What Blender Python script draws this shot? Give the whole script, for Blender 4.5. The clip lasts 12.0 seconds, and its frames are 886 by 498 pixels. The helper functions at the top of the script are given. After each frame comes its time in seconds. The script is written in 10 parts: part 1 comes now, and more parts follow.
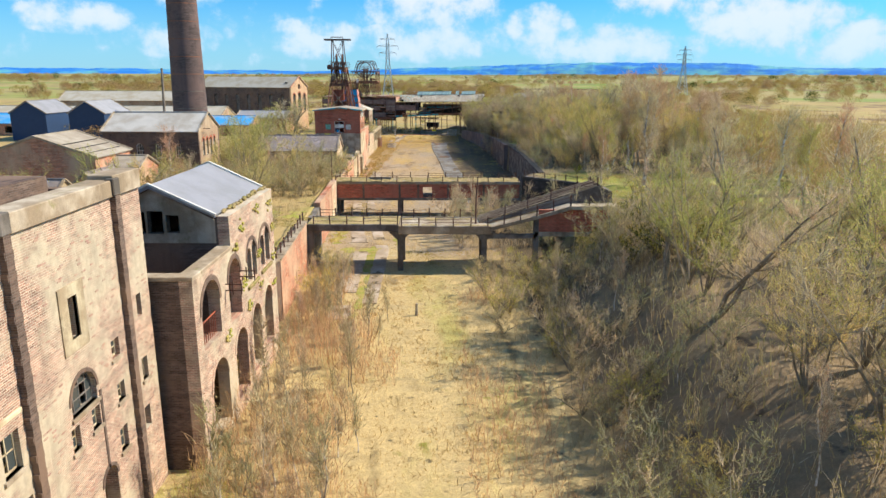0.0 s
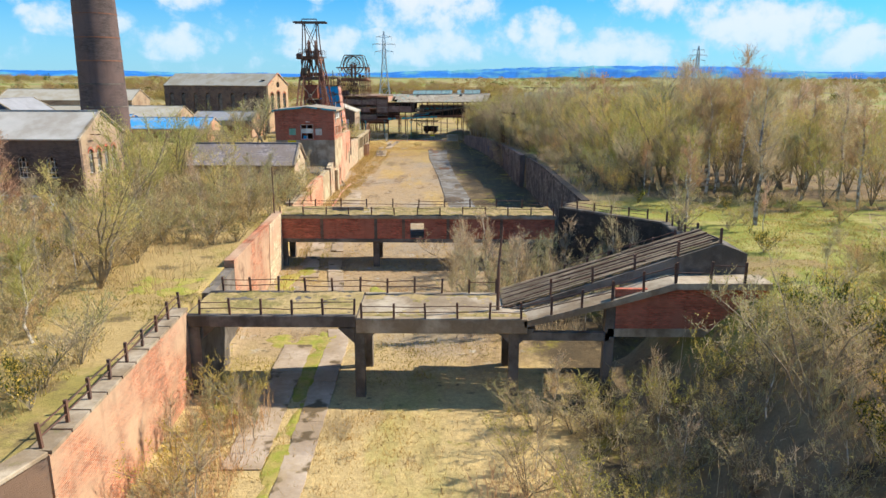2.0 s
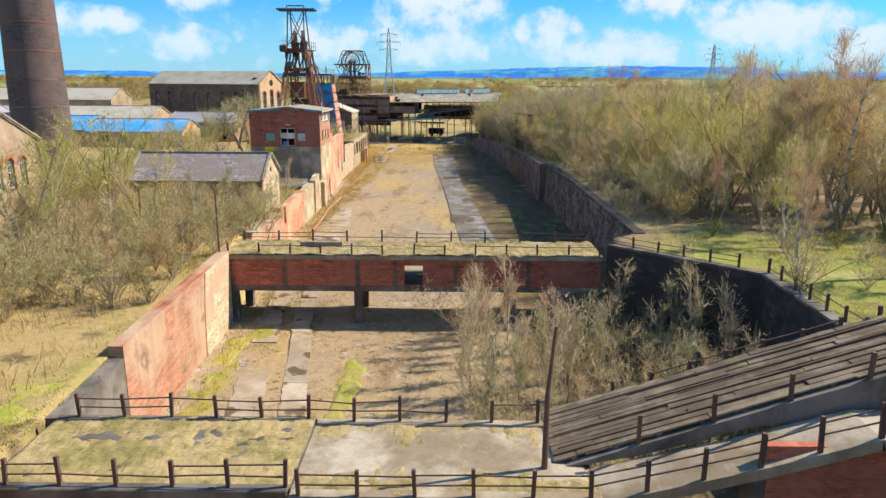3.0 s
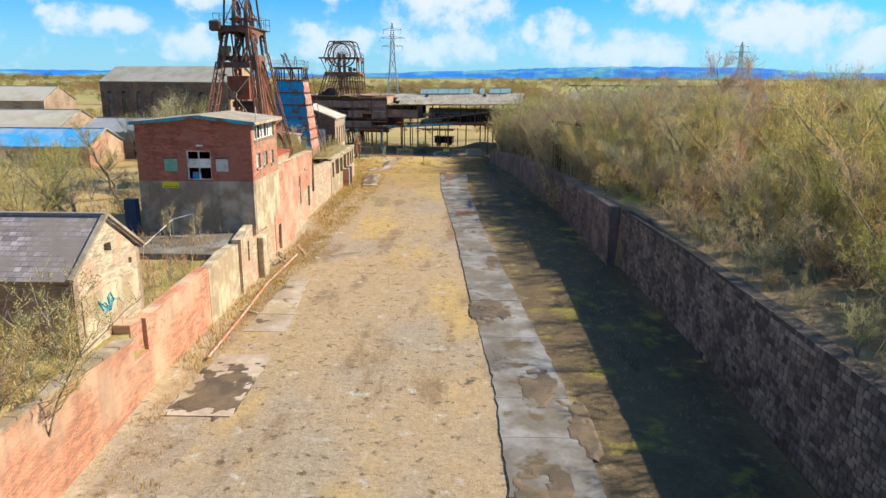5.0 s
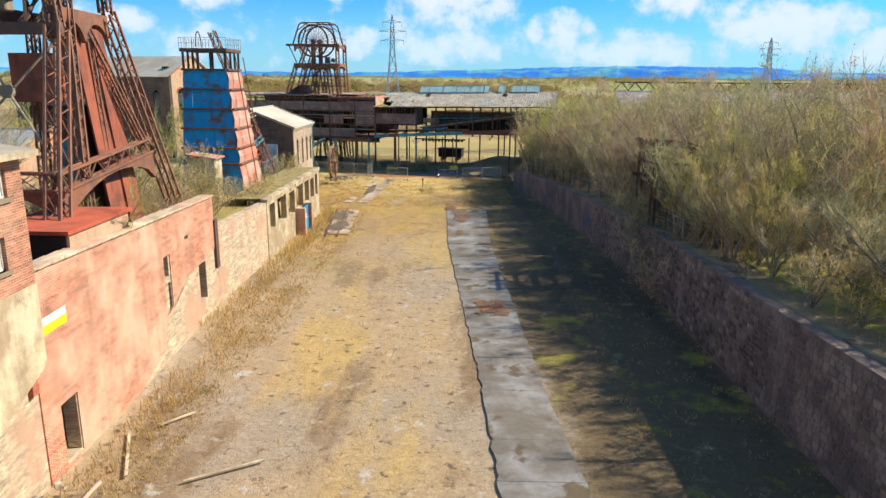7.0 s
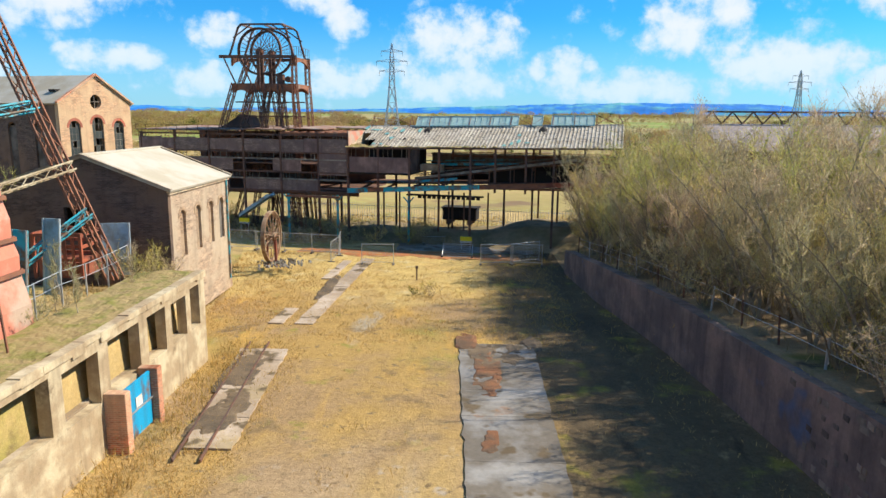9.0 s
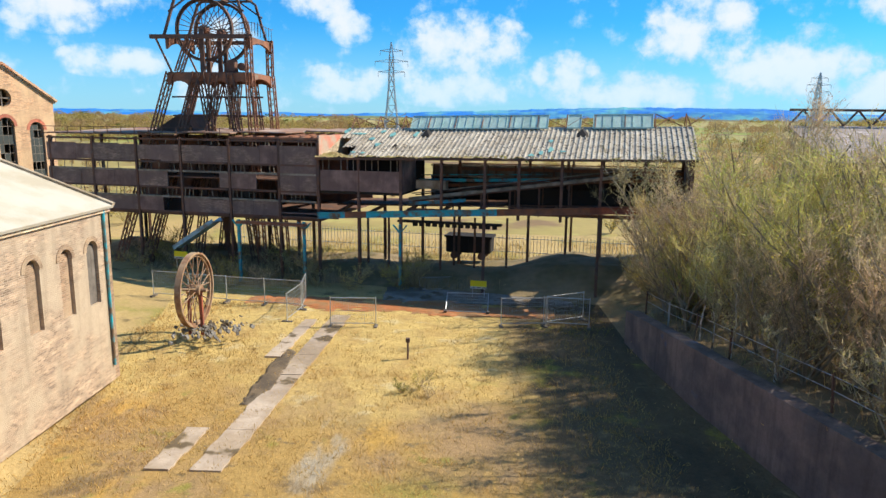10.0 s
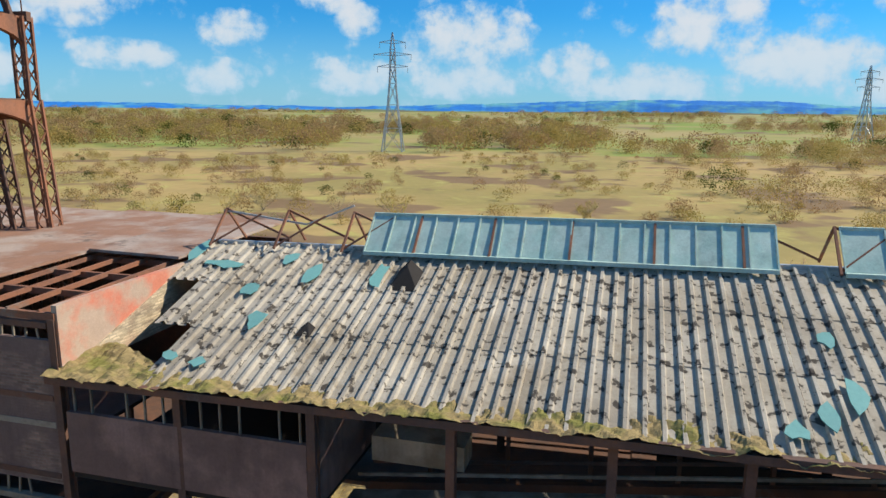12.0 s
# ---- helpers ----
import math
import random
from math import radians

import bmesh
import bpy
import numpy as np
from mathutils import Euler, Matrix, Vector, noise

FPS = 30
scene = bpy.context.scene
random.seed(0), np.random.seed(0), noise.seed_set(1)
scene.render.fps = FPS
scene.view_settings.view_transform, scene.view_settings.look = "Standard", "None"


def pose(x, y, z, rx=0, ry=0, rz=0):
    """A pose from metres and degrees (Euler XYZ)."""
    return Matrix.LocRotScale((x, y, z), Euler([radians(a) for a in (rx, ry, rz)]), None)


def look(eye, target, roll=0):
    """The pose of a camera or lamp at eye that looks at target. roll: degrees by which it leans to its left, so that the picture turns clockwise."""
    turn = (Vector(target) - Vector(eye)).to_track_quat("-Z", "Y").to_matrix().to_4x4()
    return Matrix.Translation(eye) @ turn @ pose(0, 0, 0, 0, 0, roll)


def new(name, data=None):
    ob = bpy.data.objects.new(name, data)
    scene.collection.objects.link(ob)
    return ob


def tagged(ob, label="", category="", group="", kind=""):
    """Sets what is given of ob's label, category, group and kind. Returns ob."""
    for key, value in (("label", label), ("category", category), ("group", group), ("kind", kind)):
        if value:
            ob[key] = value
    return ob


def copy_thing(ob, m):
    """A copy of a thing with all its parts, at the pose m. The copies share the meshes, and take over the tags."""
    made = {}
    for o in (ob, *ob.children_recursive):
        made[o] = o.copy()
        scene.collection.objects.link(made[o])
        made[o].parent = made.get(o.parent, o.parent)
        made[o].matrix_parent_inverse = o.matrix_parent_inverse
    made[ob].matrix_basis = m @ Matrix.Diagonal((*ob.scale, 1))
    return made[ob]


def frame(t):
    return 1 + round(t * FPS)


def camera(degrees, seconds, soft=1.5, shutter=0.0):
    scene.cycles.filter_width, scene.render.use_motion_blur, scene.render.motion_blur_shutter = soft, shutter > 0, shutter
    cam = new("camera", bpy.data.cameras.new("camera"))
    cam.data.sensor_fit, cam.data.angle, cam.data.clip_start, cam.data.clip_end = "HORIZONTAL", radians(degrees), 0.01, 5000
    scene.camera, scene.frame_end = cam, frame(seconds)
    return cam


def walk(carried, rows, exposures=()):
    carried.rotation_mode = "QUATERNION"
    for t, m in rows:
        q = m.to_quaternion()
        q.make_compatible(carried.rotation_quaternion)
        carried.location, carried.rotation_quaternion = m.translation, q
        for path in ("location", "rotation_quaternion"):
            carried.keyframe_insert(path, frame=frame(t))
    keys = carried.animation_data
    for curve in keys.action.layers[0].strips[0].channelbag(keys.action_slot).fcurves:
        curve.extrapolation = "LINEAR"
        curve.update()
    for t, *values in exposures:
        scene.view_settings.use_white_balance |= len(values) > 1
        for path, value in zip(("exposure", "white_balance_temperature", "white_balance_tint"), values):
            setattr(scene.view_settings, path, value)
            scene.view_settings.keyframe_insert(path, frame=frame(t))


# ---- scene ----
cam = camera(65.3, 12.0)
METRES, EYE, TILT, LEAN, TURN = 195.0, 16.7, 0.0, 0.0, 0.0
ROWS = [
    (0.0, 0.0, 0.0, 0.0, 0.03, -14.08, -0.11),
    (0.5, 0.0003, 0.034, -0.0001, 0.02, -14.02, -0.14),
    (1.0, 0.0005, 0.0699, -0.0015, 0.03, -13.94, -0.14),
    (1.5, 0.0008, 0.1055, -0.0052, 0.03, -13.86, -0.16),
    (2.0, 0.0011, 0.1433, -0.009, 0.07, -13.81, -0.2),
    (2.5, 0.0013, 0.1808, -0.0109, 0.17, -13.81, -0.2),
    (3.0, 0.0012, 0.2206, -0.0118, 0.63, -13.79, -0.25),
    (5.0, -0.0027, 0.3818, -0.015, 1.22, -13.76, -0.34),
    (5.5, -0.0038, 0.4214, -0.0157, 1.28, -13.78, -0.43),
    (6.0, -0.0052, 0.4638, -0.0167, 1.37, -13.8, -0.46),
    (6.5, -0.0065, 0.5072, -0.0176, 1.47, -13.86, -0.47),
    (7.0, -0.0082, 0.5526, -0.0188, 1.56, -13.81, -0.47),
    (9.0, -0.0143, 0.7295, -0.0234, 1.89, -10.92, -0.55),
    (9.5, -0.0163, 0.775, -0.0244, 1.96, -10.49, -0.61),
    (10.0, -0.0178, 0.8194, -0.0254, 2.08, -10.56, -0.58),
    (10.5, -0.0191, 0.8654, -0.025, 2.26, -10.49, -0.52),
    (11.0, -0.0218, 0.9093, -0.0221, 2.23, -10.55, -0.57),
    (11.5, -0.0234, 0.9545, -0.0157, 2.52, -11.12, -0.53),
    (12.0, -0.025, 0.9979, -0.0096, 2.75, -11.17, -0.52),
]
walk(cam, [(t, pose(0, 0, EYE, TILT, LEAN, TURN) @ pose(METRES * x, METRES * y, METRES * z, 90 + pitch, roll, yaw)) for t, x, y, z, yaw, pitch, roll in ROWS], exposures=((0.0, 0.75), (10.5, 0.78), (11.0, 0.92), (11.5, 0.92), (11.75, 0.7), (12.0, 0.42)))

# ---- world, sun ----
SUN_EL, SUN_TO = radians(41), Vector((0.97, 0.24, 0)).normalized()
world = bpy.data.worlds.new("sky")
scene.world = world
world.use_nodes = True
wn, wl = world.node_tree.nodes, world.node_tree.links
wn.clear()


def wnode(kind, **kw):
    n = wn.new(kind)
    for k, v in kw.items():
        n.inputs[k].default_value = v
    return n


sky = wn.new("ShaderNodeTexSky")
sky.sky_type, sky.sun_disc = "NISHITA", False
sky.sun_elevation, sky.sun_rotation = SUN_EL, math.atan2(SUN_TO.x, SUN_TO.y)
sky.air_density, sky.dust_density, sky.ozone_density = 1.0, 0.3, 2.0
tint = wn.new("ShaderNodeMix")
tint.data_type, tint.blend_type = "RGBA", "MULTIPLY"
tint.inputs[0].default_value = 1.0
tint.inputs[7].default_value = (0.19, 1.0, 1.74, 1)
wl.new(sky.outputs[0], tint.inputs[6])
tc = wn.new("ShaderNodeTexCoord")
sep = wn.new("ShaderNodeSeparateXYZ")
wl.new(tc.outputs["Generated"], sep.inputs[0])


def wmath(op, a, b=0.0):
    n = wn.new("ShaderNodeMath")
    n.operation = op
    for k, v in enumerate((a, b)):
        if isinstance(v, (int, float)):
            n.inputs[k].default_value = v
        else:
            wl.new(v, n.inputs[k])
    return n.outputs[0]


def wspan(v, lo, hi, to_lo=0.0, to_hi=1.0):
    n = wn.new("ShaderNodeMapRange")
    n.interpolation_type = "SMOOTHSTEP"
    for k, x in (("From Min", lo), ("From Max", hi), ("To Min", to_lo), ("To Max", to_hi)):
        n.inputs[k].default_value = x
    wl.new(v, n.inputs["Value"])
    return n.outputs[0]


def wblend(fac, a, b):
    n = wn.new("ShaderNodeMix")
    n.data_type = "RGBA"
    for sock, v in ((n.inputs[0], fac), (n.inputs[6], a), (n.inputs[7], b)):
        if isinstance(v, tuple):
            sock.default_value = (*v, 1)
        else:
            wl.new(v, sock)
    return n.outputs[2]


# the sky by degrees: how far round to the right of north, and how high
turn_right = wmath("MULTIPLY", wmath("ARCTAN2", sep.outputs[0], sep.outputs[1]), 57.3)
high = wmath("MULTIPLY", wmath("ARCSINE", sep.outputs[2]), 57.3)
at_sky = wn.new("ShaderNodeCombineXYZ")
wl.new(turn_right, at_sky.inputs[0])
wl.new(high, at_sky.inputs[1])
billow = wnode("ShaderNodeTexNoise", Scale=0.42, Detail=8.0, Roughness=0.58)
wl.new(at_sky.outputs[0], billow.inputs["Vector"])
fleck = wnode("ShaderNodeTexNoise", Scale=0.16, Detail=5.0)
wl.new(at_sky.outputs[0], fleck.inputs["Vector"])
# heaped clouds: right of north, height, half width, half height, in degrees
HEAPS = ((-30.5, 8.0, 5.0, 2.4), (-27.0, 4.0, 4.2, 1.3), (-19.0, 6.2, 2.8, 1.5), (-20.5, 2.6, 3.6, 1.5), (-12.0, 8.8, 3.0, 1.5), (-9.5, 7.0, 2.0, 1.5), (-10.0, 2.8, 4.2, 1.7), (-0.6, 5.7, 5.8, 3.0), (-1.0, 2.6, 7.0, 1.7), (7.6, 3.6, 2.9, 2.0), (17.0, 7.2, 4.6, 3.4), (13.0, 2.3, 8.0, 1.7), (24.0, 4.2, 6.0, 2.9), (31.0, 8.0, 3.4, 1.8), (30.0, 2.2, 6.0, 1.6), (-36.0, 3.0, 4.0, 1.6), (38.0, 5.0, 5.0, 2.6))
heap = None
for hx, hy, rx, ry in HEAPS:
    q = wn.new("ShaderNodeMapping")
    q.inputs["Scale"].default_value = (1 / rx, 1 / ry, 1)
    q.inputs["Location"].default_value = (-hx / rx, -hy / ry, 0)
    wl.new(at_sky.outputs[0], q.inputs["Vector"])
    ball = wn.new("ShaderNodeTexGradient")
    ball.gradient_type = "SPHERICAL"
    wl.new(q.outputs[0], ball.inputs[0])
    heap = ball.outputs[1] if heap is None else wmath("MAXIMUM", heap, ball.outputs[1])
puff = wmath("ADD", wmath("MULTIPLY", wmath("POWER", heap, 0.5), 0.66), wmath("MULTIPLY", wmath("SUBTRACT", billow.outputs[0], 0.5), 2.0))
# fair-weather cloud over the rest of the sky
rest = wnode("ShaderNodeTexNoise", Scale=4.2, Detail=8.0, Roughness=0.52)
wl.new(tc.outputs["Generated"], rest.inputs["Vector"])
beyond = wmath("MULTIPLY", wspan(rest.outputs[0], 0.5, 0.62), wspan(wmath("MAXIMUM", high, wmath("SUBTRACT", wmath("ABSOLUTE", turn_right), 30.0)), 12.0, 22.0))
cover = wmath("MAXIMUM", wmath("MULTIPLY", wspan(puff, 0.02, 0.55), 0.94), beyond)
lit = wspan(wmath("ADD", puff, wmath("MULTIPLY", fleck.outputs[0], 0.5)), 0.3, 1.05)
cloud = wblend(lit, (4.6, 7.6, 10.2), (9.3, 9.8, 10.3))
mixed = wblend(cover, tint.outputs[2], cloud)
haze_amount = wspan(high, 0.0, 8.0, 0.55, 0.0)
hazy = wblend(haze_amount, mixed, (5.6, 8.6, 10.8))
bg = wnode("ShaderNodeBackground", Strength=0.058)
wo = wn.new("ShaderNodeOutputWorld")
wl.new(hazy, bg.inputs[0])
wl.new(bg.outputs[0], wo.inputs[0])
sun = new("sun", bpy.data.lights.new("sun", "SUN"))
sun.data.energy, sun.data.angle, sun.data.color = 4.6, radians(0.5), (1.0, 0.9, 0.74)
sun.matrix_world = look((60, 100, 80), Vector((60, 100, 80)) - SUN_TO * math.cos(SUN_EL) - Vector((0, 0, math.sin(SUN_EL))))


# ---- materials ----
def shade(name, base, second=None, amount=0.35, scale=0.6, var=0.22, fine=14.0, rough=0.88, metal=0.0, bump=0.25, brick=None, island=0.0, streak=0.0, spot=None, third=None, each=0.1):
    """A surface with broad patches of a second colour, fine grain and relief. brick: (mortar colour, length, course)."""
    m = bpy.data.materials.new(name)
    m.use_nodes = True
    n, l = m.node_tree.nodes, m.node_tree.links
    b = n["Principled BSDF"]
    b.inputs["Roughness"].default_value, b.inputs["Metallic"].default_value = rough, metal
    if "Specular IOR Level" in b.inputs:
        b.inputs["Specular IOR Level"].default_value = 0.25

    def mix(fac, a, c, mode="MIX"):
        x = n.new("ShaderNodeMix")
        x.data_type, x.blend_type = "RGBA", mode
        for sock, v in ((x.inputs[0], fac), (x.inputs[6], a), (x.inputs[7], c)):
            if isinstance(v, (int, float)):
                sock.default_value = v
            elif isinstance(v, tuple):
                sock.default_value = (*v, 1)
            else:
                l.new(v, sock)
        return x.outputs[2]

    def noise_of(vec, s, detail=4.0, rough_=0.6):
        x = n.new("ShaderNodeTexNoise")
        x.inputs["Scale"].default_value, x.inputs["Detail"].default_value, x.inputs["Roughness"].default_value = s, detail, rough_
        l.new(vec, x.inputs["Vector"])
        return x.outputs[0]

    def ramp_of(v, lo, hi):
        x = n.new("ShaderNodeMapRange")
        x.inputs["From Min"].default_value, x.inputs["From Max"].default_value = lo, hi
        l.new(v, x.inputs["Value"])
        return x.outputs[0]

    geo = n.new("ShaderNodeNewGeometry")
    pos = geo.outputs["Position"]
    col = base
    height = None
    if brick:
        mortar, length, course = brick
        sp, sn = n.new("ShaderNodeSeparateXYZ"), n.new("ShaderNodeSeparateXYZ")
        l.new(pos, sp.inputs[0])
        l.new(geo.outputs["True Normal"], sn.inputs[0])
        ab = n.new("ShaderNodeMath")
        ab.operation = "ABSOLUTE"
        l.new(sn.outputs[0], ab.inputs[0])
        gt = n.new("ShaderNodeMath")
        gt.operation, gt.inputs[1].default_value = "GREATER_THAN", 0.7
        l.new(ab.outputs[0], gt.inputs[0])
        mu = n.new("ShaderNodeMix")
        l.new(gt.outputs[0], mu.inputs[0])
        l.new(sp.outputs[0], mu.inputs[2])
        l.new(sp.outputs[1], mu.inputs[3])
        cv = n.new("ShaderNodeCombineXYZ")
        l.new(mu.outputs[0], cv.inputs[0])
        l.new(sp.outputs[2], cv.inputs[1])
        bt = n.new("ShaderNodeTexBrick")
        l.new(cv.outputs[0], bt.inputs["Vector"])
        for k, v in (("Scale", 1.0), ("Mortar Size", 0.013), ("Mortar Smooth", 0.2), ("Bias", 0.0), ("Brick Width", length), ("Row Height", course)):
            bt.inputs[k].default_value = v
        bt.inputs["Color1"].default_value = (*[c * 0.64 for c in base], 1)
        bt.inputs["Color2"].default_value = (*[min(1, c * 1.32) for c in base], 1)
        bt.inputs["Mortar"].default_value = (*mortar, 1)
        course_v = n.new("ShaderNodeVectorMath")
        course_v.operation, course_v.inputs[1].default_value = "MULTIPLY", (0.9, 0.9, 4.5)
        l.new(pos, course_v.inputs[0])
        rows_ = ramp_of(noise_of(course_v.outputs[0], 1.0, 4.0, 0.65), 0.32, 0.68)
        col, height = mix(1.0, bt.outputs["Color"], mix(rows_, (0.66, 0.66, 0.68), (1.3, 1.28, 1.24)), "MULTIPLY"), bt.outputs["Fac"]
    if second:
        f = ramp_of(noise_of(pos, scale, 6.0), 0.62 - amount * 0.5, 0.78 - amount * 0.5)
        col = mix(f, col, second)
    if third:
        f = ramp_of(noise_of(pos, third[3], 7.0, 0.7), third[4], third[4] + 0.1)
        col = mix(f, col, tuple(third[:3]))
    if streak:
        st = n.new("ShaderNodeVectorMath")
        st.operation, st.inputs[1].default_value = "MULTIPLY", (2.2, 2.2, 0.16)
        l.new(pos, st.inputs[0])
        f = ramp_of(noise_of(st.outputs[0], 1.0, 5.0), 0.5, 0.75)
        sm = n.new("ShaderNodeMath")
        sm.operation, sm.inputs[1].default_value = "MULTIPLY", streak
        l.new(f, sm.inputs[0])
        col = mix(sm.outputs[0], col, tuple(c * 0.35 for c in (second or base)))
    if spot:
        f = ramp_of(noise_of(pos, spot[3], 3.0), spot[4], spot[4] + 0.06)
        col = mix(f, col, tuple(spot[:3]))
    g = noise_of(pos, fine, 5.0, 0.7)
    lo = tuple([1 - var] * 3)
    hi = tuple([1 + var] * 3)
    col = mix(1.0, col, mix(g, lo, hi), "MULTIPLY")
    col = mix(1.0, col, mix(noise_of(pos, scale * 2.7, 3.0), tuple([1 - var * 0.8] * 3), tuple([1 + var * 0.8] * 3)), "MULTIPLY")
    if island:
        rnd = geo.outputs["Random Per Island"]
        col = mix(1.0, col, mix(rnd, tuple([1 - island] * 3), tuple([1 + island] * 3)), "MULTIPLY")
    oi = n.new("ShaderNodeObjectInfo")
    col = mix(1.0, col, mix(oi.outputs["Random"], tuple([1 - each] * 3), (1 + each, 1 + each * 0.95, 1 + each * 0.7)), "MULTIPLY")
    l.new(col, b.inputs["Base Color"])
    if bump:
        bp = n.new("ShaderNodeBump")
        bp.inputs["Strength"].default_value, bp.inputs["Distance"].default_value = bump, 0.04
        l.new(g, bp.inputs["Height"])
        if height:
            b2 = n.new("ShaderNodeBump")
            b2.inputs["Strength"].default_value, b2.inputs["Distance"].default_value = 0.5, -0.012
            l.new(height, b2.inputs["Height"])
            l.new(bp.outputs[0], b2.inputs["Normal"])
            bp = b2
        l.new(bp.outputs[0], b.inputs["Normal"])
    return m


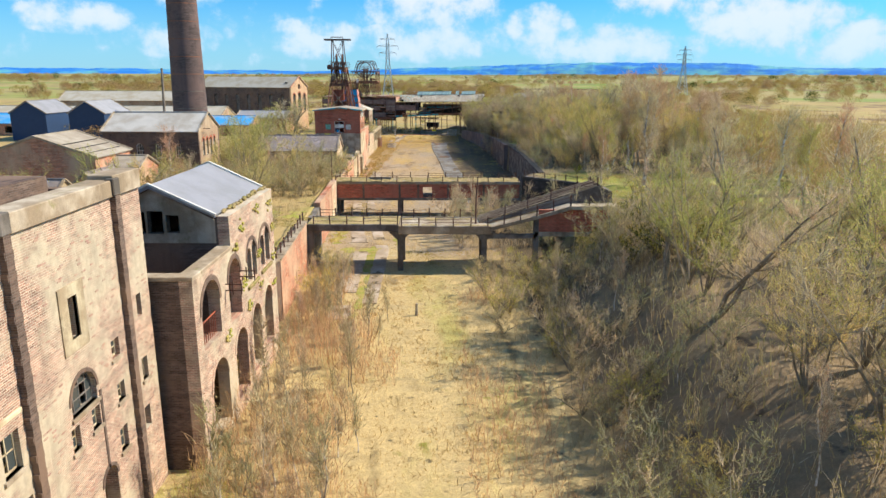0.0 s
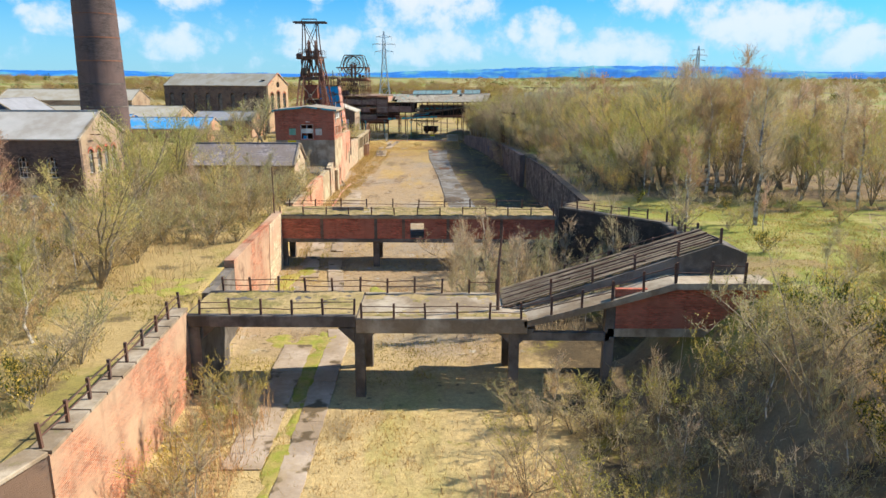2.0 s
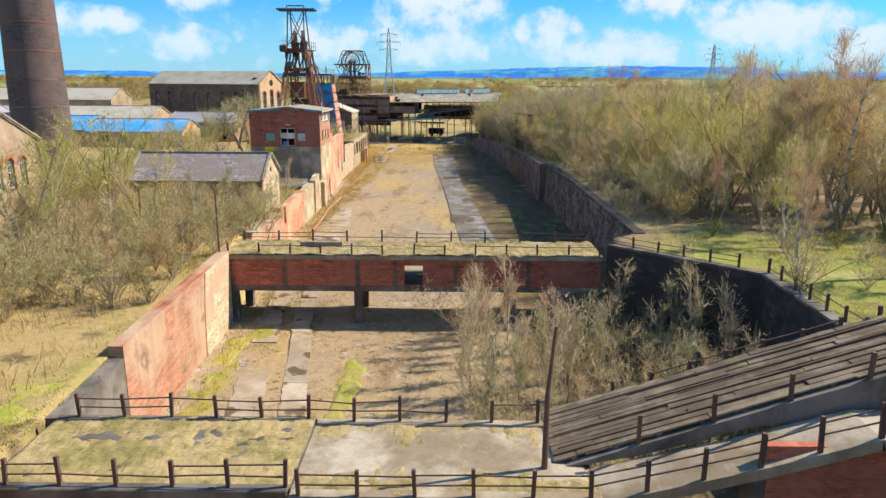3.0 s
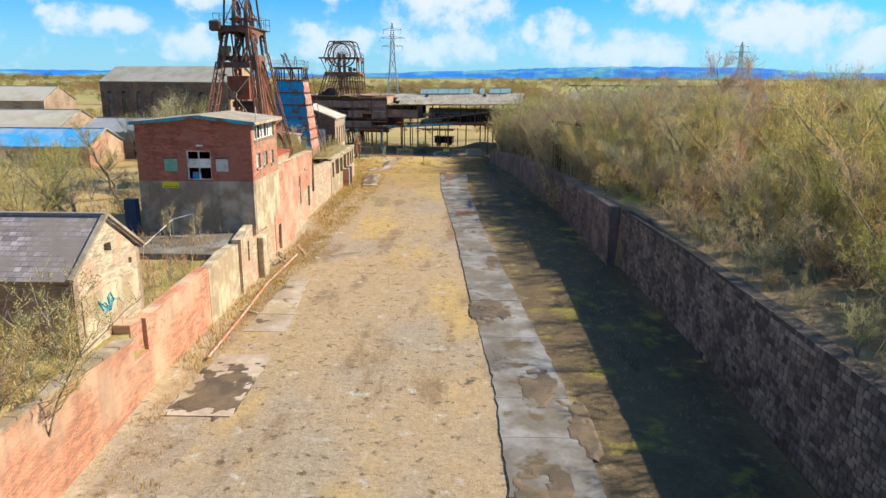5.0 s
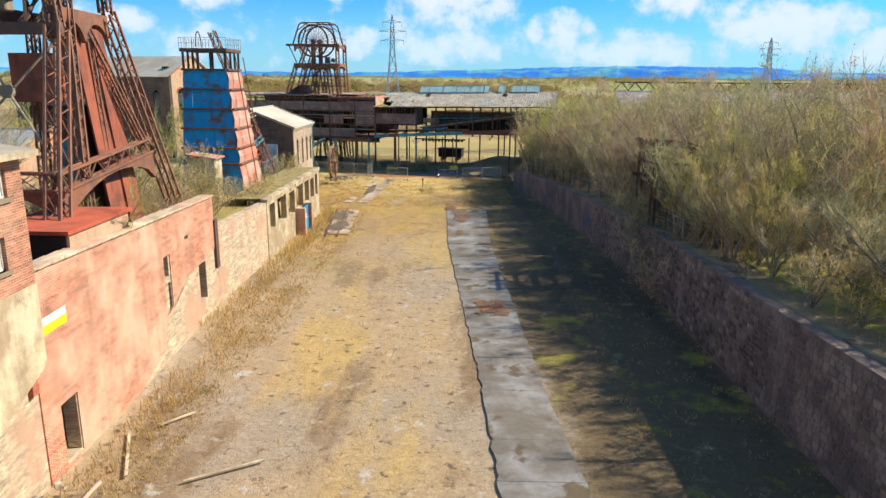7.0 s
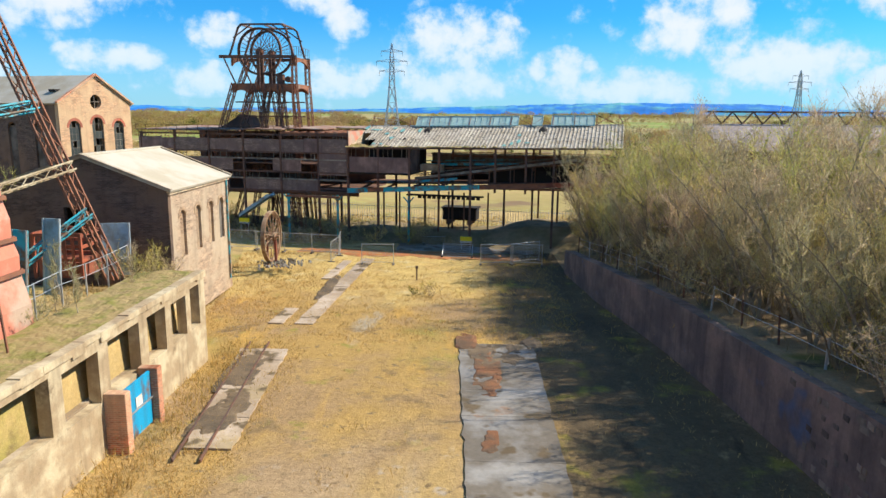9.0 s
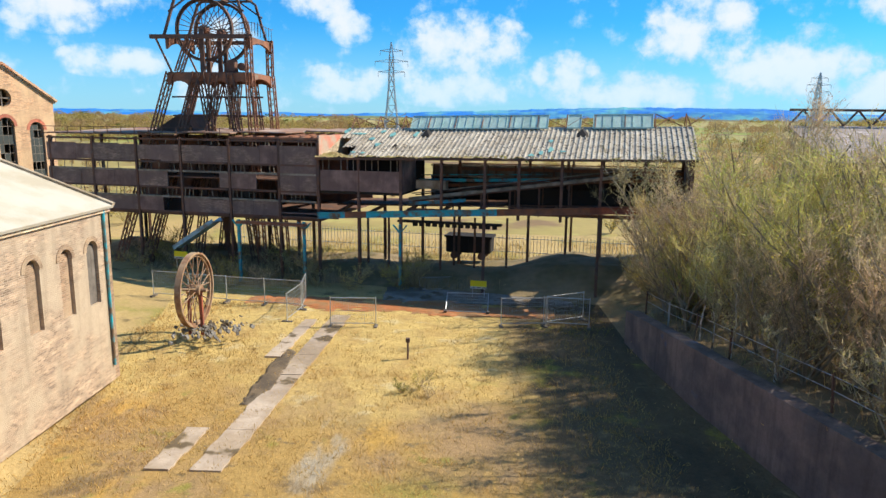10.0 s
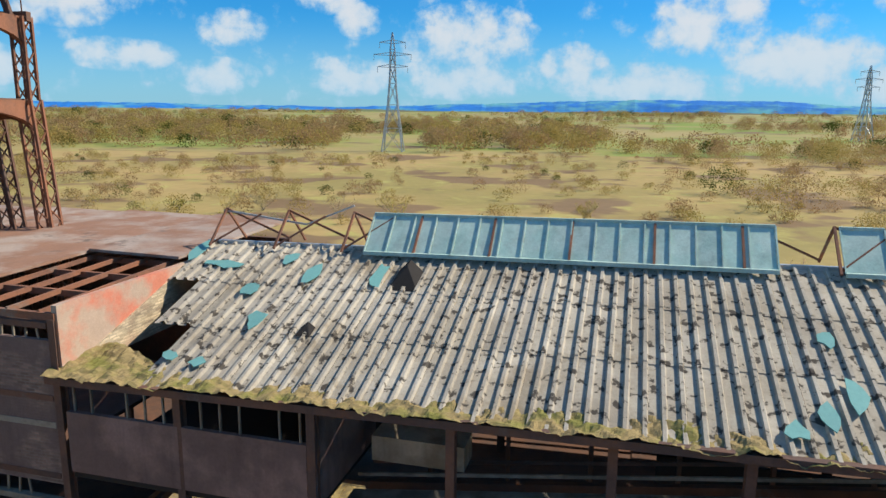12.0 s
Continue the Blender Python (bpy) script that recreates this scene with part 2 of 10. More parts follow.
BR = (0.225, 0.075)
M = dict(
    brick_pale=shade("weathered pale brick", (0.37, 0.205, 0.145), (0.50, 0.42, 0.30), 0.36, 0.4, 0.36, fine=4.0, brick=((0.56, 0.48, 0.37), *BR), streak=0.3, third=(0.20, 0.145, 0.11, 0.5, 0.62)),
    brick_wall=shade("weathered red wall brick", (0.45, 0.14, 0.075), (0.55, 0.36, 0.25), 0.3, 0.3, 0.26, brick=((0.55, 0.38, 0.27), *BR), streak=0.4, third=(0.22, 0.12, 0.085, 0.4, 0.6)),
    brick_tan=shade("orange tan brick", (0.47, 0.27, 0.15), (0.50, 0.345, 0.21), 0.4, 0.4, 0.2, brick=((0.46, 0.34, 0.24), *BR), streak=0.3),
    brick_buff=shade("buff brown brick", (0.36, 0.255, 0.175), (0.43, 0.345, 0.25), 0.4, 0.5, 0.2, brick=((0.42, 0.34, 0.26), *BR), streak=0.4),
    brick_red=shade("red brick", (0.47, 0.115, 0.07), (0.38, 0.145, 0.095), 0.35, 0.5, 0.18, brick=((0.27, 0.15, 0.10), *BR), streak=0.25),
    brick_orange=shade("orange red brick", (0.47, 0.165, 0.085), (0.54, 0.36, 0.235), 0.36, 0.25, 0.24, brick=((0.50, 0.34, 0.24), *BR), streak=0.4, third=(0.25, 0.15, 0.10, 0.5, 0.6)),
    # also used on walls turned from the sun, shade put into the colour
    brick_dark=shade("sooty dark brick, also shaded walls", (0.13, 0.085, 0.065), (0.20, 0.13, 0.09), 0.35, 0.4, 0.2, brick=((0.15, 0.12, 0.1), *BR), streak=0.3),
    brick_brown=shade("brown brick", (0.30, 0.19, 0.12), (0.40, 0.30, 0.2), 0.4, 0.4, 0.2, brick=((0.33, 0.26, 0.19), *BR), streak=0.35),
    brick_cream=shade("limewashed brick", (0.54, 0.44, 0.30), (0.50, 0.32, 0.215), 0.33, 0.5, 0.2, brick=((0.46, 0.38, 0.27), *BR), streak=0.3),
    render_cream=shade("stained cream render", (0.57, 0.48, 0.32), (0.38, 0.29, 0.18), 0.42, 0.8, 0.24, streak=0.5, third=(0.24, 0.18, 0.11, 0.7, 0.6)),
    render_grey=shade("stained grey cement render", (0.42, 0.35, 0.265), (0.26, 0.20, 0.14), 0.4, 0.7, 0.2, streak=0.4),
    concrete=shade("weathered concrete", (0.45, 0.375, 0.28), (0.27, 0.205, 0.135), 0.45, 0.6, 0.25, streak=0.4, third=(0.22, 0.19, 0.085, 0.8, 0.59)),
    concrete_dark=shade("stained dark concrete", (0.20, 0.175, 0.15), (0.10, 0.085, 0.07), 0.4, 0.6, 0.22, streak=0.4),
    slab=shade("worn concrete slab", (0.25, 0.24, 0.225), (0.15, 0.13, 0.105), 0.48, 0.4, 0.28, fine=5.0, spot=(0.12, 0.09, 0.055, 0.6, 0.58), third=(0.23, 0.12, 0.055, 0.25, 0.62)),
    slab_warm=shade("worn brown concrete slab", (0.43, 0.35, 0.275), (0.32, 0.245, 0.17), 0.45, 0.35, 0.28, fine=5.0, spot=(0.13, 0.095, 0.055, 0.6, 0.57), third=(0.34, 0.26, 0.14, 0.3, 0.55)),
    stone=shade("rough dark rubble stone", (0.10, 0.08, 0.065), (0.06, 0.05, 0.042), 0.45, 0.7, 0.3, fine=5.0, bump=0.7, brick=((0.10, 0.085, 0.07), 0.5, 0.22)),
    # brown stone with dark streaks and blue-grey spots
    wall_spotted=shade("stained rendered stone with blue-grey spots", (0.22, 0.155, 0.13), (0.13, 0.10, 0.09), 0.42, 0.45, 0.28, fine=6.0, bump=0.6, streak=0.6, spot=(0.09, 0.11, 0.17, 0.35, 0.62)),
    slate=shade("grey slate", (0.275, 0.275, 0.295), (0.24, 0.24, 0.25), 0.4, 0.5, 0.1, rough=0.55),
    slate_old=shade("old brown grey slate", (0.32, 0.28, 0.275), (0.25, 0.205, 0.18), 0.45, 0.5, 0.2, rough=0.7, brick=((0.14, 0.12, 0.12), 0.3, 0.15)),
    felt_brown=shade("brown grey felt", (0.36, 0.315, 0.25), (0.28, 0.235, 0.18), 0.4, 0.5, 0.2),
    felt=shade("grey roofing felt", (0.43, 0.41, 0.38), (0.33, 0.30, 0.26), 0.4, 0.3, 0.14),
    felt_rust=shade("rust stained roof sheet", (0.36, 0.285, 0.24), (0.27, 0.15, 0.10), 0.42, 0.5, 0.25, streak=0.0, third=(0.12, 0.09, 0.075, 0.6, 0.58)),
    felt_pale=shade("pale sheet roof", (0.47, 0.435, 0.36), (0.40, 0.35, 0.26), 0.35, 0.3, 0.12),
    asbestos=shade("lichened corrugated cement sheet", (0.43, 0.39, 0.325), (0.34, 0.30, 0.24), 0.42, 0.5, 0.28, spot=(0.07, 0.06, 0.05, 4.0, 0.56), third=(0.27, 0.225, 0.165, 0.4, 0.56)),
    rust=shade("rusted steel", (0.185, 0.095, 0.066), (0.27, 0.12, 0.07), 0.45, 1.2, 0.25, rough=0.8, metal=0.15, third=(0.20, 0.17, 0.14, 0.7, 0.6)),
    rust_dark=shade("dark rusted steel", (0.115, 0.073, 0.06), (0.17, 0.09, 0.062), 0.4, 1.0, 0.25, rough=0.8, metal=0.15, third=(0.15, 0.13, 0.115, 0.8, 0.6)),
    rust_red=shade("red oxide plate", (0.36, 0.105, 0.058), (0.20, 0.075, 0.05), 0.38, 0.8, 0.25, rough=0.75, streak=0.4),
    red_felt=shade("bright red felt", (0.50, 0.11, 0.055), (0.36, 0.09, 0.05), 0.35, 1.0, 0.15),
    clad=shade("rusty dark cladding sheet", (0.27, 0.175, 0.15), (0.17, 0.11, 0.095), 0.45, 0.7, 0.25, rough=0.8, streak=0.45, third=(0.30, 0.25, 0.22, 0.6, 0.62)),
    clad_brick=shade("sooty brick panel", (0.27, 0.18, 0.145), (0.18, 0.125, 0.11), 0.45, 0.7, 0.25, brick=((0.25, 0.2, 0.165), *BR), streak=0.4),
    teal=shade("faded teal paint on steel", (0.03, 0.36, 0.45), (0.16, 0.11, 0.07), 0.34, 1.6, 0.22, rough=0.6),
    blue=shade("bright blue painted sheet", (0.01, 0.30, 0.55), (0.16, 0.09, 0.06), 0.24, 1.1, 0.18, rough=0.55, streak=0.3),
    blue_roof=shade("blue painted sheet roof", (0.05, 0.33, 0.68), (0.3, 0.4, 0.5), 0.3, 0.4, 0.12, rough=0.5),
    pale_sheet=shade("faded pale blue sheet", (0.34, 0.44, 0.50), (0.26, 0.28, 0.27), 0.34, 1.2, 0.18, rough=0.6, streak=0.3),
    navy=shade("dark blue sheet", (0.025, 0.05, 0.11), None, 0, 0.6, 0.2, rough=0.6),
    salmon=shade("faded red sheet", (0.55, 0.20, 0.13), (0.45, 0.33, 0.25), 0.38, 0.9, 0.18, rough=0.7),
    verdigris=shade("weathered green wired glass", (0.37, 0.53, 0.475), (0.45, 0.58, 0.52), 0.45, 1.2, 0.22, rough=0.9, streak=0.4),
    patch=shade("turquoise plastic patch", (0.16, 0.36, 0.34), None, 0, 1.0, 0.15, rough=0.5),
    ramp_wood=shade("dirty brown ramp timber", (0.27, 0.205, 0.135), (0.15, 0.11, 0.07), 0.45, 1.0, 0.3, fine=22.0, third=(0.20, 0.18, 0.06, 0.6, 0.58)),
    white=shade("flaking white paint", (0.68, 0.66, 0.6), (0.5, 0.46, 0.38), 0.3, 1.5, 0.12, rough=0.6),
    greenpaint=shade("pale green board", (0.16, 0.42, 0.30), (0.3, 0.45, 0.36), 0.3, 1.5, 0.15),
    yellow=shade("yellow sign enamel", (0.75, 0.62, 0.02), None, 0, 1.0, 0.08, rough=0.5),
    ink=shade("black sign lettering", (0.02, 0.02, 0.02), None, 0, 1.0, 0.05),
    # near-black, puts the darkness of unlit openings into the colour
    dark=shade("near-black for unlit and dark parts", (0.03, 0.026, 0.024), None, 0, 1.0, 0.2),
    wood=shade("grey weathered timber", (0.30, 0.26, 0.205), (0.18, 0.15, 0.115), 0.4, 1.2, 0.25, fine=22.0),
    galv=shade("galvanised tube", (0.50, 0.52, 0.53), (0.36, 0.37, 0.38), 0.3, 2.0, 0.1, rough=0.45, metal=0.6),
    bright_moss=shade("bright green moss", (0.27, 0.28, 0.045), (0.36, 0.29, 0.09), 0.42, 1.2, 0.3, fine=7.0, bump=0.8),
    deck_grass=shade("dead grass and moss on an old deck", (0.37, 0.275, 0.13), (0.225, 0.185, 0.065), 0.34, 0.9, 0.3, fine=9.0, bump=0.8, third=(0.16, 0.12, 0.06, 1.4, 0.6)),
    moss=shade("moss and dead grass", (0.185, 0.175, 0.045), (0.28, 0.21, 0.095), 0.5, 1.3, 0.3, fine=9.0, bump=0.8),
    chimney_brick=shade("purple brown chimney brick", (0.10, 0.072, 0.068), (0.14, 0.095, 0.085), 0.4, 0.3, 0.18, brick=((0.1, 0.08, 0.075), *BR), streak=0.3),
)
pane = bpy.data.materials.new("dusty window glass")
pane.use_nodes = True
pb = pane.node_tree.nodes["Principled BSDF"]
pb.inputs["Base Color"].default_value, pb.inputs["Roughness"].default_value = (0.05, 0.06, 0.06, 1), 0.12
M["pane"] = pane


# ---- mesh helpers ----
def part(name, bm, material, parent=None, label="", smooth=False):
    """Links a bmesh as one mesh object, under a thing or a part where one is given."""
    me = bpy.data.meshes.new(name)
    bm.to_mesh(me)
    bm.free()
    me.materials.append(M[material] if isinstance(material, str) else material)
    if smooth:
        me.polygons.foreach_set("use_smooth", [True] * len(me.polygons))
    ob = new(name, me)
    if parent:
        ob.parent = parent
        if parent.type == "EMPTY":
            ob.matrix_parent_inverse = parent.matrix_basis.inverted()
    if label:
        ob["label"] = label
    return ob


def thing(name, at, label, category, group="", kind="", turn=0.0):
    ob = new(name)
    ob.empty_display_size = 0.2
    ob.matrix_basis = pose(*at, 0, 0, turn)
    return tagged(ob, label, category, group, kind)


def box(bm, lo, hi, m=None, bevel=0.0):
    c = [(a + b) / 2 for a, b in zip(lo, hi)]
    s = [abs(b - a) for a, b in zip(lo, hi)]
    mat = Matrix.Translation(c) @ Matrix.Diagonal((*s, 1))
    r = bmesh.ops.create_cube(bm, size=1.0, matrix=(m @ mat) if m else mat)
    if bevel:
        edges = list({e for v in r["verts"] for e in v.link_edges})
        bmesh.ops.bevel(bm, geom=edges, offset=bevel, segments=1, affect="EDGES")
    return bm


def beam(bm, a, b, w, h=None, up=(0, 0, 1)):
    """A square bar from a to b."""
    a, b = Vector(a), Vector(b)
    d = b - a
    x = d.normalized()
    u = Vector(up)
    if abs(x.dot(u)) > 0.98:
        u = Vector((1, 0, 0))
    y = u.cross(x).normalized()
    z = x.cross(y)
    m = Matrix((x, y, z)).transposed().to_4x4()
    m.translation = (a + b) / 2
    bmesh.ops.create_cube(bm, size=1.0, matrix=m @ Matrix.Diagonal((d.length, w, h or w, 1)))
    return bm


def tube(bm, a, b, r1, r2=None, n=8, caps=True):
    a, b = Vector(a), Vector(b)
    d = b - a
    m = d.to_track_quat("Z", "Y").to_matrix().to_4x4()
    m.translation = (a + b) / 2
    bmesh.ops.create_cone(bm, cap_ends=caps, segments=n, radius1=r1, radius2=r1 if r2 is None else r2, depth=d.length, matrix=m)
    return bm


def lattice(bm, a, b, w, chord=0.12, brace=0.05, pitch=None, up=(0, 1, 0), w2=None):
    """A four-chord lattice strut with diagonal lacing on its four sides."""
    a, b = Vector(a), Vector(b)
    d = (b - a).normalized()
    s = Vector(up).cross(d).normalized()
    t = d.cross(s).normalized()
    w2 = w2 or w
    off = [(s * i * w + t * j * w2) * 0.5 for i, j in ((-1, -1), (1, -1), (1, 1), (-1, 1))]
    for o in off:
        beam(bm, a + o, b + o, chord, chord, up=s)
    n = max(2, int((b - a).length / (pitch or w * 1.1)))
    for k in range(n):
        p, q = a.lerp(b, k / n), a.lerp(b, (k + 1) / n)
        for i in range(4):
            o1, o2 = off[i], off[(i + 1) % 4]
            if k % 2:
                o1, o2 = o2, o1
            beam(bm, p + o1, q + o2, brace, brace * 0.6)
    return bm


def arch_pts(x0, x1, z0, z1, n=8):
    """A round-headed opening: its outline from the foot round the head."""
    r = (x1 - x0) / 2
    rise = min(r, z1 - z0)
    c = (x0 + x1) / 2
    pts = [(x0, z0), (x1, z0)]
    for i in range(n + 1):
        a = math.pi * i / n
        pts.append((c + r * math.cos(a), z1 - rise + rise * math.sin(a)))
    return pts


def rect(x0, x1, z0, z1):
    return [(x0, z0), (x1, z0), (x1, z1), (x0, z1)]


def wall(bm, outline, holes, thick, m):
    """A wall of that outline (u, z) with openings cut through; the outer face is at v = 0, and it is thick towards +v."""
    edges = []
    for loop in [outline, *holes]:
        vs = [bm.verts.new(m @ Vector((u, 0, z))) for u, z in loop]
        for i in range(len(vs)):
            edges.append(bm.edges.new((vs[i], vs[(i + 1) % len(vs)])))
    r = bmesh.ops.triangle_fill(bm, use_beauty=True, use_dissolve=False, edges=edges)
    faces = [f for f in r["geom"] if isinstance(f, bmesh.types.BMFace)]
    out = m.to_3x3() @ Vector((0, -1, 0))
    for f in faces:
        f.normal_update()
        if f.normal.dot(out) < 0:
            f.normal_flip()
    e = bmesh.ops.extrude_face_region(bm, geom=faces)
    bmesh.ops.translate(bm, vec=m.to_3x3() @ Vector((0, thick, 0)), verts=[v for v in e["geom"] if isinstance(v, bmesh.types.BMVert)])
    bmesh.ops.recalc_face_normals(bm, faces=bm.faces[:])
    return bm


def at(x, y, z, turn=0.0):
    """A local frame: u along the wall, v into it. turn 0: the outer face looks to -y; turn 90: it looks to +x."""
    return pose(x, y, z, 0, 0, turn)


def slab(bm, corners, thick):
    """A flat plate from corners, thick downwards along its normal."""
    vs = [bm.verts.new(c) for c in corners]
    f = bm.faces.new(vs)
    f.normal_update()
    if f.normal.z < 0:
        f.normal_flip()
    nrm = f.normal.copy()
    e = bmesh.ops.extrude_face_region(bm, geom=[f])
    bmesh.ops.translate(bm, vec=-nrm * thick, verts=[v for v in e["geom"] if isinstance(v, bmesh.types.BMVert)])
    bmesh.ops.recalc_face_normals(bm, faces=bm.faces[:])
    return bm


def B():
    return bmesh.new()


def soup(name, verts, faces, material, parent=None, label=""):
    """One mesh object straight from arrays of places and faces."""
    me = bpy.data.meshes.new(name)
    me.from_pydata(verts, [], faces)
    me.materials.append(M[material] if isinstance(material, str) else material)
    ob = new(name, me)
    if parent:
        ob.parent = parent
        ob.matrix_parent_inverse = parent.matrix_basis.inverted()
    if label:
        ob["label"] = label
    return ob


def moss_sheet(name, grid, material, parent, label=""):
    """Growth that lies in patches: a bumpy sheet, given as a function (i, j) of places with nu x nv cells."""
    fn, nu, nv = grid
    V = [tuple(fn(i / nu, j / nv)) for i in range(nu + 1) for j in range(nv + 1)]
    F = [(i * (nv + 1) + j, (i + 1) * (nv + 1) + j, (i + 1) * (nv + 1) + j + 1, i * (nv + 1) + j + 1) for i in range(nu) for j in range(nv)]
    ob = soup(name, V, F, material, parent, label)
    ob["kind"] = "stuff"
    return ob


def lumps(x, y, s=1.0):
    """Bumps of growth: below zero where it is bare."""
    return 0.11 * noise.noise(Vector((x * 0.9 * s, y * 0.9 * s, 1))) + 0.07 * noise.noise(Vector((x * 3.1 * s, y * 3.1 * s, 4))) + 0.03 * noise.noise(Vector((x * 9 * s, y * 9 * s, 7)))


# ---- ground ----
def along(y, table):
    ys, vs = zip(*table)
    return float(np.interp(y, ys, vs))


LEFT = [(-80, -13.2), (26, -13.2), (41, -13.2), (45, -11.75), (60, -12.15), (83, -13.2), (100, -14.2), (121, -15.0), (146, -16.1), (174, -16.0), (178, -17.5), (200, -22), (215, -26)]
RIGHT = [(-80, 5), (20, 5.5), (50, 7.5), (63.8, 9.0), (64.6, 15.4), (76.4, 16.0), (82.8, 9.7), (84.5, 9.6), (86, 11.9), (111, 12.2), (125.6, 12.1), (126.2, 11.35), (150, 10.6), (165, 9.3), (177, 8.1), (188, 6.2), (196, 5.3), (215, 5)]
LEFT_Z = [(-80, 4), (94, 4), (99, 3.0), (112, 3.0), (122, 3.35), (131, 4), (172, 4), (176, 3.4), (183, 1.0), (205, 0.7), (225, 0.2), (260, 0)]
RIGHT_Z = [(-80, 4.6), (60, 5.2), (85, 4.9), (125, 4.7), (150, 3.9), (170, 3.2), (185, 2.5), (196, 1.6), (210, 0.5), (240, 0)]
RIGHT_RUN = [(-80, 9), (50, 8), (63.5, 7), (64.6, 0.3), (196, 0.3), (203, 6)]
LEFT_RUN = [(-80, 0.3), (174, 0.3), (178, 4), (200, 8)]


def step(v):
    v = min(1.0, max(0.0, v))
    return v * v * (3 - 2 * v)


def rolling(x, y):
    d = max(0.0, y - 330) + max(0.0, abs(x) - 150) * 0.5
    return 0.012 * d if d < 900 else 10.8 + (d - 900) * 0.004


def ground_z(x, y):
    xl, xr = along(y, LEFT), along(y, RIGHT)
    if x < xl:
        z = along(y, LEFT_Z) * step((xl - x) / along(y, LEFT_RUN))
    elif x > xr:
        z = along(y, RIGHT_Z) * step((x - xr) / along(y, RIGHT_RUN))
    else:
        z = 0.0
    return z + rolling(x, y)


class Nodes:
    """Small node builder for layered ground surfaces."""

    def __init__(self, name):
        self.mat = bpy.data.materials.new(name)
        self.mat.use_nodes = True
        self.n, self.l = self.mat.node_tree.nodes, self.mat.node_tree.links
        self.b = self.n["Principled BSDF"]
        self.b.inputs["Roughness"].default_value = 0.92
        self.b.inputs["Specular IOR Level"].default_value = 0.2
        self.pos = self.n.new("ShaderNodeNewGeometry").outputs["Position"]
        sep = self.n.new("ShaderNodeSeparateXYZ")
        self.l.new(self.pos, sep.inputs[0])
        self.x, self.y = sep.outputs[0], sep.outputs[1]

    def math(self, op, a, b):
        x = self.n.new("ShaderNodeMath")
        x.operation = op
        for k, v in enumerate((a, b)):
            if isinstance(v, (int, float)):
                x.inputs[k].default_value = v
            else:
                self.l.new(v, x.inputs[k])
        return x.outputs[0]

    def noise(self, scale, detail=6.0, rough=0.62, stretch=None, shift=0.0):
        v = self.pos
        if stretch or shift:
            q = self.n.new("ShaderNodeMapping")
            q.inputs["Scale"].default_value = stretch or (1, 1, 1)
            q.inputs["Location"].default_value = (shift, shift * 0.7, 0)
            self.l.new(v, q.inputs["Vector"])
            v = q.outputs[0]
        x = self.n.new("ShaderNodeTexNoise")
        x.inputs["Scale"].default_value, x.inputs["Detail"].default_value, x.inputs["Roughness"].default_value = scale, detail, rough
        self.l.new(v, x.inputs["Vector"])
        return x.outputs[0]

    def span(self, v, lo, hi):
        x = self.n.new("ShaderNodeMapRange")
        x.interpolation_type = "SMOOTHSTEP"
        x.inputs["From Min"].default_value, x.inputs["From Max"].default_value = lo, hi
        self.l.new(v, x.inputs["Value"])
        return x.outputs[0]

    def mix(self, fac, a, c, mode="MIX"):
        x = self.n.new("ShaderNodeMix")
        x.data_type, x.blend_type = "RGBA", mode
        for sock, v in ((x.inputs[0], fac), (x.inputs[6], a), (x.inputs[7], c)):
            if isinstance(v, (int, float)):
                sock.default_value = v
            elif isinstance(v, tuple):
                sock.default_value = (*v, 1)
            else:
                self.l.new(v, sock)
        return x.outputs[2]

    def layers(self, col, rows):
        """rows: (colour, noise scale, from, to, stretch)."""
        for k, (c, scale, lo, hi, stretch) in enumerate(rows):
            col = self.mix(self.span(self.noise(scale, stretch=stretch, shift=3.7 * k + 1), lo, hi), col, c)
        return col

    def grain(self, col, sizes):
        for scale, var, stretch in sizes:
            col = self.mix(1.0, col, self.mix(self.noise(scale, 3.0, 0.7, stretch, 9.0), tuple([1 - var] * 3), tuple([1 + var] * 3)), "MULTIPLY")
        return col

    def finish(self, col, scale=3.5, strength=0.8):
        self.l.new(col, self.b.inputs["Base Color"])
        bp = self.n.new("ShaderNodeBump")
        bp.inputs["Strength"].default_value, bp.inputs["Distance"].default_value = strength, 0.09
        self.l.new(self.noise(scale, 6.0, 0.75), bp.inputs["Height"])
        self.l.new(bp.outputs[0], self.b.inputs["Normal"])
        return self.mat


